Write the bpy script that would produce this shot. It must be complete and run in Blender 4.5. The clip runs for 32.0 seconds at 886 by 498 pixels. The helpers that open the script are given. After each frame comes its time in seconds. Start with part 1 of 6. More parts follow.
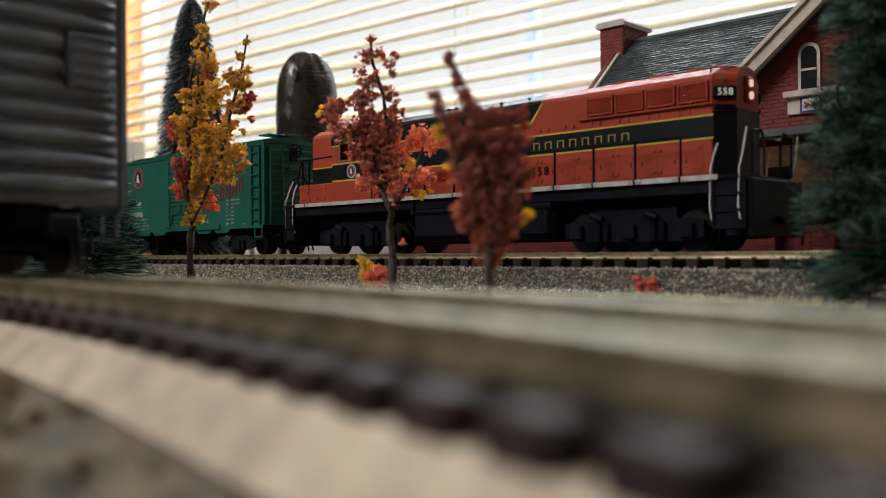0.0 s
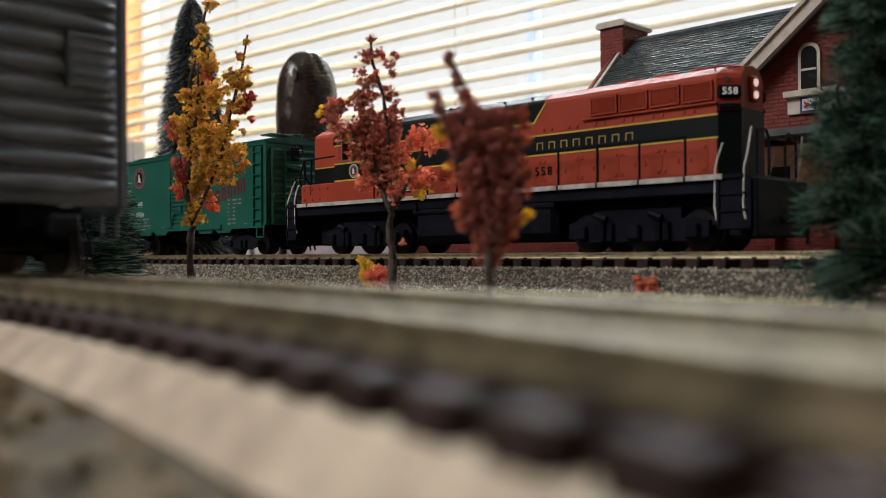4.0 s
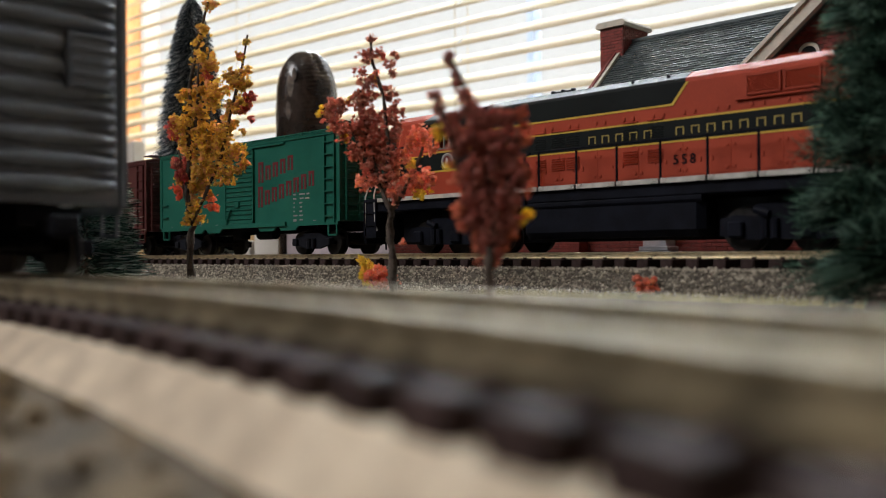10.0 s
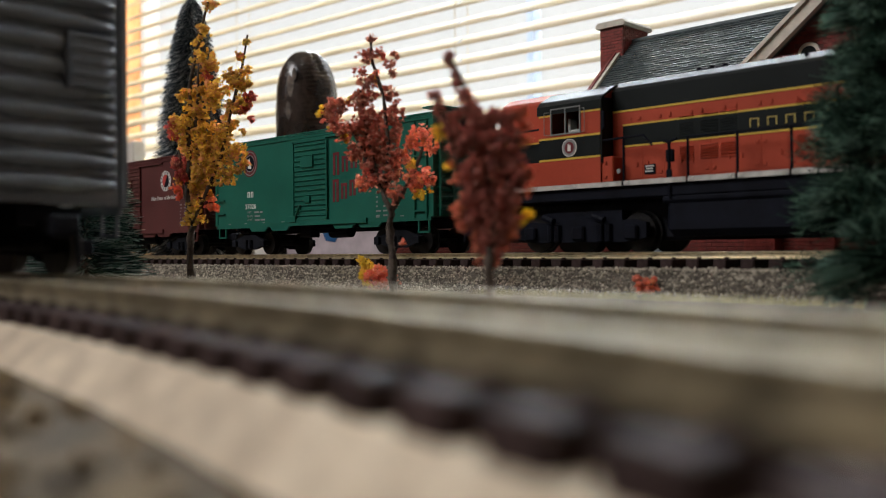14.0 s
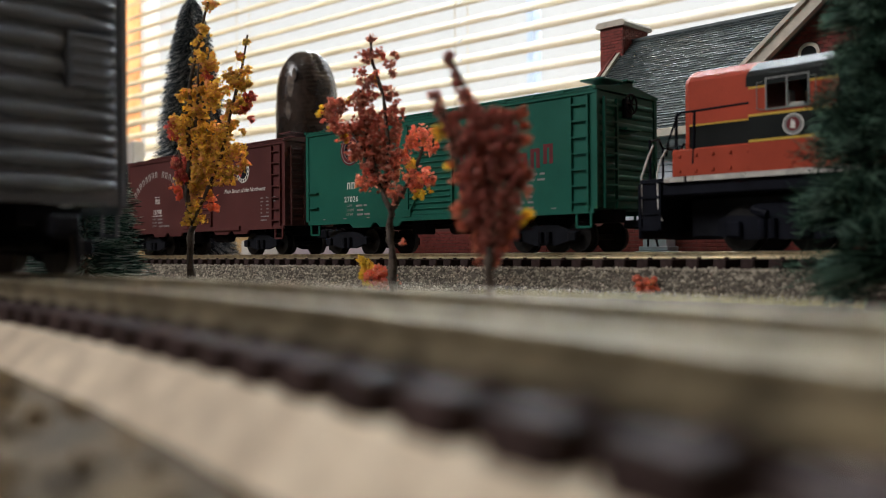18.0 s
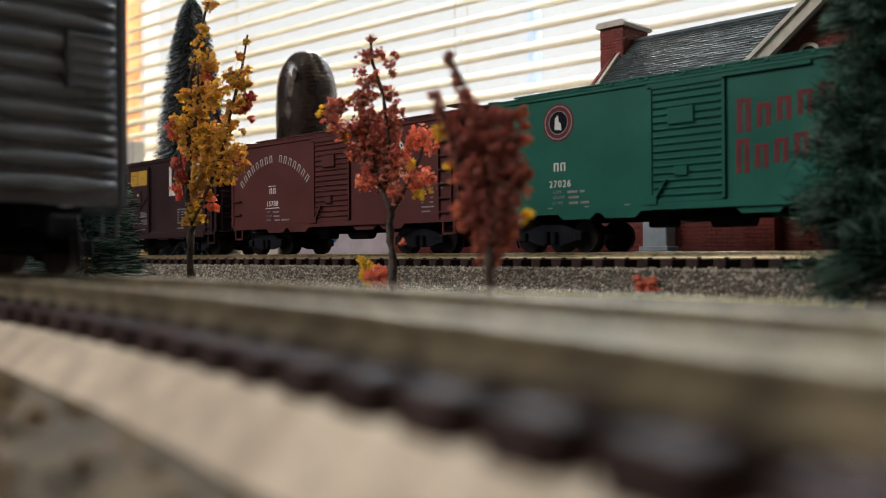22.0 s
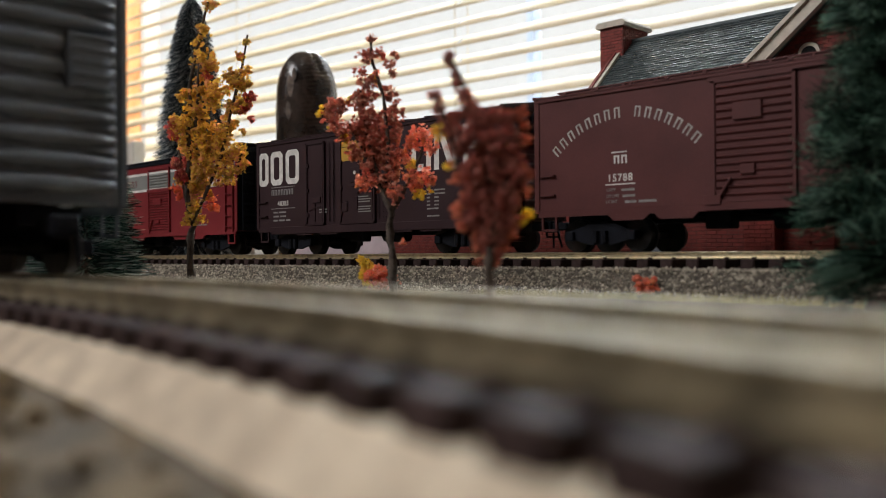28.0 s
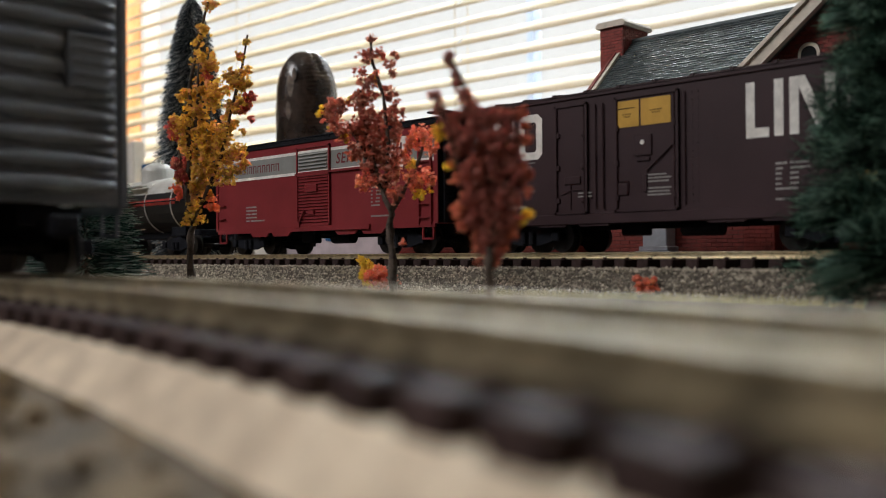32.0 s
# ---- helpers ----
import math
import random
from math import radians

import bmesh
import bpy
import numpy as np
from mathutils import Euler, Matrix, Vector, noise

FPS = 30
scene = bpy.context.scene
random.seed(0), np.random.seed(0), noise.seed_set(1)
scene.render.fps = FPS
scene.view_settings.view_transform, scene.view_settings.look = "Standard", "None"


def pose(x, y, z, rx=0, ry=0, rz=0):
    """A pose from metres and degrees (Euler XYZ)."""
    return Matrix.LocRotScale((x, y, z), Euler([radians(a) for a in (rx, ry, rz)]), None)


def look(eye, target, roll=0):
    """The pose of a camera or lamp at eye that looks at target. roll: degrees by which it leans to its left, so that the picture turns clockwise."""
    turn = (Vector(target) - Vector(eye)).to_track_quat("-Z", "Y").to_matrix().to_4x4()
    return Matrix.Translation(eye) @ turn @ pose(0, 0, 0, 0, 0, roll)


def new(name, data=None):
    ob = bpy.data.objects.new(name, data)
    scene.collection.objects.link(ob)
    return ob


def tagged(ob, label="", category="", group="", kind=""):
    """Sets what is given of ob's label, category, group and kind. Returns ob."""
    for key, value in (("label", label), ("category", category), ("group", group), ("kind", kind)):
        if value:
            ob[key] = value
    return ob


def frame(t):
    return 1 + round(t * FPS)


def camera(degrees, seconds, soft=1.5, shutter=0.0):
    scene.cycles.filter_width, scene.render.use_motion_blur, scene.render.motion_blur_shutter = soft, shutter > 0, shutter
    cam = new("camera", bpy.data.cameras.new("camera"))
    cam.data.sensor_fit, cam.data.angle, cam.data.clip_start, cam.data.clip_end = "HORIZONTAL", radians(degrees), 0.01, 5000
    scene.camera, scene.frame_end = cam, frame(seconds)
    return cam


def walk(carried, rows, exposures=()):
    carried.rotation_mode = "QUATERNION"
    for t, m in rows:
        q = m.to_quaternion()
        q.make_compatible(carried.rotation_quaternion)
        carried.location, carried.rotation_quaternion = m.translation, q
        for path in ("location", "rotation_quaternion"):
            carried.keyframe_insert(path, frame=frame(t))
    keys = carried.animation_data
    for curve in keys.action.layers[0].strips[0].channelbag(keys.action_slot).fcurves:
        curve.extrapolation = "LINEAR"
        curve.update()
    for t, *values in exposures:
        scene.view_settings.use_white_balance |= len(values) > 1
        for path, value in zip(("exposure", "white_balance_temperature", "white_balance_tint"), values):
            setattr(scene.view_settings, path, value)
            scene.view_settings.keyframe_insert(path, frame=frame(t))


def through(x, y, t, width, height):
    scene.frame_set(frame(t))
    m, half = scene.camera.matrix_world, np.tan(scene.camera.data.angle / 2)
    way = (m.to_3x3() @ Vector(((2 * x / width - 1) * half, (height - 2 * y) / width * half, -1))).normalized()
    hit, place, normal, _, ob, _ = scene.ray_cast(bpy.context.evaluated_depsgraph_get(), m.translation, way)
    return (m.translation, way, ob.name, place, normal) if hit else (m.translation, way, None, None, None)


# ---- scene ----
cam = camera(52.08, 32.0, soft=0.9)
EYE = (0.0, -0.2401, 0.01226)
YAW, PITCH, ROLL = 44.76, 0.22, -0.447
_f = Vector((-math.sin(radians(YAW)), math.cos(radians(YAW)), math.tan(radians(PITCH))))
VIEW = look(EYE, Vector(EYE) + _f, ROLL)
cam.data.dof.use_dof = True
cam.data.dof.focus_distance = 0.35
cam.data.dof.aperture_fstop = 19.0
walk(cam, [(0.0, VIEW), (32.0, VIEW)], exposures=[(0.0, 0.0), (32.0, 0.0)])

# ---- light: daylight through the blinds, an added fill lamp behind the table ----
world = bpy.data.worlds.new("sky")
scene.world = world
world.use_nodes = True
_wn = world.node_tree.nodes
_sky = _wn.new("ShaderNodeTexSky")
_sky.sky_type, _sky.sun_disc = "NISHITA", False
_sky.sun_elevation, _sky.sun_rotation = radians(35), radians(200)
world.node_tree.links.new(_sky.outputs["Color"], _wn["Background"].inputs["Color"])
_wn["Background"].inputs["Strength"].default_value = 0.1


def area_lamp(name, size_x, size_y, watts, eye, target, colour=(1, 1, 1)):
    lamp = bpy.data.lights.new(name, "AREA")
    lamp.shape, lamp.size, lamp.size_y, lamp.energy, lamp.color = "RECTANGLE", size_x, size_y, watts, colour
    ob = new(name, lamp)
    ob.matrix_world = look(eye, target)
    return ob


area_lamp("window_daylight", 2.1, 0.9, 130.0, (-0.87, 1.3, 1.35), (-0.6, -0.1, 0.0), (0.85, 0.935, 1.0))
# unseen lamp, added to brighten the sides that face the camera
area_lamp("fill_lamp", 1.5, 0.75, 30.0, (-0.95, -1.66, 1.45), (-0.2, -0.1, 0.0), (0.98, 0.965, 0.97))

# ---- helpers in millimetres ----
MM = 0.001


def mm(x, y, z, rx=0, ry=0, rz=0):
    return pose(x * MM, y * MM, z * MM, rx, ry, rz)


def mesh_of(name, bm, material, smooth=False):
    bmesh.ops.scale(bm, vec=(MM, MM, MM), verts=bm.verts)
    data = bpy.data.meshes.new(name)
    bm.to_mesh(data)
    bm.free()
    data.materials.append(material)
    if smooth:
        data.polygons.foreach_set("use_smooth", [True] * len(data.polygons))
    return data


def part(name, bm, material, parent, label="", at=None, smooth=False):
    """One mesh, from a bmesh in millimetres, under a thing or under a part."""
    ob = new(name, mesh_of(name, bm, material, smooth))
    if parent:
        ob.parent = parent
    if at:
        ob.matrix_basis = at
    if label:
        ob["label"] = label
    return ob


def again(ob, m):
    """The same part once more, on the same mesh."""
    o = ob.copy()
    scene.collection.objects.link(o)
    o.matrix_basis = m
    return o


def thing(name, label, category, group="", at=None):
    ob = new(name)
    ob.empty_display_size = 0.01
    if at:
        ob.matrix_basis = at
    return tagged(ob, label, category, group)


def box(bm, x0, x1, y0, y1, z0, z1, bevel=0.0):
    made = bmesh.ops.create_cube(bm, size=1.0)["verts"]
    for v in made:
        v.co = Vector((x0 + (v.co.x + 0.5) * (x1 - x0), y0 + (v.co.y + 0.5) * (y1 - y0), z0 + (v.co.z + 0.5) * (z1 - z0)))
    if bevel:
        edges = list({e for v in made for e in v.link_edges})
        bmesh.ops.bevel(bm, geom=edges, offset=bevel, segments=1, affect="EDGES", profile=0.5)
    return bm


def boxes(rows, bevel=0.0):
    bm = bmesh.new()
    for r in rows:
        box(bm, *r, bevel=bevel)
    return bm


def rod(bm, a, b, r, seg=8, r2=None):
    a, b = Vector(a), Vector(b)
    turn = (b - a).to_track_quat("Z", "Y").to_matrix().to_4x4()
    bmesh.ops.create_cone(bm, cap_ends=True, segments=seg, radius1=r, radius2=r if r2 is None else r2, depth=(b - a).length,
                          matrix=Matrix.Translation((a + b) / 2) @ turn)
    return bm


def rods(lines, r, seg=6):
    """Rods along each line of points."""
    bm = bmesh.new()
    for pts in lines:
        for a, b in zip(pts, pts[1:]):
            rod(bm, a, b, r, seg)
    return bm


def prism(bm, outline, along, a, b):
    """A closed outline pushed along an axis: 'x' takes (y, z), 'y' takes (x, z), 'z' takes (x, y)."""
    def at(p, q):
        return {"x": (q, p[0], p[1]), "y": (p[0], q, p[1]), "z": (p[0], p[1], q)}[along]
    lo = [bm.verts.new(at(p, a)) for p in outline]
    hi = [bm.verts.new(at(p, b)) for p in outline]
    n = len(outline)
    for i in range(n):
        bm.faces.new((lo[i], lo[(i + 1) % n], hi[(i + 1) % n], hi[i]))
    bm.faces.new(lo[::-1])
    bm.faces.new(hi)
    bmesh.ops.recalc_face_normals(bm, faces=bm.faces)
    return bm


def disc(bm, x, z, r, y0, y1, seg=28, inner=0.0):
    """A disc or ring that faces along y."""
    if not inner:
        return rod(bm, (x, y0, z), (x, y1, z), r, seg)
    for i in range(seg):
        a, b = 2 * math.pi * i / seg, 2 * math.pi * (i + 1) / seg
        q = [(x + rr * math.cos(t), z + rr * math.sin(t)) for rr, t in ((inner, a), (r, a), (r, b), (inner, b))]
        v = [bm.verts.new((p[0], y, p[1])) for y in (y0, y1) for p in q]
        for k in ((0, 1, 2, 3), (4, 7, 6, 5), (1, 5, 6, 2), (3, 7, 4, 0)):
            bm.faces.new([v[j] for j in k])
    bmesh.ops.recalc_face_normals(bm, faces=bm.faces)
    return bm


def text_bm(body, size, shear=0.0, spacing=1.0, bold=0.0, depth=0.06):
    """Words in the built-in font, upright in the x-z plane, facing -y, centred on the origin; size in millimetres."""
    cu = bpy.data.curves.new("words", "FONT")
    cu.body, cu.size, cu.shear, cu.space_character, cu.offset, cu.extrude = body, size, shear, spacing, bold, depth
    cu.align_x, cu.align_y, cu.resolution_u = "CENTER", "CENTER", 3
    ob = bpy.data.objects.new("words", cu)
    data = bpy.data.meshes.new_from_object(ob)
    bm = bmesh.new()
    bm.from_mesh(data)
    bmesh.ops.rotate(bm, verts=bm.verts, cent=(0, 0, 0), matrix=Matrix.Rotation(radians(90), 3, "X"))
    bpy.data.objects.remove(ob)
    bpy.data.curves.remove(cu)
    bpy.data.meshes.remove(data)
    return bm


def stroke_word(bm, word, x, z, height, y, pitch, stroke, rise=0.0, only=False, wide=0.72):
    """A company's name as plain upright bars, one or two for each of its letters; the line may rise."""
    for i, c in enumerate(word):
        if c == " " or only and i:
            continue
        big = height * (1.45 if c.isupper() and word[i + 1:i + 2].islower() else 1.0)
        w = pitch * (0.34 if c in "Ii" else wide)
        cx, cz = x + i * pitch, z + i * pitch * rise
        cols = [(-w / 2, -w / 2 + stroke)] if c in "Ii" else [(-w / 2, -w / 2 + stroke), (w / 2 - stroke, w / 2)]
        for a, b in cols:
            box(bm, cx + a, cx + b, y - 0.06, y + 0.05, cz, cz + big)
        if len(cols) > 1:
            box(bm, cx - w / 2 + stroke, cx + w / 2 - stroke, y - 0.06, y + 0.05, cz + big - stroke * 0.8, cz + big)
    return bm


# ---- materials ----
def material(name, colour, rough=0.5, metal=0.0, vary=0.12, scale=200.0, bump=0.1, fine=2500.0, second=None, island=0.0, spec=0.3,
             per_object=0.0, through=0.0, dust=0.0):
    """Base colour with stains at one scale and grain at another; the relief follows the grain."""
    m = bpy.data.materials.new(name)
    m.use_nodes = True
    n, l = m.node_tree.nodes, m.node_tree.links
    b = n["Principled BSDF"]
    b.inputs["Roughness"].default_value, b.inputs["Metallic"].default_value = rough, metal
    b.inputs["Specular IOR Level"].default_value = spec
    co = n.new("ShaderNodeTexCoord")
    big, small = n.new("ShaderNodeTexNoise"), n.new("ShaderNodeTexNoise")
    big.inputs["Scale"].default_value, small.inputs["Scale"].default_value = scale, fine
    big.inputs["Detail"].default_value, small.inputs["Detail"].default_value = 4.0, 3.0
    for t in (big, small):
        l.new(co.outputs["Object"], t.inputs["Vector"])
    ramp = n.new("ShaderNodeValToRGB")
    c = Vector(colour)
    d = Vector(second) if second else c * (1 - 2.2 * vary)
    e = c if second else c * (1 + vary)
    ramp.color_ramp.elements[0].color, ramp.color_ramp.elements[1].color = (*d, 1), (*e, 1)
    ramp.color_ramp.elements[0].position, ramp.color_ramp.elements[1].position = 0.32, 0.66
    l.new(big.outputs["Fac"], ramp.inputs["Fac"])
    mix = n.new("ShaderNodeMix")
    mix.data_type, mix.blend_type = "RGBA", "MULTIPLY"
    mix.inputs["Factor"].default_value = min(1.0, vary * 2.5)
    l.new(ramp.outputs["Color"], mix.inputs["A"])
    l.new(small.outputs["Color"], mix.inputs["B"])
    bw = n.new("ShaderNodeMapRange")
    bw.inputs["From Min"].default_value, bw.inputs["From Max"].default_value = 0.3, 0.7
    bw.inputs["To Min"].default_value, bw.inputs["To Max"].default_value = 0.72, 1.25
    l.new(small.outputs["Fac"], bw.inputs["Value"])
    l.new(bw.outputs["Result"], mix.inputs["B"])
    out = mix.outputs["Result"]
    if island or per_object:
        src = n.new("ShaderNodeNewGeometry").outputs["Random Per Island"] if island else n.new("ShaderNodeObjectInfo").outputs["Random"]
        r = n.new("ShaderNodeMapRange")
        r.inputs["To Min"].default_value, r.inputs["To Max"].default_value = 1 - (island or per_object), 1 + (island or per_object)
        l.new(src, r.inputs["Value"])
        k = n.new("ShaderNodeMix")
        k.data_type, k.blend_type = "RGBA", "MULTIPLY"
        k.inputs["Factor"].default_value = 1.0
        l.new(out, k.inputs["A"])
        l.new(r.outputs["Result"], k.inputs["B"])
        out = k.outputs["Result"]
    l.new(out, b.inputs["Base Color"])
    rr = n.new("ShaderNodeMapRange")
    rr.inputs["To Min"].default_value, rr.inputs["To Max"].default_value = max(0.02, rough - 0.12), min(1.0, rough + 0.12)
    l.new(big.outputs["Fac"], rr.inputs["Value"])
    l.new(rr.outputs["Result"], b.inputs["Roughness"])
    bp = n.new("ShaderNodeBump")
    bp.inputs["Strength"].default_value, bp.inputs["Distance"].default_value = bump, 0.0003
    l.new(small.outputs["Fac"], bp.inputs["Height"])
    l.new(bp.outputs["Normal"], b.inputs["Normal"])
    if through:
        tr, add = n.new("ShaderNodeBsdfTranslucent"), n.new("ShaderNodeMixShader")
        l.new(out, tr.inputs["Color"])
        add.inputs["Fac"].default_value = through
        l.new(b.outputs["BSDF"], add.inputs[1])
        l.new(tr.outputs["BSDF"], add.inputs[2])
        l.new(add.outputs["Shader"], n["Material Output"].inputs["Surface"])
    return m


def glowing(name, colour, strength):
    m = bpy.data.materials.new(name)
    m.use_nodes = True
    b = m.node_tree.nodes["Principled BSDF"]
    b.inputs["Base Color"].default_value = (0, 0, 0, 1)
    b.inputs["Emission Color"].default_value, b.inputs["Emission Strength"].default_value = (*colour, 1), strength
    return m


def foliage(name, colours, through=0.55):
    """Foam leaves: every clump of crumbs takes one of the colours."""
    m = material(name, colours[0], 0.9, 0, 0.15, 300, 0.3, 3000, through=through, spec=0.1)
    n, l = m.node_tree.nodes, m.node_tree.links
    ramp = n.new("ShaderNodeValToRGB")
    ramp.color_ramp.interpolation = "LINEAR"
    while len(ramp.color_ramp.elements) < len(colours):
        ramp.color_ramp.elements.new(0.5)
    for i, c in enumerate(colours):
        ramp.color_ramp.elements[i].position = i / (len(colours) - 1)
        ramp.color_ramp.elements[i].color = (*c, 1)
    geo = n.new("ShaderNodeNewGeometry")
    l.new(geo.outputs["Random Per Island"], ramp.inputs["Fac"])
    l.new(ramp.outputs["Color"], n["Principled BSDF"].inputs["Base Color"])
    for node in n:
        if node.bl_idname == "ShaderNodeBsdfTranslucent":
            l.new(ramp.outputs["Color"], node.inputs["Color"])
    return m


M_BLACK = material("black_plastic", (0.009, 0.0098, 0.014), 0.7, 0, 0.2, 150, 0.15, spec=0.12)
M_FRAME = material("black_paint", (0.0075, 0.0085, 0.014), 0.6, 0, 0.2, 150, 0.1, spec=0.08)
M_WHEEL = material("blackened_metal", (0.025, 0.023, 0.022), 0.4, 0.6, 0.2, 300, 0.05)
M_STEEL = material("bright_wheel_metal", (0.5, 0.48, 0.45), 0.3, 1.0, 0.1, 300, 0.05)
M_ORANGE = material("orange_paint", (0.4, 0.062, 0.031), 0.48, 0, 0.07, 60, 0.06, spec=0.16)
M_GREENBLACK = material("dark_green_paint", (0.008, 0.0105, 0.01), 0.44, 0, 0.1, 60, 0.05, spec=0.14)
M_YELLOW = material("yellow_paint", (0.62, 0.42, 0.06), 0.45, 0, 0.06, 100, 0.05)
M_OLDYELLOW = material("faded_yellow_lettering", (0.45, 0.34, 0.09), 0.5, 0, 0.1, 300, 0.05)
M_GREY_STRIP = material("light_grey_paint", (0.56, 0.54, 0.5), 0.5, 0, 0.12, 300, 0.1)
M_WHITE = material("white_lettering", (0.72, 0.7, 0.66), 0.55, 0, 0.08, 400, 0.05)
M_GREEN = material("green_paint", (0.011, 0.115, 0.08), 0.4, 0, 0.08, 50, 0.08)
M_MAROON = material("maroon_lettering", (0.14, 0.017, 0.021), 0.5, 0, 0.1, 300, 0.05)
M_BROWN = material("oxide_red_paint", (0.098, 0.027, 0.0255), 0.5, 0, 0.1, 50, 0.08)
M_DARKBROWN = material("dark_brown_paint", (0.031, 0.013, 0.016), 0.5, 0, 0.1, 50, 0.08)
M_RED = material("red_paint", (0.2, 0.022, 0.027), 0.42, 0, 0.08, 50, 0.08)
M_CARGREY = material("grey_gloss_paint", (0.15, 0.178, 0.222), 0.24, 0, 0.1, 80, 0.1, spec=0.9)
M_BANDGREY = material("grey_band_paint", (0.22, 0.225, 0.215), 0.5, 0, 0.08, 100, 0.05)
M_SILVER = material("silver_tank_paint", (0.55, 0.55, 0.52), 0.4, 0.2, 0.1, 60, 0.05)
M_TANKBLACK = material("black_tank_paint", (0.008, 0.009, 0.01), 0.4, 0, 0.1, 60, 0.05)
M_RAIL = material("nickel_silver_rail", (0.6, 0.51, 0.35), 0.33, 0.85, 0.15, 400, 0.1)
M_STEELRAIL = material("tarnished_steel_rail", (0.39, 0.335, 0.235), 0.4, 0.85, 0.2, 300, 0.15)
M_TIE = material("brown_plastic_tie", (0.054, 0.035, 0.033), 0.62, 0, 0.2, 500, 0.25, per_object=0.2, spec=0.06)
M_BALLAST = material("ballast_bed", (0.15, 0.127, 0.1), 0.95, 0, 0.25, 700, 0.9, 3500, second=(0.045, 0.037, 0.03))
M_GRAINS = material("ballast_grains", (0.36, 0.32, 0.255), 0.8, 0, 0.15, 900, 0.4, island=0.6)
M_GRASS = material("dry_yellow_grass", (0.34, 0.29, 0.12), 0.8, 0, 0.2, 300, 0.1, island=0.4)
M_CORK = material("tan_cork_roadbed", (0.8, 0.675, 0.51), 0.95, 0, 0.14, 170, 0.8, 1300, second=(0.48, 0.39, 0.29))
M_SOIL = material("scenery_soil", (0.105, 0.068, 0.03), 0.95, 0, 0.2, 150, 1.0, 1200, second=(0.03, 0.021, 0.013))
M_BARK = material("tree_bark", (0.1, 0.075, 0.06), 0.85, 0, 0.25, 600, 0.8)
M_WIRE = material("twisted_wire", (0.12, 0.1, 0.08), 0.5, 0.6, 0.2, 600, 0.3)
# the last, near-white colour paints glints on some of the needles
M_BRUSH = foliage("green_bristles", [(0.006, 0.018, 0.015), (0.01, 0.03, 0.025), (0.03, 0.09, 0.07), (0.22, 0.36, 0.3), (0.85, 0.9, 0.85)], 0.1)
M_BRUSH_DARK = foliage("dark_green_bristles", [(0.004, 0.01, 0.008), (0.009, 0.025, 0.018), (0.03, 0.075, 0.05), (0.2, 0.33, 0.24)], 0.2)
M_BRUSH_PALE = foliage("pale_green_bristles", [(0.1, 0.2, 0.15), (0.2, 0.34, 0.27), (0.36, 0.5, 0.42)], 0.3)
M_FROST = foliage("frosted_bristles", [(0.02, 0.026, 0.03), (0.055, 0.07, 0.08), (0.13, 0.16, 0.18), (0.8, 0.82, 0.8)], 0.1)
M_LEAF_YELLOW = foliage("yellow_foam_leaves", [(0.6, 0.38, 0.13), (0.8, 0.56, 0.18), (0.92, 0.7, 0.24), (0.7, 0.42, 0.17), (0.94, 0.6, 0.36)], 0.68)
M_LEAF_GOLD = foliage("bright_yellow_foam_leaves", [(0.96, 0.78, 0.17), (0.96, 0.85, 0.24), (0.96, 0.69, 0.17)], 0.75)
M_LEAF_RUST = foliage("rust_foam_leaves", [(0.55, 0.215, 0.16), (0.72, 0.32, 0.24), (0.64, 0.245, 0.195), (0.88, 0.52, 0.4), (0.96, 0.68, 0.55)], 0.74)
M_LEAF_RED = foliage("dark_red_foam_leaves", [(0.42, 0.175, 0.155), (0.6, 0.265, 0.23), (0.49, 0.2, 0.18), (0.74, 0.39, 0.33)], 0.7)
M_LEAF_CORAL = foliage("coral_foam_leaves", [(0.92, 0.38, 0.26), (0.94, 0.5, 0.34), (0.92, 0.45, 0.24), (0.9, 0.34, 0.28)], 0.75)
M_LEAF_PEACH = foliage("peach_foam_leaves", [(0.96, 0.48, 0.37), (0.96, 0.60, 0.46), (0.96, 0.39, 0.30), (0.96, 0.57, 0.30)], 0.75)
M_LEAF_EMBER = foliage("ember_foam_leaves", [(0.5, 0.18, 0.12), (0.72, 0.33, 0.22), (0.6, 0.22, 0.16), (0.92, 0.55, 0.4)], 0.7)
M_LEAF_CRIMSON = foliage("crimson_foam_leaves", [(0.5, 0.1, 0.11), (0.66, 0.18, 0.16), (0.74, 0.3, 0.24), (0.58, 0.12, 0.13)], 0.6)
M_PLACARD = material("orange_yellow_placard", (0.52, 0.3, 0.05), 0.5, 0, 0.08, 200, 0.05)
M_FADED = material("faded_white_lettering", (0.46, 0.44, 0.41), 0.55, 0, 0.12, 400, 0.05)
M_PRINT = material("faded_grey_print", (0.26, 0.25, 0.24), 0.55, 0, 0.12, 600, 0.05)
M_SLAT = material("cream_blind_slat", (0.72, 0.62, 0.43), 0.5, 0, 0.04, 20, 0.03, 300, through=0.33)
# dark brown for unseen room surfaces, chosen to cut light bounced onto car ends
M_DARKROOM = material("brown_unseen_room", (0.2, 0.15, 0.11), 0.6, 0, 0.2, 8, 0.2, 120)
M_WALL = material("cream_wall_paint", (0.7, 0.66, 0.58), 0.8, 0, 0.05, 6, 0.1, 200)
M_TRIM = material("sheer_orange_cloth", (0.93, 0.58, 0.36), 0.8, 0, 0.08, 30, 0.2, 300, through=0.8)
M_SHEER = material("sheer_white_cloth", (0.9, 0.84, 0.78), 0.8, 0, 0.05, 30, 0.2, 300, through=0.7)
# pale and translucent: the window's glare is put into the bar's colour
M_MULLION = material("glare_paled_sash_bar", (0.72, 0.78, 0.88), 0.5, 0, 0.05, 30, 0.1, 300, through=0.75)
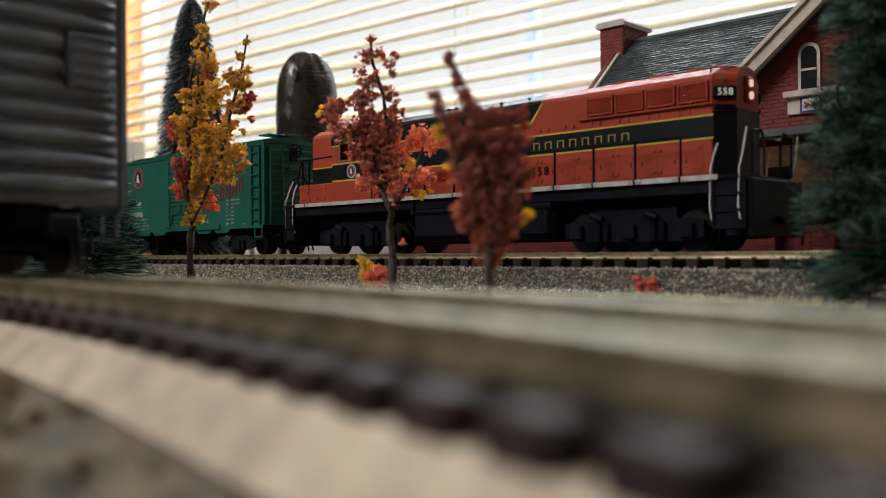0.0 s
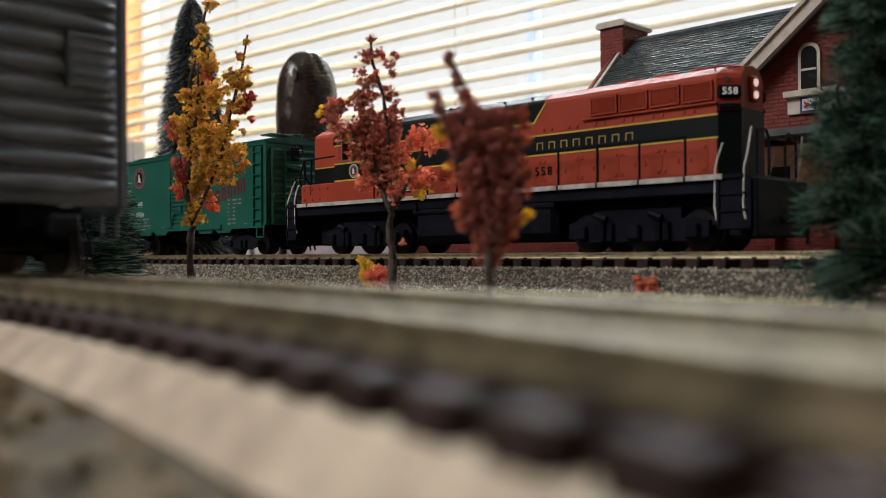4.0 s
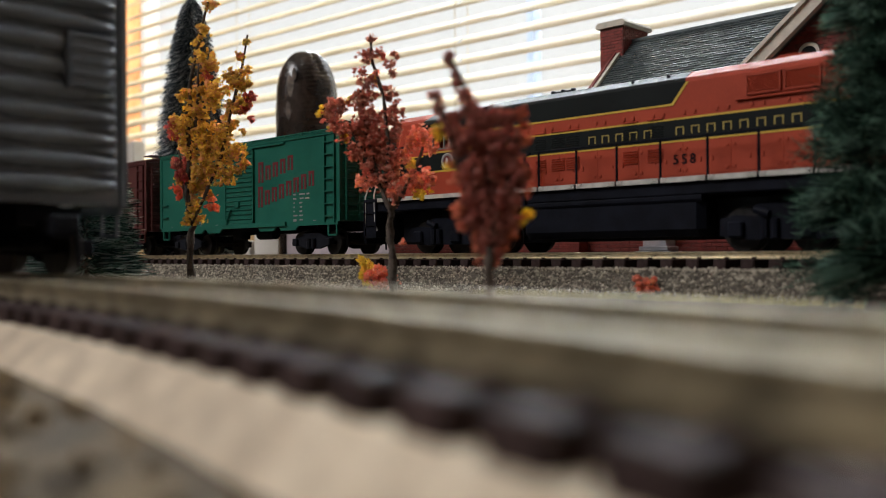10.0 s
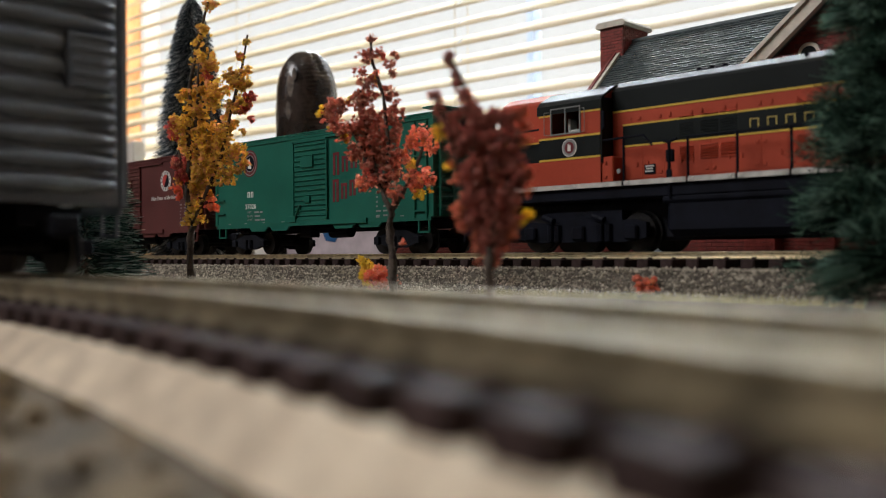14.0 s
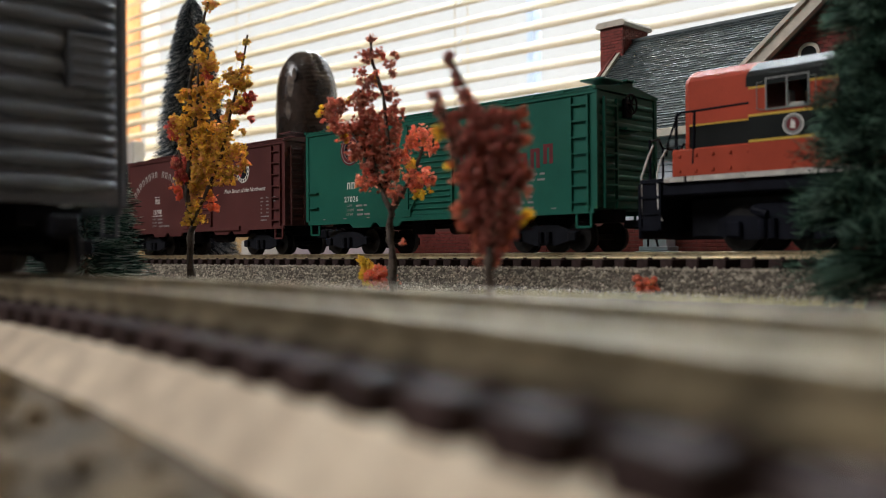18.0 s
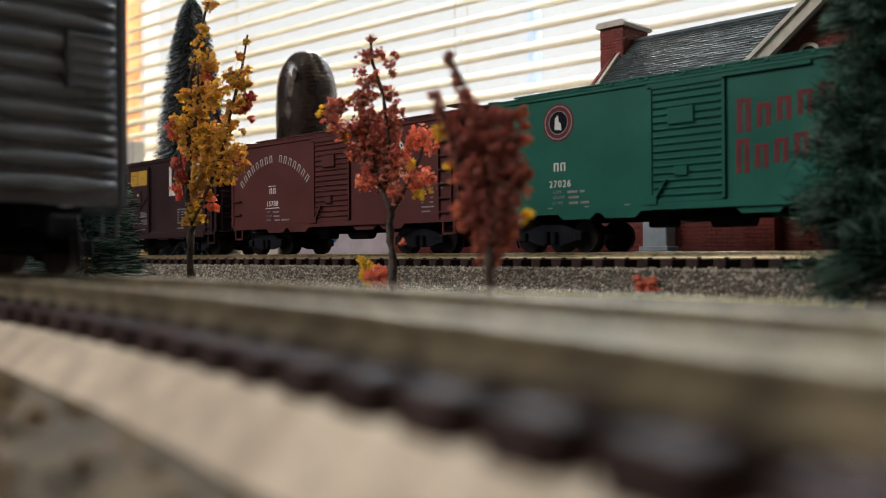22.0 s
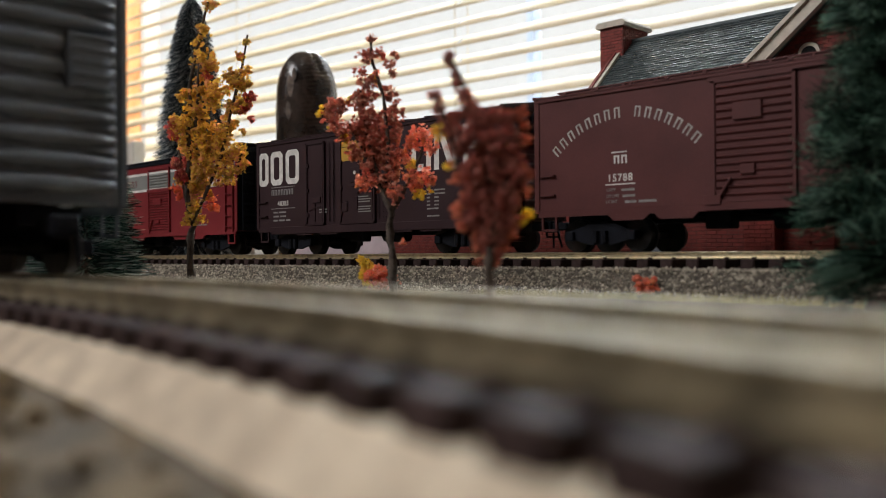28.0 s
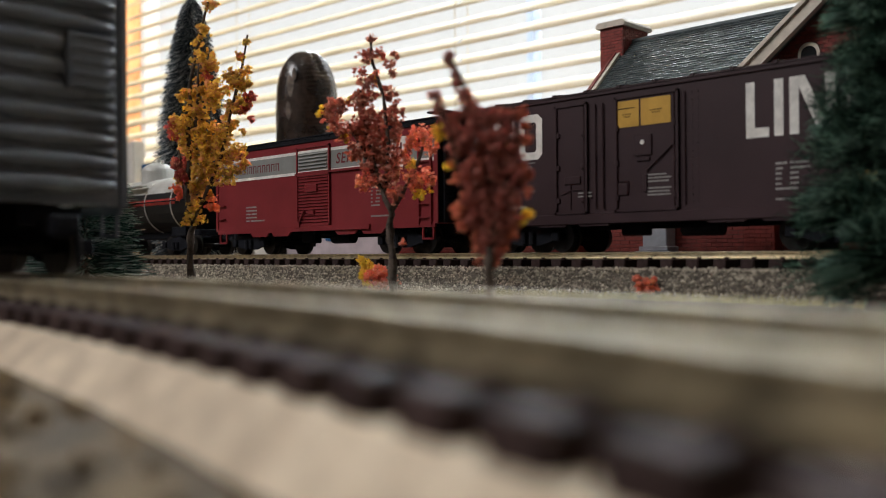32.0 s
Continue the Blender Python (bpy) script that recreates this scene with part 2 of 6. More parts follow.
M_SILL = material("white_sill_paint", (0.72, 0.68, 0.62), 0.5, 0, 0.05, 30, 0.1, 300)
M_BRICK = material("station_red_brick", (0.23, 0.045, 0.036), 0.65, 0, 0.12, 300, 0.3, per_object=0.2)
M_MORTAR = material("brick_mortar", (0.15, 0.055, 0.046), 0.8, 0, 0.15, 400, 0.3)
M_SHINGLE = material("grey_green_shingles", (0.085, 0.105, 0.11), 0.4, 0, 0.12, 200, 0.2, island=0.22, spec=0.45)
M_CREAM = material("cream_station_trim", (0.62, 0.56, 0.47), 0.5, 0, 0.08, 200, 0.1)
M_TANWALL = material("tan_station_wall", (0.75, 0.57, 0.42), 0.6, 0, 0.1, 200, 0.15)
M_BOARD = material("tan_wood_board", (0.62, 0.42, 0.2), 0.55, 0, 0.1, 60, 0.2, 600)
M_SIDING = material("pale_grey_siding", (0.5, 0.54, 0.6), 0.55, 0, 0.08, 150, 0.1)
M_MAUVE = material("pale_mauve_card", (0.5, 0.42, 0.44), 0.6, 0, 0.08, 100, 0.1)
M_GROUNDFOAM = material("ground_foam_crumbs", (0.12, 0.078, 0.036), 0.95, 0, 0.2, 400, 0.5, 2000, island=0.6)
M_LOG = material("dark_brown_glazed_bark", (0.038, 0.024, 0.018), 0.22, 0, 0.3, 90, 0.6, 500, spec=0.7)
M_PALEBARK = material("pale_bark", (0.22, 0.18, 0.15), 0.4, 0, 0.35, 150, 0.4, 700)
M_BLUE = material("blue_box_card", (0.02, 0.09, 0.22), 0.5, 0, 0.1, 60, 0.1)
M_DARKGLASS = material("dark_window_glazing", (0.015, 0.017, 0.018), 0.12, 0, 0.05, 60, 0.02)
M_SIGNRED = material("red_sign_paint", (0.5, 0.06, 0.05), 0.5)
M_SIGNBLUE = material("blue_sign_paint", (0.05, 0.07, 0.2), 0.5)
M_LAMP = glowing("lit_headlight", (1.0, 0.66, 0.58), 0.75)
M_BOARDLIT = glowing("lit_number", (0.95, 0.88, 0.78), 0.42)
M_SKY = glowing("bright_overcast_sky", (0.985, 0.995, 0.98), 1.09)
M_GLASS = bpy.data.materials.new("clear_pane")
M_GLASS.use_nodes = True
M_GLASS.node_tree.nodes["Principled BSDF"].inputs["Transmission Weight"].default_value = 1.0
M_GLASS.node_tree.nodes["Principled BSDF"].inputs["Roughness"].default_value = 0.02
M_GLASS.node_tree.nodes["Principled BSDF"].inputs["IOR"].default_value = 1.1

# ---- the table, the room and the window ----
RAIL_Z = 12.0          # rail head of the far track above the ground
NEAR_Z = 8.75          # rail head of the near track
NEAR_TIE = 5.85        # tops of its ties
NEAR_C, NEAR_R = (-174.6, -845.9), 666.0


def near_at(phi, off=0.0, z=0.0):
    a = radians(phi)
    return (NEAR_C[0] + (NEAR_R + off) * math.sin(a), NEAR_C[1] + (NEAR_R + off) * math.cos(a), z)


def ground():
    bm = bmesh.new()
    nx, ny = 150, 70
    grid = [[bm.verts.new((-1500 + 2100 * i / nx, -620 + 1040 * j / ny, 0.0)) for i in range(nx + 1)] for j in range(ny + 1)]
    for j in range(ny):
        for i in range(nx):
            bm.faces.new((grid[j][i], grid[j][i + 1], grid[j + 1][i + 1], grid[j + 1][i]))
    for v in bm.verts:
        v.co.z = 0.5 * noise.noise(v.co * 0.03) + 0.25 * noise.noise(v.co * 0.09) - 0.4
    ob = part("ground", bm, M_SOIL, None, smooth=True)
    tagged(ob, "brown and grey textured scenery ground of a model railway", "ground", kind="structure")


def room():
    for name, r, m in (("floor", (-2600, 1800, -1900, 860, -760, -740), M_DARKROOM), ("ceiling", (-2600, 1800, -1900, 860, 2000, 2020), M_WALL),
                       ("wall_west", (-2620, -2600, -1900, 860, -740, 2000), M_DARKROOM), ("wall_east", (1800, 1820, -1900, 860, -740, 2000), M_DARKROOM)):
        ob = part(name, boxes([r]), m, None)
        tagged(ob, "plain painted room surface", name.split("_")[0], kind="structure")
    # window wall with its opening, and the unseen wall behind the table, opened for the fill lamp
    # the opening's unseen right edge is set to keep light off the car ends
    wall = part("wall_north", boxes([(-2600, -1760, 580, 680, -740, 2000), (170, 1800, 580, 680, -740, 2000),
                                     (-1760, 170, 580, 680, -740, 20), (-1760, 170, 580, 680, 1150, 2000)]), M_WALL, None)
    tagged(wall, "cream wall with a wide window opening", "wall", kind="structure")
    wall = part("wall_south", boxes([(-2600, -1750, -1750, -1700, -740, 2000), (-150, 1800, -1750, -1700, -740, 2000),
                                     (-1750, -150, -1750, -1700, -740, 1000), (-1750, -150, -1750, -1700, 1850, 2000)]), M_DARKROOM, None)
    tagged(wall, "unseen wall with an opening added for the fill lamp", "wall", kind="structure")
    table = thing("table", "wooden table that carries the model railway", "table")
    part("tabletop", boxes([(-1500, 600, -620, 420, -32, -3)], 3), M_BOARD, table)
    for x in (-1450, 550):
        for y in (-570, 370):
            part("leg", boxes([(x - 30, x + 30, y - 30, y + 30, -740, -33)], 3), M_BOARD, table)


BLIND_Y = 500.0
SLAT_PITCH, SLAT_W = 21.5, 25.0
SLAT_TILT, SLAT_Z0 = 37.0, 32.5


def window():
    win = new("window_1")
    tagged(win, "bright window with a sheer curtain edge behind half-open blinds", "window", kind="structure")
    part("curtain", boxes([(-1758, -1640, 590, 592, 21, 1149)]), M_TRIM, win, "sheer orange curtain edge")
    part("curtain", boxes([(-1640, -1590, 600, 602, 21, 1149)]), M_SHEER, win, "sheer white curtain edge")
    part("window_sill", boxes([(-1758, 170, 470, 584, 2, 20)], 2), M_SILL, win)
    part("casing_block", boxes([(-1640, -1270, 390, 410, 2, 182)], 2), M_SILL, win, "cream casing block")
    part("mullion", boxes([(-694, -684, 606, 620, 21, 1149)]), M_MULLION, win, "blue-grey sash bar")
    part("pane", boxes([(-1758, 168, 622, 626, 21, 1149)]), M_GLASS, win).visible_shadow = False
    sky = part("backdrop", boxes([(-3600, 2600, 1400, 1410, -600, 2400)]), M_SKY, None)
    tagged(sky, "bright overcast sky outside the window", "sky", kind="structure")
    blind = thing("window_blind", "cream horizontal slat blind, slats half open, lit from behind", "blind",
                  at=mm(-600, 500, 0) @ pose(0, 0, 0, 0, 0, 3.3) @ mm(600, -500, 0))
    n = 8
    x0, x1 = -1750.0, 160.0
    pts = []
    for k in range(n + 1):
        u = (k / n - 0.5) * SLAT_W
        pts.append((u, 1.8 - 4 * 1.8 * (k / n - 0.5) ** 2))
    tilt = radians(SLAT_TILT)
    prof = [(u * math.cos(tilt) - w * math.sin(tilt), u * math.sin(tilt) + w * math.cos(tilt)) for u, w in pts]
    prof += [(p[0], p[1] + 0.35) for p in prof[::-1]]
    # each slat is drawn in lengths between the cord holes
    holes = [-1500.0, -1100.0, -697.0, -280.0, 120.0]
    bm = bmesh.new()
    for a, b in zip([x0] + [h + 3.0 for h in holes], [h - 3.0 for h in holes] + [x1]):
        prism(bm, prof, "x", a, b)
    half = len(prof) // 2
    for h in holes:
        for part_of in (prof[:3] + prof[-3:], prof[half - 3:half + 3]):
            prism(bm, part_of, "x", h - 3.0, h + 3.0)
    first = part("slat", bm, M_SLAT, blind, at=mm(0, BLIND_Y, SLAT_Z0))
    for i in range(1, 46):
        again(first, mm(0, BLIND_Y, SLAT_Z0 + i * SLAT_PITCH + random.uniform(-0.5, 0.5), rx=random.uniform(-2, 2)))
    for x in holes:
        for d in (-11, 11):
            part("cord", rods([[(x, BLIND_Y + d, 22), (x, BLIND_Y + d, 1040)]], 0.5), M_SLAT, blind)
    part("bottom_rail", boxes([(x0, x1, BLIND_Y - 12, BLIND_Y + 12, 21, 27)], 2), M_SLAT, blind)
    part("head_rail", boxes([(x0, x1, BLIND_Y - 15, BLIND_Y + 15, 1035, 1065)], 2), M_SLAT, blind)


# ---- tracks ----
RAIL_PROFILE = [(-1.5, -2.1), (1.5, -2.1), (1.5, -1.8), (0.4, -1.5), (0.35, -0.8), (0.85, -0.55), (0.85, -0.08), (0.65, 0), (-0.65, 0),
                (-0.85, -0.08), (-0.85, -0.55), (-0.35, -0.8), (-0.4, -1.5), (-1.5, -1.8)]


def tie_mesh(half):
    bm = boxes([(-half, half, -15, 15, -3.0, 0)], 0.32)
    for s in (-1, 1):
        for d in (-2.0, 2.0):
            box(bm, -0.55, 0.55, s * 8.7 + d - 0.55, s * 8.7 + d + 0.55, -0.2, 0.55, 0.12)
    return bm


def far_track():
    bed = part("roadbed", prism(bmesh.new(), [(-27, -0.6), (-20, 6.9), (20, 6.9), (27, -0.6)], "x", -1250, 560), M_BALLAST, None)
    tagged(bed, "grey-brown ballasted roadbed under the far straight track", "roadbed", kind="structure")
    track = thing("railway_track", "straight model track with brown ties and tarnished silver rails", "track", at=mm(0, 0, RAIL_Z))
    for y in (-9.1, 9.1):
        part("rail", prism(bmesh.new(), [(y + p[0], p[1]) for p in RAIL_PROFILE], "x", -1250, 560), M_RAIL, track)
    first = part("tie", tie_mesh(1.9), M_TIE, track, at=mm(-700, 0, -2.1))
    for i in range(1, 112):
        again(first, mm(-700 + 7.85 * i + random.uniform(-0.2, 0.2), random.uniform(-0.2, 0.2), -2.1 + random.uniform(-0.1, 0.02), 0, 0, random.uniform(-1, 1)))
    # loose ballast on the near shoulder
    rng = np.random.default_rng(4)
    n = 20000
    dirs = np.array([(1, 0, 0), (-1, 0, 0), (0, 1, 0), (0, -1, 0), (0, 0, 1), (0, 0, -1)], float)
    tri = np.array([(0, 2, 4), (2, 1, 4), (1, 3, 4), (3, 0, 4), (2, 0, 5), (1, 2, 5), (3, 1, 5), (0, 3, 5)])
    u = rng.random(n)
    x = -560 + 600 * rng.random(n)
    y = -15.6 - 13.4 * u
    z = np.where(y > -20, 6.9, 6.9 - (-20 - y) * 7.5 / 7.0)
    size = 0.3 + 0.6 * rng.random(n) ** 3
    verts = (dirs[None] * (size[:, None, None] * (0.6 + 0.8 * rng.random((n, 6, 1)))) + np.stack([x, y, z], 1)[:, None]).reshape(-1, 3) * MM
    faces = (tri[None] + 6 * np.arange(n)[:, None, None]).reshape(-1, 3)
    data = bpy.data.meshes.new("ballast")
    data.from_pydata(verts.tolist(), [], faces.tolist())
    data.materials.append(M_GRAINS)
    tagged(new("ballast", data), "loose grey and tan ballast grains on the roadbed shoulder", "ballast", kind="stuff")


def dry_grass():
    """Short yellow fibres along the foot of the far roadbed."""
    rng = np.random.default_rng(9)
    verts, faces = [], []
    for _ in range(2600):
        x, y = -190 + 150 * rng.random(), -29.5 - 9 * rng.random() ** 1.5
        h, a = 0.6 + 1.5 * rng.random(), 6.28 * rng.random()
        lx, ly, t = 0.8 * math.cos(a), 0.8 * math.sin(a), 0.1
        k = len(verts)
        verts += [(x - t, y, -0.6), (x + t, y, -0.6), (x + lx, y + ly, h)]
        faces.append((k, k + 1, k + 2))
    data = bpy.data.meshes.new("dry_grass")
    data.from_pydata([(a * MM, b * MM, c * MM) for a, b, c in verts], [], faces)
    data.materials.append(M_GRASS)
    tagged(new("dry_grass", data), "short dry yellow grass at the foot of the roadbed", "grass", kind="stuff")


def near_track():
    phis = [-22 + 46 * i / 160 for i in range(161)]
    def sweep(profile, r_off=0.0):
        bm = bmesh.new()
        rows = [[bm.verts.new(near_at(p, o + r_off, z)) for o, z in profile] for p in phis]
        m = len(profile)
        for a, b in zip(rows, rows[1:]):
            for k in range(m):
                bm.faces.new((a[k], a[(k + 1) % m], b[(k + 1) % m], b[k]))
        bm.faces.new(rows[0])
        bm.faces.new(rows[-1][::-1])
        bmesh.ops.recalc_face_normals(bm, faces=bm.faces)
        return bm
    bed = part("roadbed", sweep([(-19.5, -0.6), (-15.6, 3.6), (15.6, 3.6), (19.5, -0.6)]), M_CORK, None)
    tagged(bed, "pale tan cork roadbed under the near curved track", "roadbed", kind="structure")
    track = thing("railway_track", "curved model track with brown plastic ties and silver rails", "track")
    for off in (-9.1, 9.1):
        part("rail", sweep([(p[0], NEAR_Z + p[1] * (NEAR_Z - NEAR_TIE) / 2.1) for p in RAIL_PROFILE], off), M_STEELRAIL, track)
    step = math.degrees(7.4 / NEAR_R)
    first = None
    for i in range(-50, 21):
        phi = math.degrees(126.3 / NEAR_R) + step * i
        x, y, z = near_at(phi, 0, NEAR_TIE)
        if first:
            again(first, mm(x, y, z, 0, 0, -phi))
        else:
            first = part("tie", tie_mesh(2.25), M_TIE, track, at=mm(x, y, z, 0, 0, -phi))


# ---- rolling stock; the rail head is z = 0 and the middle of the car x = 0 ----
WHEELS = []            # wheelset, its place on its car, its radius


def wheelset(car, x, r=4.8, name="wheelset", keyed=True, m=None):
    bm = bmesh.new()
    rod(bm, (0, -10.5, 0), (0, 10.5, 0), 1.0, 10)
    for s in (-1, 1):
        rod(bm, (0, s * 7.4, 0), (0, s * 8.1, 0), r + 0.8, 24)
        rod(bm, (0, s * 8.1, 0), (0, s * 10.4, 0), r, 24, r * 0.985)
    ob = part(name, bm, m or M_WHEEL, car, at=mm(x, 0, r))
    if keyed:
        WHEELS.append((ob, x, r))
    return ob


def truck(car, x, keyed=True, base=11.0):
    """A two-axle truck: two side frames with journal boxes, a bolster, springs and two wheelsets."""
    h = base
    bm = bmesh.new()
    for s in (-1, 1):
        y0, y1 = sorted((s * 11.6, s * 13.2))
        prism(bm, [(x - h - 1.6, 4.0), (x - h + 1.6, 3.6), (x - 4.0, 2.2), (x + 4.0, 2.2), (x + h - 1.6, 3.6), (x + h + 1.6, 4.0),
                   (x + h + 1.6, 6.4), (x + h - 1.8, 7.0), (x + 4.5, 8.6), (x - 4.5, 8.6), (x - h + 1.8, 7.0), (x - h - 1.6, 6.4)], "y", y0, y1)
        for d in (-h, h):
            box(bm, x + d - 1.5, x + d + 1.5, *sorted((s * 13.0, s * 14.3)), 3.4, 6.4, 0.3)
        for d in (-1.6, 1.6):
            rod(bm, (x + d, s * 13.6, 2.8), (x + d, s * 13.6, 6.4), 1.1, 8)
    box(bm, x - 2.2, x + 2.2, -12, 12, 6.0, 9.2, 0.3)
    part("truck_frame", bm, M_BLACK, car)
    for d in (-h, h):
        wheelset(car, x + d, keyed=keyed, m=None)


def coupler(car, x, s, m=None):
    bm = boxes([sorted_box(x, x + s * 6.0, -1.6, 1.6, 7.2, 9.8), sorted_box(x + s * 6.0, x + s * 8.6, -2.6, 2.0, 6.6, 10.4)], 0.4)
    rod(bm, (x + s * 6.5, 2.2, 7.5), (x + s * 5.6, 3.4, 1.6), 0.4, 6)
    part("coupler", bm, m or M_BLACK, car)


def sorted_box(x0, x1, *r):
    return (min(x0, x1), max(x0, x1), *r)


def ladder(car, x0, x1, y, z0, z1, rungs, m, face="side", sx=0):
    """Stiles and rungs on a side (along x) or on an end (along y, with x fixed)."""
    s = -1 if y < 0 else 1
    stile = part("ladder_stile", boxes([(-0.35, 0.35, *sorted((y, y + s * 0.9)), z0, z1)]), m, car, at=mm(x0, 0, 0))
    again(stile, mm(x1, 0, 0))
    rung = part("rung", boxes([(x0, x1, *sorted((y + s * 0.45, y + s * 1.0)), -0.25, 0.25)]), m, car, at=mm(0, 0, z0 + (z1 - z0) * 0.5 / rungs))
    for i in range(1, rungs):
        again(rung, mm(0, 0, z0 + (z1 - z0) * (i + 0.5) / rungs))


def end_ladder(car, xe, s, y0, y1, z0, z1, rungs, m):
    stile = part("ladder_stile", boxes([(*sorted((xe, xe + s * 0.9)), -0.35, 0.35, z0, z1)]), m, car, at=mm(0, y0, 0))
    again(stile, mm(0, y1, 0))
    rung = part("rung", boxes([(*sorted((xe + s * 0.45, xe + s * 1.0)), y0, y1, -0.25, 0.25)]), m, car, at=mm(0, 0, z0 + (z1 - z0) * 0.5 / rungs))
    for i in range(1, rungs):
        again(rung, mm(0, 0, z0 + (z1 - z0) * (i + 0.5) / rungs))


def end_rib(e, x, y0, y1, d, depth, narrow):
    """A rounded rib across an end wall; its two ends swell to domes and may narrow."""
    bm = bmesh.new()
    rows, g, half = [], 10, (y1 - y0) / 2 - d
    for k in range(-8, 9):
        u = abs(k) / 6
        y = half * k / 6 if abs(k) <= 6 else math.copysign(half + d * (0.6 if abs(k) == 7 else 0.97), k)
        f = 1.0 if abs(k) <= 6 else (0.8 if abs(k) == 7 else 0.24)
        wide = f * (1.0 if u < 0.5 else 1.0 + (narrow - 1.0) * min(1.0, (u - 0.5) * 2))
        rows.append([bm.verts.new((e * (x + depth * f * math.sin(math.pi * q / g)), y, -d * wide * math.cos(math.pi * q / g))) for q in range(g + 1)])
    return skin(bm, rows, e)


def short_rib(e, x, y0, y1, d, depth):
    """A dart between two ribs: a dome at the corner post that runs out to a point."""
    bm = bmesh.new()
    rows, g = [], 8
    for u, f in ((0.0, 0.3), (0.06, 0.8), (0.14, 1.0), (0.35, 0.75), (0.7, 0.35), (1.0, 0.02)):
        rows.append([bm.verts.new((e * (x + depth * f * math.sin(math.pi * q / g)), y0 + (y1 - y0) * u, -d * f * math.cos(math.pi * q / g))) for q in range(g + 1)])
    return skin(bm, rows, e)


def skin(bm, rows, e):
    for ra, rb in zip(rows, rows[1:]):
        for q in range(len(ra) - 1):
            bm.faces.new((ra[q], ra[q + 1], rb[q + 1], rb[q]))
    bm.normal_update()
    for f in bm.faces:
        if f.normal.x * e < 0:
            f.normal_flip()
    return bm


def boxcar(name, label, length, sill, eave, paint, doors, roof=None, width=32.5, ladder_rungs=7, low_ladder=False, keyed=True, ribs=10,
           roof_walk=True, roof_ribs=12, rib_depth=0.75, darts=False, at=None, end_paint=None):
    """Body, ribbed ends, panelled roof, doors, ladders, stirrups, underframe, trucks and couplers."""
    car = thing(name, label, "boxcar", "freight cars of the train" if keyed else "", at)
    L, w = length / 2, width / 2
    roof, end_paint = roof or paint, end_paint or paint
    # body shell with the posts at the corners
    part("body", boxes([(-L, L, -w, w, sill, eave)], 0.35), paint, car)
    bm = bmesh.new()
    for s in (-1, 1):
        for e in (-1, 1):
            box(bm, *sorted((e * (L - 1.3), e * (L + 0.45))), *sorted((s * (w - 1.0), s * (w + 0.35))), sill - 0.2, eave)
        # side sill with its tabs
        box(bm, -L + 1, L - 1, *sorted((s * (w - 0.6), s * (w + 0.3))), sill - 1.5, sill + 0.3)
        for a in (-0.52, -0.3, 0.3, 0.52):
            prism(bm, [(a * L - 7, sill - 1.5), (a * L + 7, sill - 1.5), (a * L + 5, sill - 3.2), (a * L - 5, sill - 3.2)], "y", *sorted((s * (w - 0.6), s * (w + 0.25))))
    part("side_sill", bm, paint, car)
    # top chord
    part("eave_rail", boxes([(-L - 0.2, L + 0.2, -w - 0.5, -w + 0.3, eave - 1.2, eave), (-L - 0.2, L + 0.2, w - 0.3, w + 0.5, eave - 1.2, eave)], 0.2), roof, car)
    bm = bmesh.new()
    prism(bm, [(-w - 0.6, eave), (w + 0.6, eave), (w + 0.6, eave + 0.5), (0, eave + 2.8), (-w - 0.6, eave + 0.5)], "x", -L - 0.4, L + 0.4)
    part("roof", bm, roof, car)
    seam = part("roof_seam", prism(bmesh.new(), [(-w - 0.9, eave + 0.1), (w + 0.9, eave + 0.1), (w + 0.9, eave + 0.9), (0, eave + 3.3), (-w - 0.9, eave + 0.9)], "x", -0.6, 0.6), roof, car, at=mm(-L, 0, 0))
    for i in range(1, roof_ribs + 1):
        again(seam, mm(-L + 2 * L * i / roof_ribs, 0, 0))
    if roof_walk:
        for y in (-1.9, 0.0, 1.9):
            part("running_board", boxes([(-L - 2.0, L + 2.0, y - 0.8, y + 0.8, eave + 3.9, eave + 4.4)], 0.1), roof, car)
        saddle = part("board_saddle", boxes([(-0.4, 0.4, -2.8, 2.8, eave + 2.6, eave + 3.9)]), roof, car, at=mm(-L, 0, 0))
        for i in range(1, 13):
            again(saddle, mm(-L + 2 * L * i / 12, 0, 0))
        for e in (-1, 1):
            part("lateral_walk", boxes([sorted_box(e * (L - 7.5), e * (L + 0.8), *sorted((e * -14.0, e * -3.0)), eave + 3.4, eave + 4.0)], 0.1), roof, car)
    # corrugated ends
    for e in (-1, 1):
        if end_paint is not paint:
            part("end_panel", boxes([sorted_box(e * L, e * (L + 0.5), -w, w, sill, eave)]), end_paint, car, "black end wall")
        pitch = (eave - sill - 3.2) / ribs
        d = pitch * (0.42 if darts else 0.3)
        rib = None
        for i in range(ribs):
            z = sill + 1.6 + pitch * (i + 0.5)
            rib = again(rib, mm(0, 0, z)) if rib else part("end_rib", end_rib(e, L - 0.05, -w + 1.6, w - 1.6, d, rib_depth, 0.55 if darts else 1.0), end_paint, car, at=mm(0, 0, z), smooth=True)
        if darts:
            for y0, y1 in ((-w + 1.6, -w + 9.0), (w - 1.6, w - 9.0)):
                dart = None
                for i in range(ribs - 1):
                    z = sill + 1.6 + pitch * (i + 1)
                    dart = again(dart, mm(0, 0, z)) if dart else part("short_rib", short_rib(e, L - 0.05, y0, y1, d * 0.5, rib_depth * 0.8), paint, car, at=mm(0, 0, z), smooth=True)
        # brake gear on one end, handhold bars on the other
        if e > 0 and keyed:
            bm = bmesh.new()
            hub = Vector((e * (L + 2.7), -1.5, eave - 3.2))
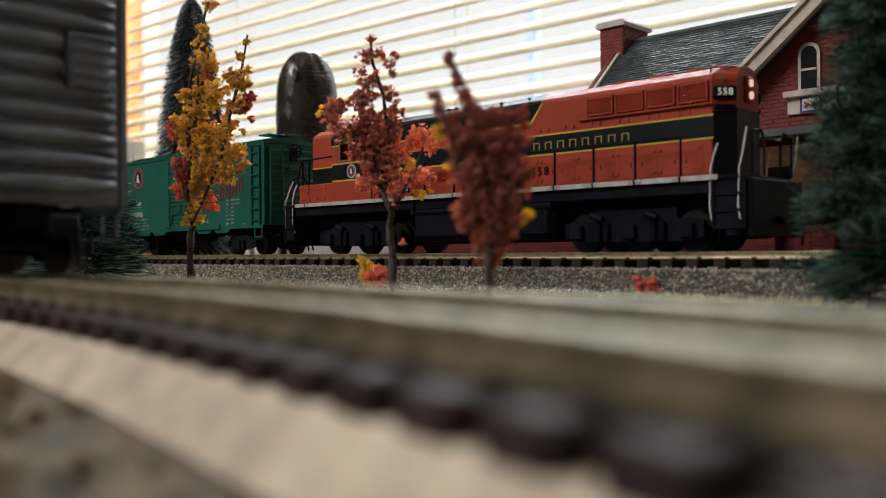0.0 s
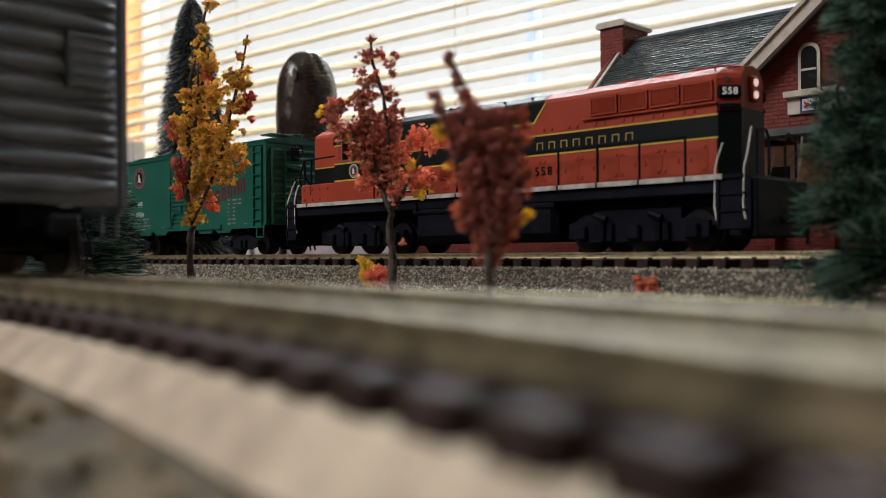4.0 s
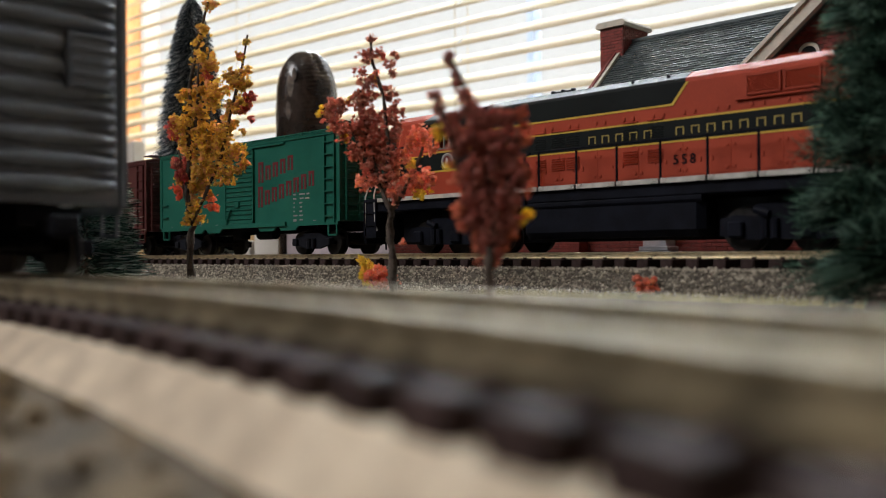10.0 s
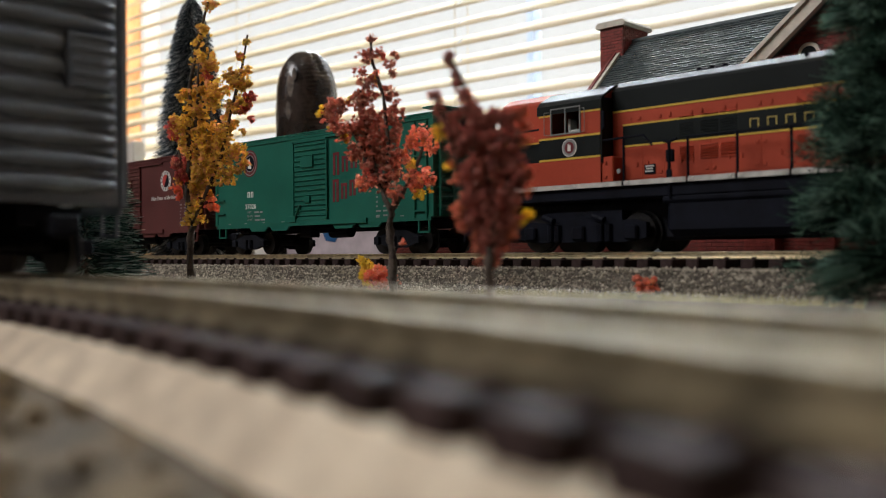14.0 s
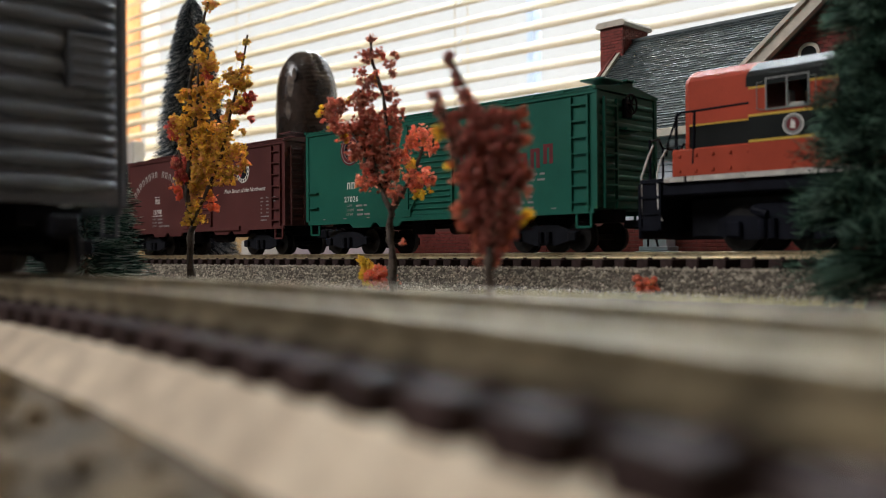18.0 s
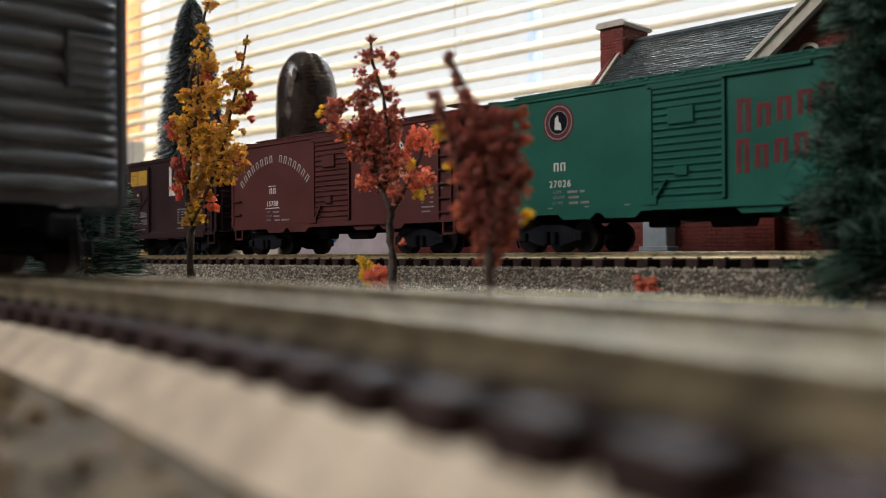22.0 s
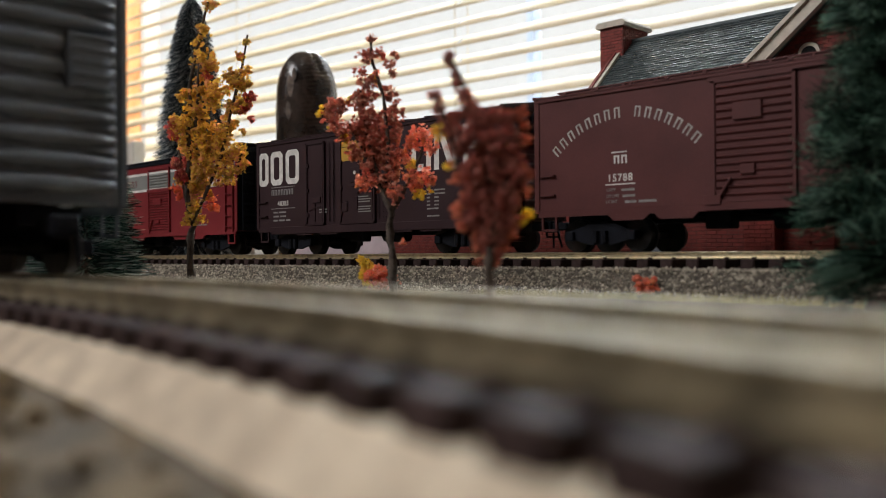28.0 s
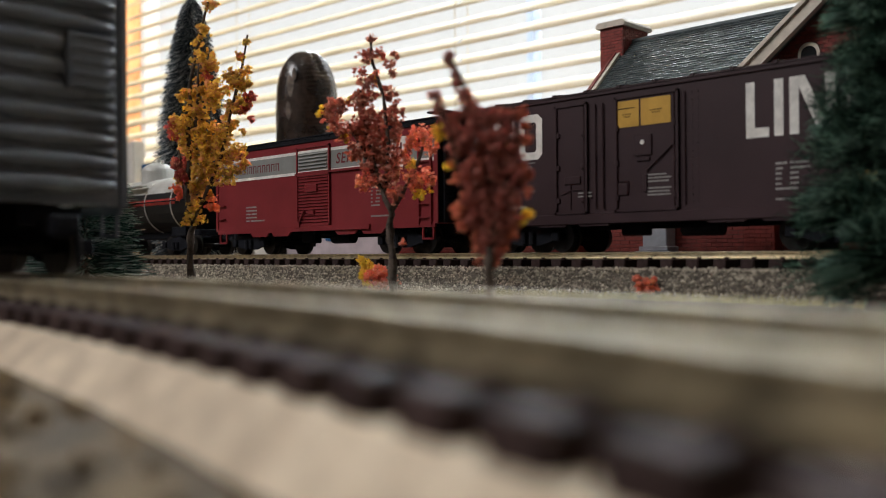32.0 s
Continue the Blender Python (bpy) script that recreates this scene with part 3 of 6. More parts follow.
            rim = [hub + Vector((0, 3.0 * math.cos(q * math.pi / 9), 3.0 * math.sin(q * math.pi / 9))) for q in range(19)]
            for p, q in zip(rim, rim[1:]):
                rod(bm, p, q, 0.32, 6)
            for q in range(0, 18, 3):
                rod(bm, hub, rim[q], 0.24, 5)
            rod(bm, (e * (L + 0.5), -1.5, eave - 3.2), (e * (L + 3.0), -1.5, eave - 3.2), 0.6)
            part("brake_wheel", bm, M_BLACK, car)
            part("brake_housing", boxes([sorted_box(e * (L + 0.4), e * (L + 1.9), -3.3, 0.3, eave - 7.5, eave - 1.5)], 0.3), M_BLACK, car)
            part("brake_step", boxes([sorted_box(e * (L + 0.4), e * (L + 3.4), -5, 3, eave - 11.4, eave - 10.8)]), paint, car)
        if e > 0 and not keyed:
            board = part("tack_board", boxes([sorted_box(e * (L + 0.5), e * (L + 1.7), 4.0, 11.4, 33.7, 43.0)], 0.2), paint, car)
            for z in (33.5, 35.6, 37.9, 40.2, 42.4):
                part("batten", boxes([sorted_box(e * (L + 1.6), e * (L + 2.2), 3.6, 11.8, z, z + 0.9)], 0.2), paint, board)
            part("batten", boxes([sorted_box(e * (L + 0.5), e * (L + 2.4), 3.0, 3.6, 33.2, 43.4)], 0.2), paint, board)
        if keyed:
            end_ladder(car, e * (L + 0.7), e, *((w - 9.0, w - 2.5) if e < 0 else (-w + 2.5, -w + 9.0)), sill, eave - 2 if not low_ladder else sill + 18, ladder_rungs, end_paint)
    # side ladders, grab irons and stirrups
    for s, lx in ((-1, 1), (1, -1)):
        xa, xb = sorted((lx * (L - 9.0), lx * (L - 2.8)))
        ladder(car, xa, xb, s * w, sill - 0.5, eave - 1.5 if not low_ladder else sill + 20, ladder_rungs if not low_ladder else 4, paint)
        bm = bmesh.new()
        for z in (sill + 5, sill + 11):
            a, b = sorted((-lx * (L - 1.8), -lx * (L - 7.2)))
            box(bm, a, b, *sorted((s * (w + 0.4), s * (w + 1.0))), z, z + 0.5)
            for q in (a, b):
                box(bm, q - 0.3, q + 0.3, *sorted((s * w, s * (w + 1.0))), z, z + 0.5)
        part("grab_iron", bm, paint, car)
        for e in (-1, 1):
            a, b = sorted((e * (L - 2.2), e * (L - 7.6)))
            bm = boxes([(a - 0.3, a + 0.4, *sorted((s * w, s * (w - 0.7))), sill - 5.6, sill), (b - 0.4, b + 0.3, *sorted((s * w, s * (w - 0.7))), sill - 5.6, sill),
                        (a, b, *sorted((s * w, s * (w - 0.7))), sill - 5.9, sill - 5.2)])
            part("stirrup_step", bm, paint, car)
    for d in doors:
        side_door(car, paint, w, sill, eave, *d)
    # underframe
    bm = boxes([(-L + 3, L - 3, -3.5, 3.5, sill - 4.0, sill), (-L + 12, L - 12, -w + 2, w - 2, sill - 1.2, sill)])
    for i in range(7):
        x = -L + 16 + (2 * L - 32) * i / 6
        box(bm, x - 0.6, x + 0.6, -w + 1, w - 1, sill - 2.6, sill)
    part("underframe", bm, M_BLACK, car)
    bm = bmesh.new()
    rod(bm, (4, -8, sill - 4.2), (16, -8, sill - 4.2), 2.4, 12)
    box(bm, -16, -8, -10, -5, sill - 6.2, sill - 1, 0.5)
    rod(bm, (-20, -6, sill - 2.4), (24, -6, sill - 3.4), 0.4, 6)
    part("brake_cylinder", bm, M_BLACK, car)
    for e in (-1, 1):
        truck(car, e * (L - 22.0), keyed)
        coupler(car, e * (L - 0.5), e)
    return car


def side_door(car, paint, w, sill, eave, x0, x1, style, z1=None, z0=None):
    """A sliding door on both sides: ribbed steel panels, or a smooth plug door with a frame."""
    z0 = sill + 0.6 if z0 is None else z0
    z1 = eave - 2.8 if z1 is None else z1
    for s in (-1, 1):
        door = part("door", boxes([(x0, x1, *sorted((s * (w - 0.2), s * (w + 0.5))), z0, z1)], 0.15), paint, car)
        bm = bmesh.new()
        y0 = s * (w + 0.45)
        if style == "ribbed":
            n = 15
            for i in range(n):
                z = z0 + 1 + (z1 - z0 - 2) * (i + 0.5) / n
                d = (z1 - z0 - 2) / n * 0.33
                prof = [(y0, z - d), (y0 + s * 0.6, z), (y0, z + d * 0.5)]
                prism(bm, prof, "x", x0 + 1.2, x1 - 1.2)
            box(bm, x0 + 6, x0 + 14, *sorted((y0, y0 + s * 0.8)), z0 + (z1 - z0) * 0.66, z0 + (z1 - z0) * 0.8, 0.1)
            box(bm, x0 + 8, x0 + 12, *sorted((y0, y0 + s * 0.8)), z0 + (z1 - z0) * 0.22, z0 + (z1 - z0) * 0.3, 0.1)
        for a, b in ((x0, x0 + 0.8), (x1 - 0.8, x1)):
            box(bm, a, b, *sorted((y0, y0 + s * 0.5)), z0, z1)
        for a, b in ((z0, z0 + 0.7), (z1 - 0.7, z1)):
            box(bm, x0, x1, *sorted((y0, y0 + s * 0.5)), a, b)
        part("door_ribs", bm, paint, door)
        if style == "ribbed":
            part("door_track", boxes([(x0 - 1.5, x1 + 24, *sorted((s * (w + 0.2), s * (w + 1.1))), sill - 1.4, sill + 0.5)]), paint, car)
            part("door_track", boxes([(x0 - 1, x1 + 23, *sorted((s * (w + 0.1), s * (w + 0.9))), z1, z1 + 0.9)]), paint, car)
            bm = rods([[(x0 + 2.2, s * (w + 1.2), z0 + 1.5), (x0 + 5.6, s * (w + 1.2), z0 + 6.4)]], 0.45)
            box(bm, x0 - 2.4, x0 + 2.6, *sorted((s * (w + 0.6), s * (w + 1.5))), z0 - 0.6, z0 + 2.0, 0.1)
            part("door_latch", bm, paint, door)


def data_lines(car, x, z, y, widths, size, gap, m, name="print_bar"):
    """Small print as plain bars."""
    for i, row in enumerate(widths):
        for a, b in row:
            part(name, boxes([(x + a, x + b, y - 0.05, y + 0.05, z - i * gap, z - i * gap + size)]), m, car)


def stroke_parts(car, word, x, z, height, y, pitch, stroke, m, rise=0.0, label="", wide=0.72):
    """A company's name, each letter a part of its own made of plain bars."""
    for i, c in enumerate(word):
        if c != " ":
            bm = bmesh.new()
            stroke_word(bm, c + word[i + 1:i + 2].lower() if word[i + 1:i + 2].islower() else c, x + i * pitch, z + i * pitch * rise, height, y, pitch, stroke, only=True, wide=wide)
            part("letter", bm, m, car, label)


def words(car, body, size, x, z, y, m, name="lettering", shear=0.0, spacing=1.0, bold=0.0, turn=0.0):
    part(name, text_bm(body, size, shear, spacing, bold), m, car, at=mm(x, y - 0.03, z, 0, turn, 0))

# ---- the train ----
def green_car():
    car = boxcar("boxcar", "bright green steel boxcar with dark red lettering behind the locomotive", 142.3, 13.2, 48.6, M_GREEN, [(-11.0, 12.0, "ribbed", 46.4)])
    y = -16.25
    stroke_parts(car, "Xxxxx", 17.0, 31.0, 6.2, y, 5.4, 1.45, M_MAROON, 0.19)
    stroke_parts(car, "Xxxxxxxx", 16.6, 20.4, 6.2, y, 5.2, 1.4, M_MAROON, 0.2)
    ring = part("herald", disc(bmesh.new(), -43.6, 40.0, 5.9, y - 0.08, y + 0.05), M_MAROON, car, "round dark red and white emblem")
    part("emblem_ring", disc(bmesh.new(), -43.6, 40.0, 5.3, y - 0.14, y - 0.02, inner=4.9), M_PRINT, ring)
    part("emblem_ring", disc(bmesh.new(), -43.6, 40.0, 3.7, y - 0.14, y - 0.02, inner=3.4), M_PRINT, ring)
    part("emblem_disc", disc(bmesh.new(), -43.6, 40.0, 3.4, y - 0.12, y - 0.02), M_FRAME, ring)
    part("emblem_mark", prism(bmesh.new(), [(-45.0, 38.0), (-42.4, 37.6), (-42.6, 39.6), (-43.4, 40.4), (-43.6, 42.4), (-44.8, 41.4)], "y", y - 0.18, y - 0.02), M_WHITE, ring)
    stroke_parts(car, "XX", -44.6, 25.0, 2.6, y, 2.6, 0.55, M_WHITE)
    words(car, "27026", 3.0, -43.2, 21.0, y, M_WHITE, spacing=1.15, bold=0.03)
    words(car, "CAPY", 1.35, -44.2, 18.6, y, M_PRINT)
    words(car, "LD LMT", 1.35, -43.6, 16.9, y, M_PRINT)
    words(car, "LT WT", 1.35, -44.0, 15.2, y, M_PRINT)
    data_lines(car, -40.4, 18.1, y, [[(0, 3.8), (4.6, 6.4)], [(0.6, 4.2)], [(0.6, 4.0), (4.8, 8.0)]], 0.74, 1.7, M_PRINT)
    data_lines(car, 40.6, 24.4, y, [[(0, 2), (4, 8), (9, 11)], [(0, 2), (4.5, 7), (8, 11)], [(0, 1), (4, 6.2)], [(0, 1), (4.4, 6)], [(0, 1), (4.2, 6)], [(0, 2.8), (4, 6.4)], [(0, 2.2), (4.2, 6.4)]], 0.66, 1.75, M_PRINT)
    data_lines(car, -61, 13.2, y, [[(0, 1.6), (13, 14.8), (27, 28.6), (41, 43), (101.5, 103.5), (115, 117)]], 0.70, 2, M_PRINT)
    return car


def brown_car():
    car = boxcar("boxcar", "oxide red steel boxcar with white lettering in an arch", 141.0, 12.4, 47.8, M_BROWN, [(-9.8, 13.0, "ribbed", 45.6)])
    y = -16.25
    # name set on an arch
    name = "XXXXXXXX XXXXXXX"
    R, cx, cz = 34.0, -38.6, 6.6
    for i, c in enumerate(name):
        if c == " ":
            continue
        a = radians(-44 + 88 * i / (len(name) - 1))
        one = bmesh.new()
        stroke_word(one, c, 0, -1.4, 3.1, 0, 2.7, 0.5)
        bmesh.ops.rotate(one, verts=one.verts, cent=(0, 0, 0), matrix=Matrix.Rotation(a, 3, "Y"))
        bmesh.ops.translate(one, verts=one.verts, vec=(cx + R * math.sin(a), y, cz + R * math.cos(a)))
        part("letter", one, M_FADED, car)
    stroke_parts(car, "XX", -40.6, 25.8, 2.4, y, 2.6, 0.55, M_WHITE)
    part("rule", boxes([(-42.4, -37.0, y - 0.06, y + 0.05, 29.0, 29.3)]), M_WHITE, car)
    part("rule", boxes([(-44.6, -34.4, y - 0.06, y + 0.05, 19.6, 19.95)]), M_WHITE, car)
    words(car, "15788", 3.1, -39.5, 21.6, y, M_WHITE, spacing=1.15, bold=0.03)
    words(car, "CAPY", 1.3, -42.6, 18.2, y, M_PRINT)
    words(car, "LD LMT", 1.3, -42.0, 16.4, y, M_PRINT)
    words(car, "LT WT", 1.3, -42.4, 14.7, y, M_PRINT)
    data_lines(car, -39, 17.7, y, [[(0, 4.4)], [(0.4, 4.6)], [(1.2, 5), (5.8, 11.6)]], 0.70, 1.75, M_PRINT)
    ring = part("herald", disc(bmesh.new(), 38.7, 37.0, 5.1, y - 0.08, y + 0.05), M_WHITE, car, "round emblem, white rim round a red and black disc")
    part("emblem_disc", disc(bmesh.new(), 38.7, 37.0, 3.3, y - 0.12, y - 0.02), M_FRAME, ring)
    bm = bmesh.new()
    half = [(38.7 + 3.1 * math.cos(a), 37.0 + 3.1 * math.sin(a)) for a in [radians(60 + 180 * k / 12) for k in range(13)]]
    prism(bm, half, "y", y - 0.16, y - 0.02)
    part("emblem_half", bm, M_SIGNRED, ring)
    bm = bmesh.new()
    for k in range(14):
        a = radians(k * 360 / 14 + 8)
        one = Vector((38.7 + 4.2 * math.cos(a), 0, 37.0 + 4.2 * math.sin(a)))
        box(bm, one.x - 0.35, one.x + 0.35, y - 0.14, y - 0.02, one.z - 0.55, one.z + 0.55)
    part("emblem_bars", bm, M_FRAME, ring)
    words(car, "Main Street of the Northwest", 2.75, 39.6, 28.6, y, M_WHITE, shear=0.35, spacing=0.98)
    data_lines(car, 52.4, 24.2, y, [[(0, 2), (4, 6), (7.6, 11)], [(0, 2), (4, 6), (7.6, 11)], [(0, 1), (4, 6.2)], [(0, 1), (4.4, 6)], [(0, 1), (4.2, 6)], [(0, 6.4)], [(0, 4.4)]], 0.55, 1.6, M_PRINT)
    return car


def block_ring(x0, x1, z0, z1, y, stroke=2.4):
    """A plain upright ring with cut corners, facing -y."""
    def cut(a, b, c, d, k):
        return [(a + k, c), (b - k, c), (b, c + k), (b, d - k), (b - k, d), (a + k, d), (a, d - k), (a, c + k)]
    outer, inner = cut(x0, x1, z0, z1, 1.7), cut(x0 + stroke, x1 - stroke, z0 + stroke, z1 - stroke, 0.7)
    bm = bmesh.new()
    for i in range(8):
        j = (i + 1) % 8
        prism(bm, [outer[i], outer[j], inner[j], inner[i]], "y", y - 0.06, y + 0.05)
    bmesh.ops.remove_doubles(bm, verts=bm.verts, dist=0.001)
    return bm


def dark_car():
    car = boxcar("boxcar", "dark brown plug-door boxcar, large white letters and yellow placards", 141.3, 11.0, 47.6, M_DARKBROWN,
                 [(-13.4, 7.6, "plug", 45.0), (-35.4, -23.0, "plug", 45.0)], low_ladder=True, roof_walk=False, ribs=11)
    y = -16.25
    def upright(x, z0=29.3, z1=43.8):
        return (x, x + 2.4, y - 0.06, y + 0.05, z0, z1)
    part("letter", boxes([upright(27.0), (29.4, 33.2, y - 0.06, y + 0.05, 29.3, 31.8)]), M_WHITE, car, "large white block letter")
    part("letter", boxes([upright(34.6)]), M_WHITE, car, "large white block letter")
    bm = boxes([upright(38.6), upright(47.6)])
    prism(bm, [(41.0, 43.8), (42.6, 43.8), (47.6, 32.4), (47.6, 29.3), (46.0, 29.3), (41.0, 41.2)], "y", y - 0.06, y + 0.05)
    part("letter", bm, M_WHITE, car, "large white block letter")
    part("letter", boxes([upright(52.6)] + [(55.0, 60.9, y - 0.06, y + 0.05, z, z + 2.4) for z in (29.3, 35.4, 41.4)]), M_WHITE, car, "large white block letter")
    for x, wide in ((-69.9, 7.4), (-60.9, 8.8), (-50.0, 9.4)):
        part("block_shape", block_ring(x, x + wide, 29.3, 43.6, y), M_WHITE, car, "large white block shape")
    stroke_parts(car, "XXXXXXX", -59.5, 25.0, 2.4, y, 2.3, 0.5, M_PRINT)
    for z in (28.2, 19.2):
        part("rule", boxes([(-60.5, -43.5, y - 0.06, y + 0.05, z, z + 0.3)]), M_PRINT, car)
    words(car, "48383", 2.9, -52.0, 21.4, y, M_WHITE, spacing=1.1, bold=0.03)
    data_lines(car, -59, 17.4, y, [[(0, 3), (4, 9)], [(0, 4), (5, 9)], [(0, 3), (4, 8), (9, 12)]], 0.70, 1.7, M_PRINT)
    plate = part("placard", boxes([(-12.6, -5.0, y - 0.65, y - 0.4, 36.0, 43.6), (-4.4, 5.2, y - 0.65, y - 0.4, 36.0, 43.6)]), M_PLACARD, car, "yellow placards on the door")
    part("placard_bars", boxes([(-12, -6.4, y - 0.72, y - 0.6, 41.3, 41.5), (-10.6, -7.6, y - 0.72, y - 0.6, 39.6, 39.75), (-10.2, -8.0, y - 0.72, y - 0.6, 38.9, 39.05),
                                (-1.4, 2.6, y - 0.72, y - 0.6, 40.0, 40.15), (-0.8, 2.0, y - 0.72, y - 0.6, 39.3, 39.45)]), M_FRAME, plate)
    # hardware on the doors
    bm = rods([[(-2.6, y - 0.9, 23.0), (5.6, y - 0.9, 29.6)], [(6.4, y - 0.9, 12.8), (6.4, y - 0.9, 44)], [(-12.4, y - 0.9, 12.8), (-12.4, y - 0.9, 44)],
               [(-24, y - 0.9, 12.8), (-24, y - 0.9, 44)], [(-34.4, y - 0.9, 12.8), (-34.4, y - 0.9, 44)], [(-17.5, y - 0.5, 12.8), (-17.5, y - 0.5, 44)]], 0.24)
    for r in ((-6.6, -0.8, 27.4, 33.4), (-5.8, -1.4, 25.8, 27.0), (-12.0, -8.8, 16.4, 20.0), (-31.5, -25.5, 20.6, 23.0), (-3.8, -2.4, 17, 22)):
        box(bm, r[0], r[1], y - 0.95, y - 0.3, r[2], r[3], 0.15)
    part("door_bar", bm, M_DARKBROWN, car)
    bm = rods([[(-8.6, y - 0.7, 17.0), (-8.6, y - 0.7, 20.4), (-11.8, y - 0.7, 20.4), (-11.8, y - 0.7, 17.0), (-8.6, y - 0.7, 17.0)], [(-33.0, y - 0.7, 17.4), (-29.0, y - 0.7, 18.8), (-25.4, y - 0.7, 18.8)],
               [(-29.2, y - 0.7, 13.0), (-29.2, y - 0.7, 22.0)], [(-20.2, y - 0.4, 13.0), (-20.2, y - 0.4, 44.0)], [(9.4, y - 0.4, 13.0), (9.4, y - 0.4, 44.0)]], 0.18)
    for x in (-33.8, -24.6, -12.4, 6.4):
        for z in (15.0, 25.0, 35.0):
            box(bm, x - 0.6, x + 0.6, y - 1.1, y - 0.4, z, z + 1.6, 0.15)
    part("door_hardware", bm, M_DARKBROWN, car)
    part("door_badge", disc(bmesh.new(), -3.7, 31.2, 0.7, y - 1.2, y - 0.8, 14), M_WHITE, car)
    bm = bmesh.new()
    for i in range(16):
        for x in (11.4, 13.2):
            box(bm, x - 0.22, x + 0.22, y - 0.2, y + 0.05, 13.5 + i * 2.0, 13.9 + i * 2.0)
    part("rivets", bm, M_DARKBROWN, car)
    data_lines(car, -2.4, 21.6, y - 0.5, [[(0, 6)], [(0, 7.6)], [(0, 6.8)], [], [(0, 7.6)], [(0, 7.0)], [(0, 7.4)]], 0.43, 0.95, M_PRINT)
    data_lines(car, -26.6, 17.6, y - 0.5, [[(0, 2), (3, 5)], [(0, 5)]], 0.47, 1.1, M_PRINT)
    data_lines(car, 34.8, 22.0, y, [[(0, 3), (3.8, 9)], [(0, 2), (3.8, 9)], [(0, 1.6), (3.8, 6)], [(0, 1.6), (3.8, 6)], [(0, 1.6), (3.8, 6)], [(0, 5.8)], [], [(0, 6.2)]], 0.55, 1.3, M_PRINT)
    part("placard", boxes([(55.2, 59.8, y - 0.1, y + 0.05, 16.2, 19.2)]), M_PLACARD, car, "small yellow stencil panel")
    data_lines(car, 46, 14.6, y, [[(0, 7.6)]], 0.47, 1, M_PRINT)
    part("sill_channel", boxes([(-60, 60, -16.9, -15.5, 8.4, 11.6), (-60, 60, 15.5, 16.9, 8.4, 11.6)], 0.2), M_DARKBROWN, car)
    return car


def red_car():
    car = boxcar("boxcar", "bright red boxcar with a grey and white band", 144.0, 10.8, 46.6, M_RED, [(-9.6, 12.3, "ribbed", 32.4), (-9.6, 12.3, "plain", 43.8, 32.8)], roof=M_BLACK, end_paint=M_BLACK)
    y = -16.25
    part("band", boxes([(-71.6, 71.6, y - 0.08, y + 0.05, 33.8, 41.0)]), M_BANDGREY, car, "grey band along the side")
    part("band_edge", boxes([(-71.6, 71.6, y - 0.1, y + 0.05, 41.0, 42.2), (-71.6, 71.6, y - 0.1, y + 0.05, 32.6, 33.8)]), M_WHITE, car, "white band edges")
    panel = part("door_band", boxes([(-8.6, 11.3, y - 0.62, y - 0.4, 33.8, 41.2)]), M_BANDGREY, car)
    slat = None
    for i in range(5):
        slat = again(slat, mm(0, 0, 34.3 + i * 1.4)) if slat else part("slat", prism(bmesh.new(), [(y - 0.6, 0), (y - 1.2, 0.35), (y - 0.6, 1.0)], "x", -7.8, 10.6), M_BANDGREY, panel, at=mm(0, 0, 34.3))
    part("door_band_edge", boxes([(-8.6, 11.3, y - 0.66, y - 0.4, 41.2, 42.2), (-8.6, 11.3, y - 0.66, y - 0.4, 32.9, 33.8)]), M_WHITE, car)
    words(car, "SERVICE", 5.9, 27.2, 37.4, y - 0.08, M_MAROON, shear=0.2, spacing=1.12, bold=0.03)
    stroke_parts(car, "Xxxxxxxxxxx", -58.0, 35.4, 3.2, y - 0.06, 3.4, 0.55, M_MAROON)
    key = part("emblem", prism(bmesh.new(), [(45.0, 43.4), (58.4, 43.4), (60.0, 40.4), (57.0, 31.0), (46.4, 31.0), (43.4, 40.4)], "y", y - 0.16, y + 0.05), M_MAROON, car, "keystone-shaped emblem in red and white")
    part("emblem_field", prism(bmesh.new(), [(47.0, 42.6), (56.4, 42.6), (57.4, 40.6), (54.6, 31.6), (48.8, 31.6), (46.0, 40.6)], "y", y - 0.22, y - 0.02), M_WHITE, key)
    part("emblem_bars", boxes([(49.4, 50.2, y - 0.28, y - 0.1, 35.5, 40.5), (51.3, 52.1, y - 0.28, y - 0.1, 34, 41), (53.2, 54.0, y - 0.28, y - 0.1, 35.5, 40.5), (49.4, 54.0, y - 0.28, y - 0.1, 38.2, 39.0)]), M_MAROON, key)
    data_lines(car, -48, 20.4, y, [[(0, 8)], [(0, 8.2)], [(0, 3.4), (4.2, 8)], [(0, 8)], [(0, 3), (4, 14)]], 0.62, 1.5, M_PRINT)
    data_lines(car, 36.4, 26.0, y, [[(0, 7)], [(0, 8.6)], [(0, 1), (3, 6)], [(0, 1), (3, 6)], [(0, 1), (3, 5)], [(0, 1), (2.6, 5)], [(0, 5)], [], [], [(0, 10)]], 0.62, 1.35, M_PRINT)
    return car


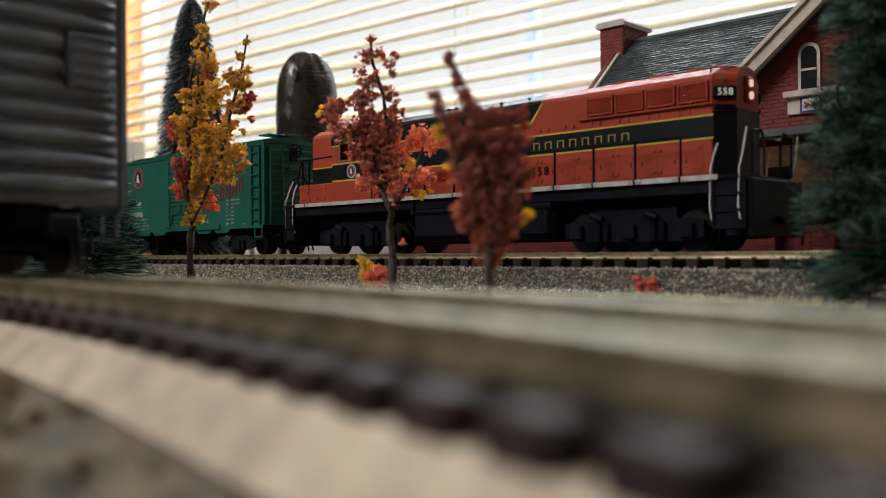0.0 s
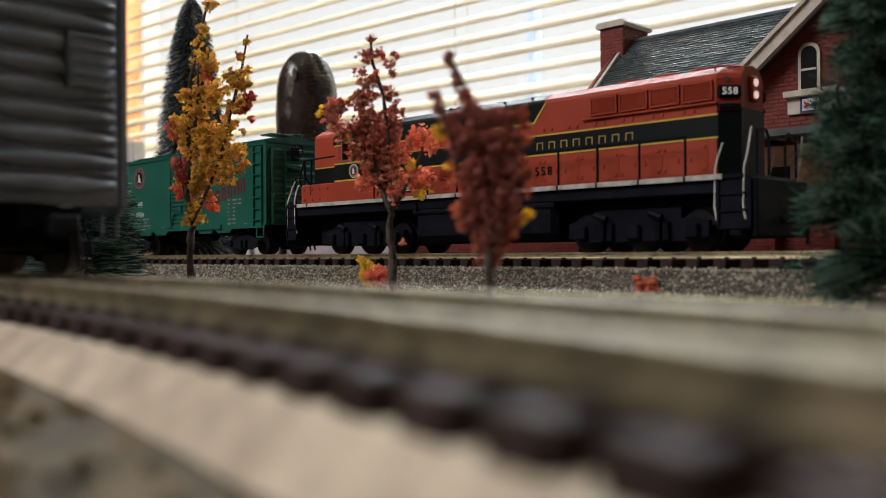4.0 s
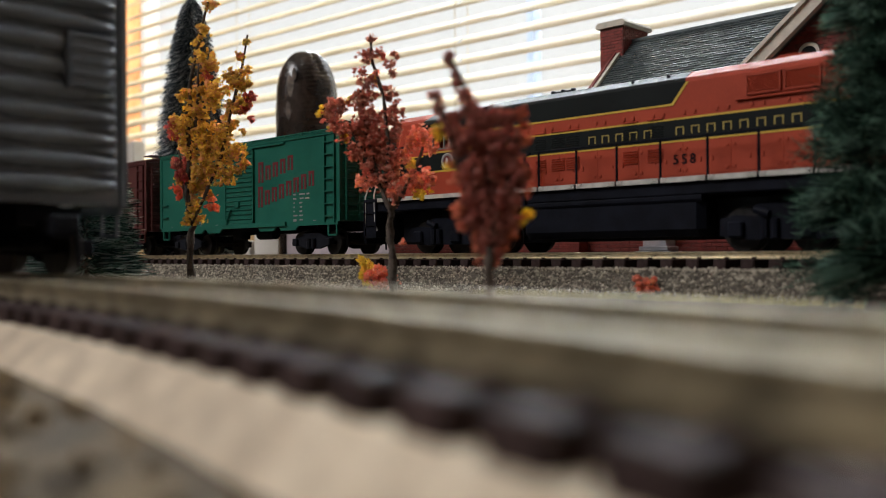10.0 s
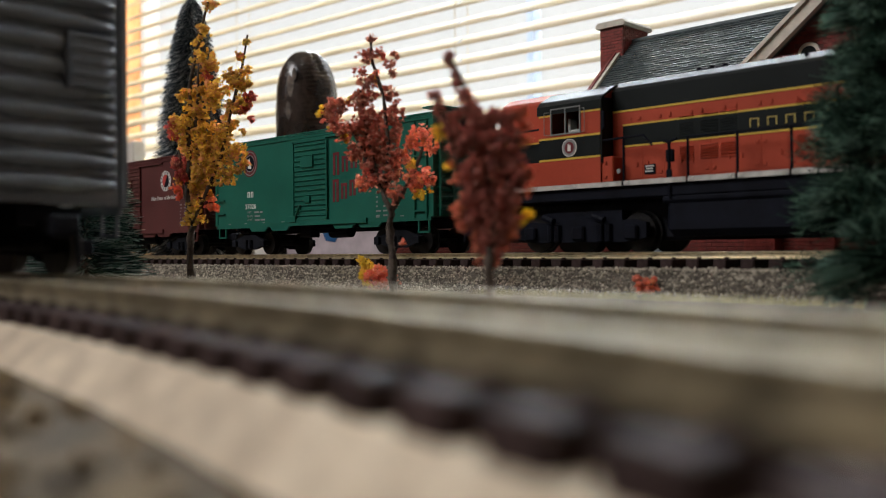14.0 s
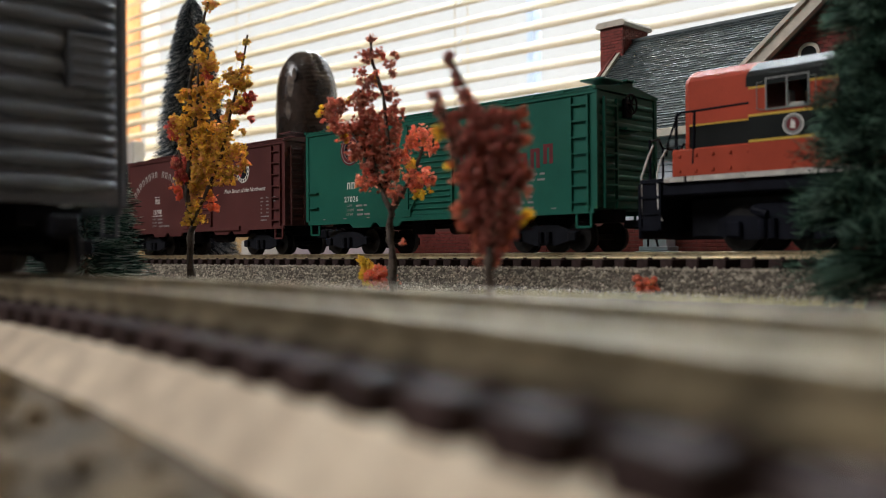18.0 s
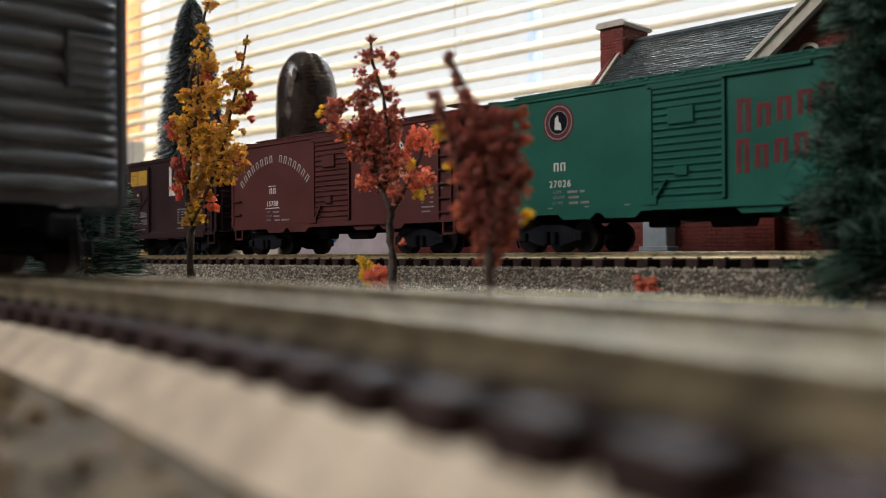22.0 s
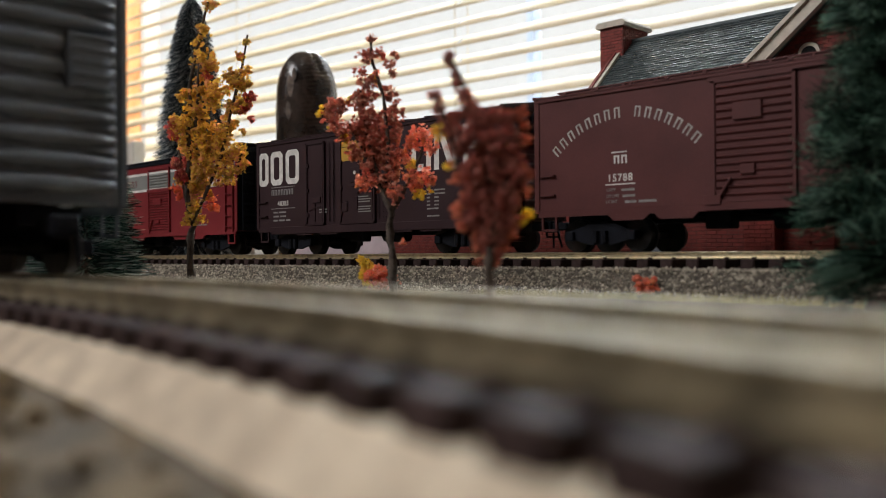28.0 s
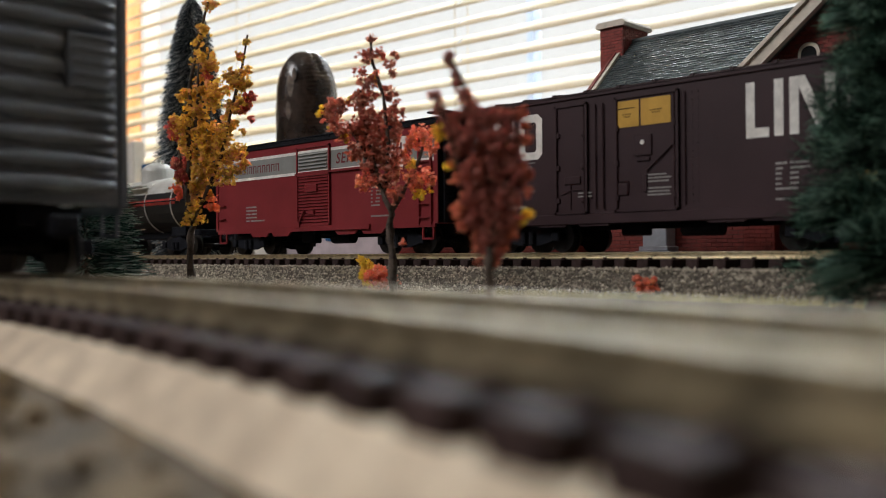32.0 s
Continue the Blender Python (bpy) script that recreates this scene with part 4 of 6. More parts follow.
def tank_car():
    car = thing("tank_car", "tank car, silver above and black below, with a silver dome", "tank car", "freight cars of the train")
    bm = bmesh.new()
    r, cz = 14.6, 26.0
    rod(bm, (-58, 0, cz), (58, 0, cz), r, 36)
    for s in (-1, 1):
        rod(bm, (s * 58, 0, cz), (s * 61.5, 0, cz), r, 36, r * 0.8)
        rod(bm, (s * 61.5, 0, cz), (s * 63, 0, cz), r * 0.8, 36, r * 0.4)
    part("tank", bm, M_TANKBLACK, car, smooth=False)
    bm = bmesh.new()
    arc = [((r + 0.12) * math.cos(radians(a)), cz + (r + 0.12) * math.sin(radians(a))) for a in range(22, 159, 8)]
    prism(bm, arc + [((r - 0.4) * math.cos(radians(a)), cz + (r - 0.4) * math.sin(radians(a))) for a in range(158, 21, -8)], "x", -57.8, 57.8)
    part("tank_top", bm, M_SILVER, car, "silver upper half")
    part("stripe", boxes([(-40, 44, -r - 0.1, -r + 1.2, cz - 0.5, cz + 2.4)]), M_SIGNRED, car, "red stripe along the tank")
    for x in (-40, -13, 13, 40):
        part("tank_band", rod(bmesh.new(), (x - 0.4, 0, cz), (x + 0.4, 0, cz), r + 0.35, 36), M_SILVER, car)
    bm = bmesh.new()
    rod(bm, (0, 0, cz + r - 3), (0, 0, cz + r + 4.4), 8.6, 28)
    for j in range(6):
        p, q = radians(15 * j), radians(15 * (j + 1))
        rod(bm, (0, 0, cz + r + 4.4 + 4.8 * math.sin(p)), (0, 0, cz + r + 4.4 + 4.8 * math.sin(q)), 8.6 * math.cos(p), 28, max(0.3, 8.6 * math.cos(q)))
    rod(bm, (0, 0, cz + r + 8.6), (0, 0, cz + r + 10.8), 1.7, 14, 1.3)
    for x in (-4.6, 4.6):
        rod(bm, (x, 0, cz + r + 7.0), (x, 0, cz + r + 10.2), 0.9, 10)
    part("dome", bm, M_SILVER, car)
    part("dome_platform", boxes([(-12, 12, s0, s1, cz + 9.6, cz + 10.2) for s0, s1 in ((-17.5, -12.5), (12.5, 17.5))]), M_SILVER, car)
    part("handrail", rods([[(-60, s * 15.8, cz + 1), (60, s * 15.8, cz + 1)] for s in (-1, 1)], 0.35), M_BLACK, car)
    part("underframe", boxes([(-64, 64, -4, 4, 8.4, 12.4), (-66, -60, -14, 14, 9.4, 12.4), (60, 66, -14, 14, 9.4, 12.4), (-50, -36, -12, 12, 9.4, 14), (36, 50, -12, 12, 9.4, 14)], 0.3), M_BLACK, car)
    for e in (-1, 1):
        truck(car, e * 43)
        coupler(car, e * 65, e)
    return car


def locomotive():
    loco = thing("locomotive", "orange and dark green model diesel locomotive with yellow lines", "locomotive")
    hy = 11.0           # half width of the hoods
    top = 49.2
    def hood_profile(w, t, crown=2.6):
        return [(-w, 20.4), (w, 20.4), (w, t - 1.6), (w - 0.7, t - 0.3), (w * 0.62, t + crown * 0.72), (0, t + crown), (-w * 0.62, t + crown * 0.72), (-w + 0.7, t - 0.3), (-w, t - 1.6)]
    def tapered(x0, x1, w, t, x2, w2):
        """A hood whose far end narrows to w2 at x2."""
        bm = prism(bmesh.new(), hood_profile(w, t), "x", x0, x1)
        sign = 1 if x2 > x1 or x2 > x0 and x1 > x0 and x2 >= x1 else -1
        a = x1 if sign > 0 else x0
        p0, p1 = hood_profile(w, t), hood_profile(w2, t - 0.2)
        va = [bm.verts.new((a, *p)) for p in p0]
        vb = [bm.verts.new((x2, *p)) for p in p1]
        for i in range(len(va)):
            bm.faces.new((va[i], va[(i + 1) % len(va)], vb[(i + 1) % len(va)], vb[i]))
        bm.faces.new(vb)
        bmesh.ops.recalc_face_normals(bm, faces=bm.faces)
        return bm
    long_hood = part("long_hood", tapered(-50, 86.5, hy, top, 91.5, 6.6), M_ORANGE, loco)
    short_hood = part("short_hood", tapered(-93.5, -73, hy, top - 0.2, -96.0, 8.6), M_ORANGE, loco)
    # dark roof panel that ends in a slant
    for s in (-1, 1):
        y0, y1 = sorted((s * (hy + 0.12), s * (hy - 0.5)))
        part("roof_panel", prism(bmesh.new(), [(-50, 42.0), (22.6, 42.0), (27.0, 47.5), (27.0, 47.9), (-50, 47.9)], "y", y0, y1), M_GREENBLACK, long_hood)
        y0, y1 = sorted((s * (hy + 0.18), s * (hy - 0.5)))
        part("yellow_line", prism(bmesh.new(), [(-50, 41.5), (22.9, 41.5), (27.9, 47.7), (27.0, 47.7), (22.4, 42.05), (-50, 42.05)], "y", y0, y1), M_YELLOW, long_hood)
        # dark band with its yellow lines
        y0, y1 = sorted((s * (hy + 0.12), s * (hy - 0.5)))
        part("band", boxes([(-46, 87, y0, y1, 31.5, 37.3)]), M_GREENBLACK, long_hood, "dark green band")
        y0, y1 = sorted((s * (hy + 0.17), s * (hy - 0.5)))
        part("yellow_line", boxes([(-46, 87, y0, y1, 37.3, 37.8)]), M_YELLOW, long_hood)
        part("yellow_line", boxes([(-46, 87, y0, y1, 31.0, 31.5)]), M_YELLOW, long_hood)
        y0, y1 = sorted((s * (hy + 0.12), s * (hy - 0.5)))
        part("band", boxes([(-93.4, -73, y0, y1, 28.7, 34.9)]), M_GREENBLACK, short_hood)
        y0, y1 = sorted((s * (hy + 0.17), s * (hy - 0.5)))
        part("yellow_line", boxes([(-93.4, -73, y0, y1, 34.9, 35.4)]), M_YELLOW, short_hood)
        part("yellow_line", boxes([(-93.4, -73, y0, y1, 28.2, 28.7)]), M_YELLOW, short_hood)
    part("roof_cap", prism(bmesh.new(), [(-hy - 0.1, 46.8), (-hy - 0.1, 47.7), (-hy + 0.62, top - 0.2), (-hy * 0.62, top + 2.0), (0, top + 2.75), (hy * 0.62, top + 2.0), (hy - 0.62, top - 0.2), (hy + 0.1, 47.7), (hy + 0.1, 46.8)], "x", -50, 26.6), M_GREENBLACK, long_hood)
    # dark nose with a curved lower edge
    part("nose_panel", prism(bmesh.new(), [(-6.7, 20.6), (6.7, 20.6), (6.7, 39.4), (-6.7, 39.4)], "x", 91.3, 91.75), M_GREENBLACK, long_hood)
    for s in (-1, 1):
        a, b = Vector((86.7, s * hy, 0)), Vector((91.5, s * 6.6, 0))
        out = Vector((4.4, s * 5.0, 0)).normalized() * 0.15
        bm = bmesh.new()
        prism(bm, [(p.x, p.y) for p in (a - out, b - out, b + out, a + out)], "z", 20.6, 38.6)
        part("corner_band", bm, M_GREENBLACK, long_hood)
        # number board on the slanted corner
        mid = (a + b) / 2
        turn = math.degrees(math.atan2(b.y - a.y, b.x - a.x)) if s < 0 else math.degrees(math.atan2(b.y - a.y, b.x - a.x)) + 180
        face = mm(mid.x, mid.y, 0, 0, 0, turn)
        board = part("number_board", boxes([(-3.3, 3.3, -1.0, 0.4, 42.0, 45.4)], 0.5), M_FRAME, long_hood, "black number board with white figures", at=face)
        part("number", text_bm("558", 2.7, 0, 1.1, 0.04), M_BOARDLIT, board, at=mm(0, -1.06, 43.65))
        part("board_bracket", boxes([(-3.0, 3.0, -0.9, 0.2, 38.9, 40.4)], 0.3), M_FRAME, long_hood, at=face)
    # headlights
    part("headlight_casing", boxes([(91.0, 92.5, -2.0, 2.0, 41.4, 48.8)], 0.5), M_ORANGE, long_hood)
    for z in (43.4, 46.8):
        bm = bmesh.new()
        rod(bm, (92.2, 0, z), (92.9, 0, z), 1.1, 18)
        part("headlight", bm, M_LAMP, long_hood, "lit headlight")
        bm = bmesh.new()
        rod(bm, (-97.2, 0, z), (-96.0, 0, z), 1.5, 18)
        part("headlight", bm, M_STEEL, short_hood)
    part("class_light", disc(bmesh.new(), 0, 0, 0.6, -0.5, 0.3, 12), M_STEEL, long_hood, at=mm(88.6, -9.2, 47.2, 0, 0, 42))
    # radiator grilles with a diamond mesh
    for s in (-1, 1):
        y0 = s * (hy + 0.05)
        for a, b in ((45.0, 54.6), (55.4, 65.0), (65.8, 75.4), (76.2, 85.6)):
            gr = part("radiator_grille", boxes([(a, b, *sorted((y0 - s * 0.3, y0 + s * 0.06)), 41.9, 46.7)]), M_ORANGE, long_hood)
            bm = bmesh.new()
            for k in range(-5, 11):
                for up in (1, -1):
                    p = []
                    for u in range(0, 9):
                        x, z = a + k * 1.05 + u * 0.6, 42.2 + (u * 0.52 if up > 0 else 4.2 - u * 0.52)
                        if a + 0.3 <= x <= b - 0.3:
                            p.append((x, y0 + s * 0.5, z))
                    if len(p) > 1:
                        rod(bm, p[0], p[-1], 0.22, 4)
            tagged(part("mesh_wire", bm, M_ORANGE, gr), kind="stuff")
            bm = boxes([(a, a + 0.45, *sorted((y0, y0 + s * 0.7)), 41.8, 46.8), (b - 0.45, b, *sorted((y0, y0 + s * 0.7)), 41.8, 46.8),
                        (a, b, *sorted((y0, y0 + s * 0.7)), 41.6, 42.1), (a, b, *sorted((y0, y0 + s * 0.7)), 46.5, 47.0)])
            part("grille_frame", bm, M_ORANGE, gr)
        part("ledge", boxes([(42.0, 87.0, *sorted((y0, y0 + s * 0.9)), 40.4, 41.0)], 0.15), M_ORANGE, long_hood)
        # doors with hinges and latches
        for i in range(19):
            x = -46.35 + i * 7.25
            if i == 18:
                part("hood_door", boxes([(x + 0.25, 86.4, *sorted((y0 - s * 0.3, y0 + s * 0.06)), 21.6, 30.8)], 0.05), M_ORANGE, long_hood)
                continue
            d = part("hood_door", boxes([(x + 0.25, x + 7.0, *sorted((y0 - s * 0.3, y0 + s * 0.06)), 21.6, 30.8)], 0.05), M_ORANGE, long_hood)
            bm = bmesh.new()
            for z in (23.0, 29.0):
                box(bm, x + 0.2 + (i % 2) * 5.2, x + 1.2 + (i % 2) * 5.2, *sorted((y0, y0 + s * 0.35)), z - 0.45, z + 0.45, 0.1)
            box(bm, x + 4.9 - (i % 2) * 3.6, x + 5.5 - (i % 2) * 3.6, *sorted((y0, y0 + s * 0.4)), 25.0, 26.3, 0.1)
            tagged(part("hinge", bm, M_ORANGE, d), kind="stuff")
        bm = bmesh.new()
        for i in range(13):
            x = -44 + i * 10.0
            box(bm, x, x + 0.9, *sorted((y0, y0 + s * 0.3)), 38.6, 39.7, 0.08)
            box(bm, x + 3.2, x + 4.1, *sorted((y0, y0 + s * 0.3)), 38.6, 39.7, 0.08)
        tagged(part("latch", bm, M_ORANGE, long_hood), kind="stuff")
        # louvres
        for x, w, z0, z1 in ((-27.2, 4.4, 25.8, 38.4), (-20.7, 5.2, 25.8, 38.4), (-14.7, 4.8, 25.8, 38.4), (6.2, 5.0, 25.8, 38.4), (14.5, 5.2, 25.8, 38.4)):
            for a, b, m in ((z0, 30.6, M_ORANGE), (31.7, 37.2, M_GREENBLACK), (37.9, 39.0, M_ORANGE)):
                if b > z1 + 1:
                    continue
                bm = bmesh.new()
                z = a
                while z < b - 0.5:
                    prism(bm, [(y0, z), (y0 + s * (0.5 if m is M_ORANGE else 0.3), z + 0.08), (y0, z + 0.4)], "x", x, x + w)
                    z += 0.72
                tagged(part("louvre", bm, m, long_hood), kind="stuff")
        # company name as bars
        yl = s * (hy + 0.16)
        if s < 0:
            stroke_parts(loco, "XXXXX", -5.0, 33.0, 2.3, yl, 4.9, 0.36, M_OLDYELLOW, wide=0.54)
            stroke_parts(loco, "XXXXXXXX", 25.0, 33.0, 2.3, yl, 4.8, 0.36, M_OLDYELLOW, wide=0.54)
            part("number", text_bm("558", 3.9, 0, 1.35, 0.02), M_FRAME, loco, at=mm(26.4, yl - 0.2, 25.9))
    # cab
    cab_prof = [(-17, 20.4), (17, 20.4), (17, 45.2), (15.6, 46.6), (10, 49.6), (0, 51.4), (-10, 49.6), (-15.6, 46.6), (-17, 45.2)]
    bm = bmesh.new()
    for s in (-1, 1):
        y0, y1 = sorted((s * 17, s * 16.1))
        for r in ((-73, -50, 20.4, 36.2), (-73, -50, 44.2, 45.4), (-73, -68.2, 36.2, 44.2), (-57.2, -50, 36.2, 44.2)):
            box(bm, r[0], r[1], y0, y1, r[2], r[3])
    for x0, x1 in ((-73, -72.2), (-50.8, -50)):
        prism(bm, [(p[0] * 0.985, p[1] - 0.1) for p in cab_prof], "x", x0, x1)
    cab = part("cab", bm, M_ORANGE, loco)
    bm = prism(bmesh.new(), [(-17.3, 42.6), (-17.3, 45.2), (-15.8, 46.9), (-10, 50.0), (0, 51.9), (10, 50.0), (15.8, 46.9), (17.3, 45.2), (17.3, 42.6),
                             (16.9, 42.6), (16.9, 45.0), (15.4, 46.3), (10, 49.2), (0, 51.0), (-10, 49.2), (-15.4, 46.3), (-16.9, 45.0), (-16.9, 42.6)], "x", -73.6, -49.4)
    part("cab_roof", bm, M_GREENBLACK, cab, "dark roof of the cab")
    for y0, y1 in ((-16.9, -11.2), (11.2, 16.9)):
        part("cab_end", boxes([(-50.1, -49.5, y0, y1, 26.5, 46.0)]), M_GREENBLACK, cab)
    for s in (-1, 1):
        ya = s * 17.1
        part("band", boxes([(-73, -50, *sorted((ya, ya - s * 0.5)), 28.8, 34.8)]), M_GREENBLACK, cab)
        part("yellow_line", boxes([(-73, -50, *sorted((ya + s * 0.05, ya - s * 0.5)), 34.8, 35.4), (-73, -50, *sorted((ya + s * 0.05, ya - s * 0.5)), 28.2, 28.8),
                                   (-73, -68.4, *sorted((ya + s * 0.05, ya - s * 0.5)), 42.0, 42.5), (-57, -50, *sorted((ya + s * 0.05, ya - s * 0.5)), 42.0, 42.5)]), M_YELLOW, cab)
        win = part("window_frame", boxes([(-68.4, -57.0, *sorted((ya - s * 0.4, ya + s * 0.25)), z0, z1) for z0, z1 in ((36.0, 36.4), (43.9, 44.3))] +
                                        [(x, x + 0.4, *sorted((ya - s * 0.4, ya + s * 0.25)), 36.4, 43.9) for x in (-68.4, -62.9, -57.4)]), M_BANDGREY, cab, "silver sliding window frame")
        part("pane", boxes([(-67.8, -57.6, *sorted((ya - s * 0.5, ya - s * 0.3)), 36.6, 43.8)]), M_GLASS, win).visible_shadow = False
        for x, b in ((-70.4, 1.6), (-55.2, -1.6)):
            part("side_rail", rods([[(x + b, ya, 36.2), (x, ya + s * 0.7, 36.4), (x, ya + s * 0.7, 43.2), (x + b, ya, 43.4)]], 0.11), M_BANDGREY, cab)
        if s < 0:
            ring = part("herald", disc(bmesh.new(), -61.2, 31.8, 2.7, ya - 0.12, ya + 0.2), M_WHITE, cab, "small round white and red emblem")
            part("emblem_disc", disc(bmesh.new(), -61.2, 31.8, 2.45, ya - 0.16, ya), M_BANDGREY, ring)
            part("emblem_mark", disc(bmesh.new(), -61.2, 31.8, 1.75, ya - 0.2, ya), M_MAROON, ring)
            part("emblem_mark", prism(bmesh.new(), [(-61.9, 30.8), (-60.6, 30.7), (-60.7, 32.4), (-61.7, 33.1)], "y", ya - 0.24, ya), M_WHITE, ring)
        # mirror and its arm beside the rear window
        part("mirror", boxes([(-49.2, -48.4, *sorted((ya - s * 0.9, ya + s * 0.4)), 36.4, 41.4)], 0.2), M_FRAME, cab, "small black mirror")
        part("mirror_arm", rods([[(-50.2, ya - s * 0.3, 41.0), (-48.6, ya, 41.6)], [(-50.2, ya - s * 0.3, 36.8), (-48.6, ya, 36.2)]], 0.2), M_FRAME, cab)
    part("cab_floor", boxes([(-72, -51, -16, 16, 34.0, 35.0)]), M_FRAME, cab)
    part("seat", boxes([(-64, -60, -13, -9, 35, 38), (-65, -64, -13, -9, 35, 41.5)], 0.4), M_GREY_STRIP, cab)
    # lower battery boxes along the walkway
    for s in (-1, 1):
        ya, yb = sorted((s * 11, s * 16.4))
        box_ = part("battery_box", boxes([(-96.0, -46.0, ya, yb, 20.4, 28.2)], 0.4), M_ORANGE, loco)
        bm = bmesh.new()
        yo = s * 16.4
        for i in range(10):
            x = -94 + i * 5.0
            for z in (21.6, 25.8):
                box(bm, x, x + 0.9, *sorted((yo, yo + s * 0.4)), z, z + 0.9, 0.1)
        tagged(part("hinge", bm, M_ORANGE, box_), kind="stuff")
        if s < 0:
            part("plate", boxes([(-38.6, -35.0, -11.4, -11.1, 22.6, 25.4)]), M_FRAME, loco, "small black builder's plate")
            data_lines(loco, -38.2, 24.7, -11.42, [[(0, 2.8)], [(0.2, 2.4)], [(0, 2.6)]], 0.35, 0.75, M_WHITE)
            part("plate", disc(bmesh.new(), -44.0, 23.6, 0.7, -16.6, -16.3, 16), M_BANDGREY, loco)
    # walkway and frame
    part("walkway", boxes([(-106.3, 97, -16.6, 16.6, 19.2, 20.5)], 0.2), M_FRAME, loco)
    for s in (-1, 1):
        cuts = [-99.0, -91.9, -42.9, -22.2, -7.7, 6.8, 21.3, 35.8, 50.3, 64.8, 79.4, 91.0]
        for a, b in zip(cuts, cuts[1:]):
            edge = part("walkway_edge", boxes([(a + 0.8, b, *sorted((s * 16.5, s * 17.05)), 19.2, 20.6)]), M_GREY_STRIP, loco, "light grey walkway edge")
            n = max(2, round((b - a) / 14.5) + 1)
            for i in range(n):
                x = a + 2.0 + (b - a - 3.2) * i / (n - 1)
                bm = bmesh.new()
                for t in (-1, 1):
                    rod(bm, (x - 0.9, s * 17.1, 19.9 - 0.6 * t), (x + 0.9, s * 17.1, 19.9 + 0.6 * t), 0.22, 5)
                part("edge_bracket", bm, M_GREY_STRIP, edge)
    part("frame", boxes([(-106.3, 99, -15.8, 15.8, 15.6, 19.2)], 0.3), M_FRAME, loco)
    bm = boxes([(-30, 34, -15, 15, 4.2, 15.6)], 2.0)
    part("fuel_tank", bm, M_FRAME, loco)
    for y in (-14.5, 14.5):
        part("air_pipe", rod(bmesh.new(), (-30, y, 14.8), (34, y, 14.8), 1.3, 10), M_FRAME, loco)
    # added black box that stops the bright background showing under the frame
    part("light_leak_block", boxes([(-96, 96, -6.5, 6.5, 3.4, 15.6)], 1.0), M_BLACK, loco)
    # handrails
    for s in (-1, 1):
        y = s * 16.2
        for ln in ([(-99.6, y - s * 3, 27.0), (-97.0, y, 30.9), (-94.2, y, 37.6), (-93.0, y, 38.3), (-88.9, y, 38.3), (-71.9, y + s * -0.2, 38.7), (-71.4, y - s * 2, 38.7)], [(-49.5, y, 33.0), (-36, y, 33.4), (-33, y, 30.2)]):
            part("handrail", rods([ln], 0.33), M_FRAME, loco)
        lines = [[(x, y, 20.4), (x, y, 31.6)] for x in (-21.8, -7.3, 7.2, 21.7, 36.2, 50.7, 65.2, 79.8)]
        for ln in lines:
            part("stanchion", rods([ln], 0.36), M_FRAME, loco)
        part("stanchion", rods([[(-89.0, y, 38.3), (-89.5, y - s * 0.1, 23.9)]], 0.4), M_FRAME, loco)
        part("stanchion", rods([[(-95.4, y - s * 1.4, 20.6), (-95.4, y - s * 1.4, 37.4), (-94.0, y, 38.0)]], 0.45), M_FRAME, loco)
        part("stanchion", rods([[(-42.5, y, 20.4), (-42.5, y, 33.2)]], 0.36), M_FRAME, loco)
        part("handrail", rods([[(-21.8, y, 31.6), (79.8, y, 31.6)]], 0.28), M_FRAME, loco)
        part("stanchion", rods([[(-27.6, y, 15.0), (-27.6, y, 30.6), (-29.2, y, 31.0)], [(-27.6, y, 30.6), (-25.2, y, 31.4)]], 0.45), M_FRAME, loco)
        part("stanchion_bracket", boxes([(-28.8, -26.4, *sorted((y, y - s * 1.2)), 25.0, 28.6), (-28.4, -26.6, *sorted((y, y + s * 0.5)), 20.6, 23.0)], 0.3), M_FRAME, loco)
        for x, d in ((89.0, 1), (97.2, 1)):
            top_z = 32.6 if abs(x) > 95 else 29.0
            part("grab_rail", rods([[(x, y, 8.4), (x - 0.6 * d, y, 12.0), (x - 0.3 * d, y, 22), (x + 0.6 * d, y, 25.4), (x + 1.6 * d, y - s * 0.6, top_z)]], 0.28), M_WHITE, loco, "white grab rail by the steps")
        part("grab_rail", rods([[(-106.2, y, 7.4), (-105.8, y, 21.4), (-104.4, y + s * -1.4, 27.4), (-103.2, y - s * 2.2, 30.4)]], 0.3), M_WHITE, loco, "white grab rail by the steps")
        part("grab_rail", rods([[(-99.3, y, 8.6), (-100.4, y, 12.5), (-100.8, y, 22.0), (-99.4, y, 26.2), (-97.8, y, 28.4)]], 0.3), M_WHITE, loco, "white grab rail by the steps")
        for e in (-1, 1):
            a, b = (89.5, 98.5) if e > 0 else (-99.8, -106.2)
            for z in (6.0, 10.5, 15.0):
                part("step", boxes([sorted_box(a, b, *sorted((s * 9.5, s * 16.6)), z, z + 0.7)]), M_FRAME, loco)
            for q in (a, b):
                part("step_side", boxes([(q - 0.35, q + 0.35, *sorted((s * 9.5, s * 16.6)), 6.0, 19.2)]), M_FRAME, loco)
            # added black sheet that hides the lit treads and keeps the well dark
            part("step_dark_fill", boxes([sorted_box(a + 0.4 * e, b - 0.4 * e, *sorted((s * 15.4, s * 16.1)), 5.6, 19.2)]), M_FRAME, loco)
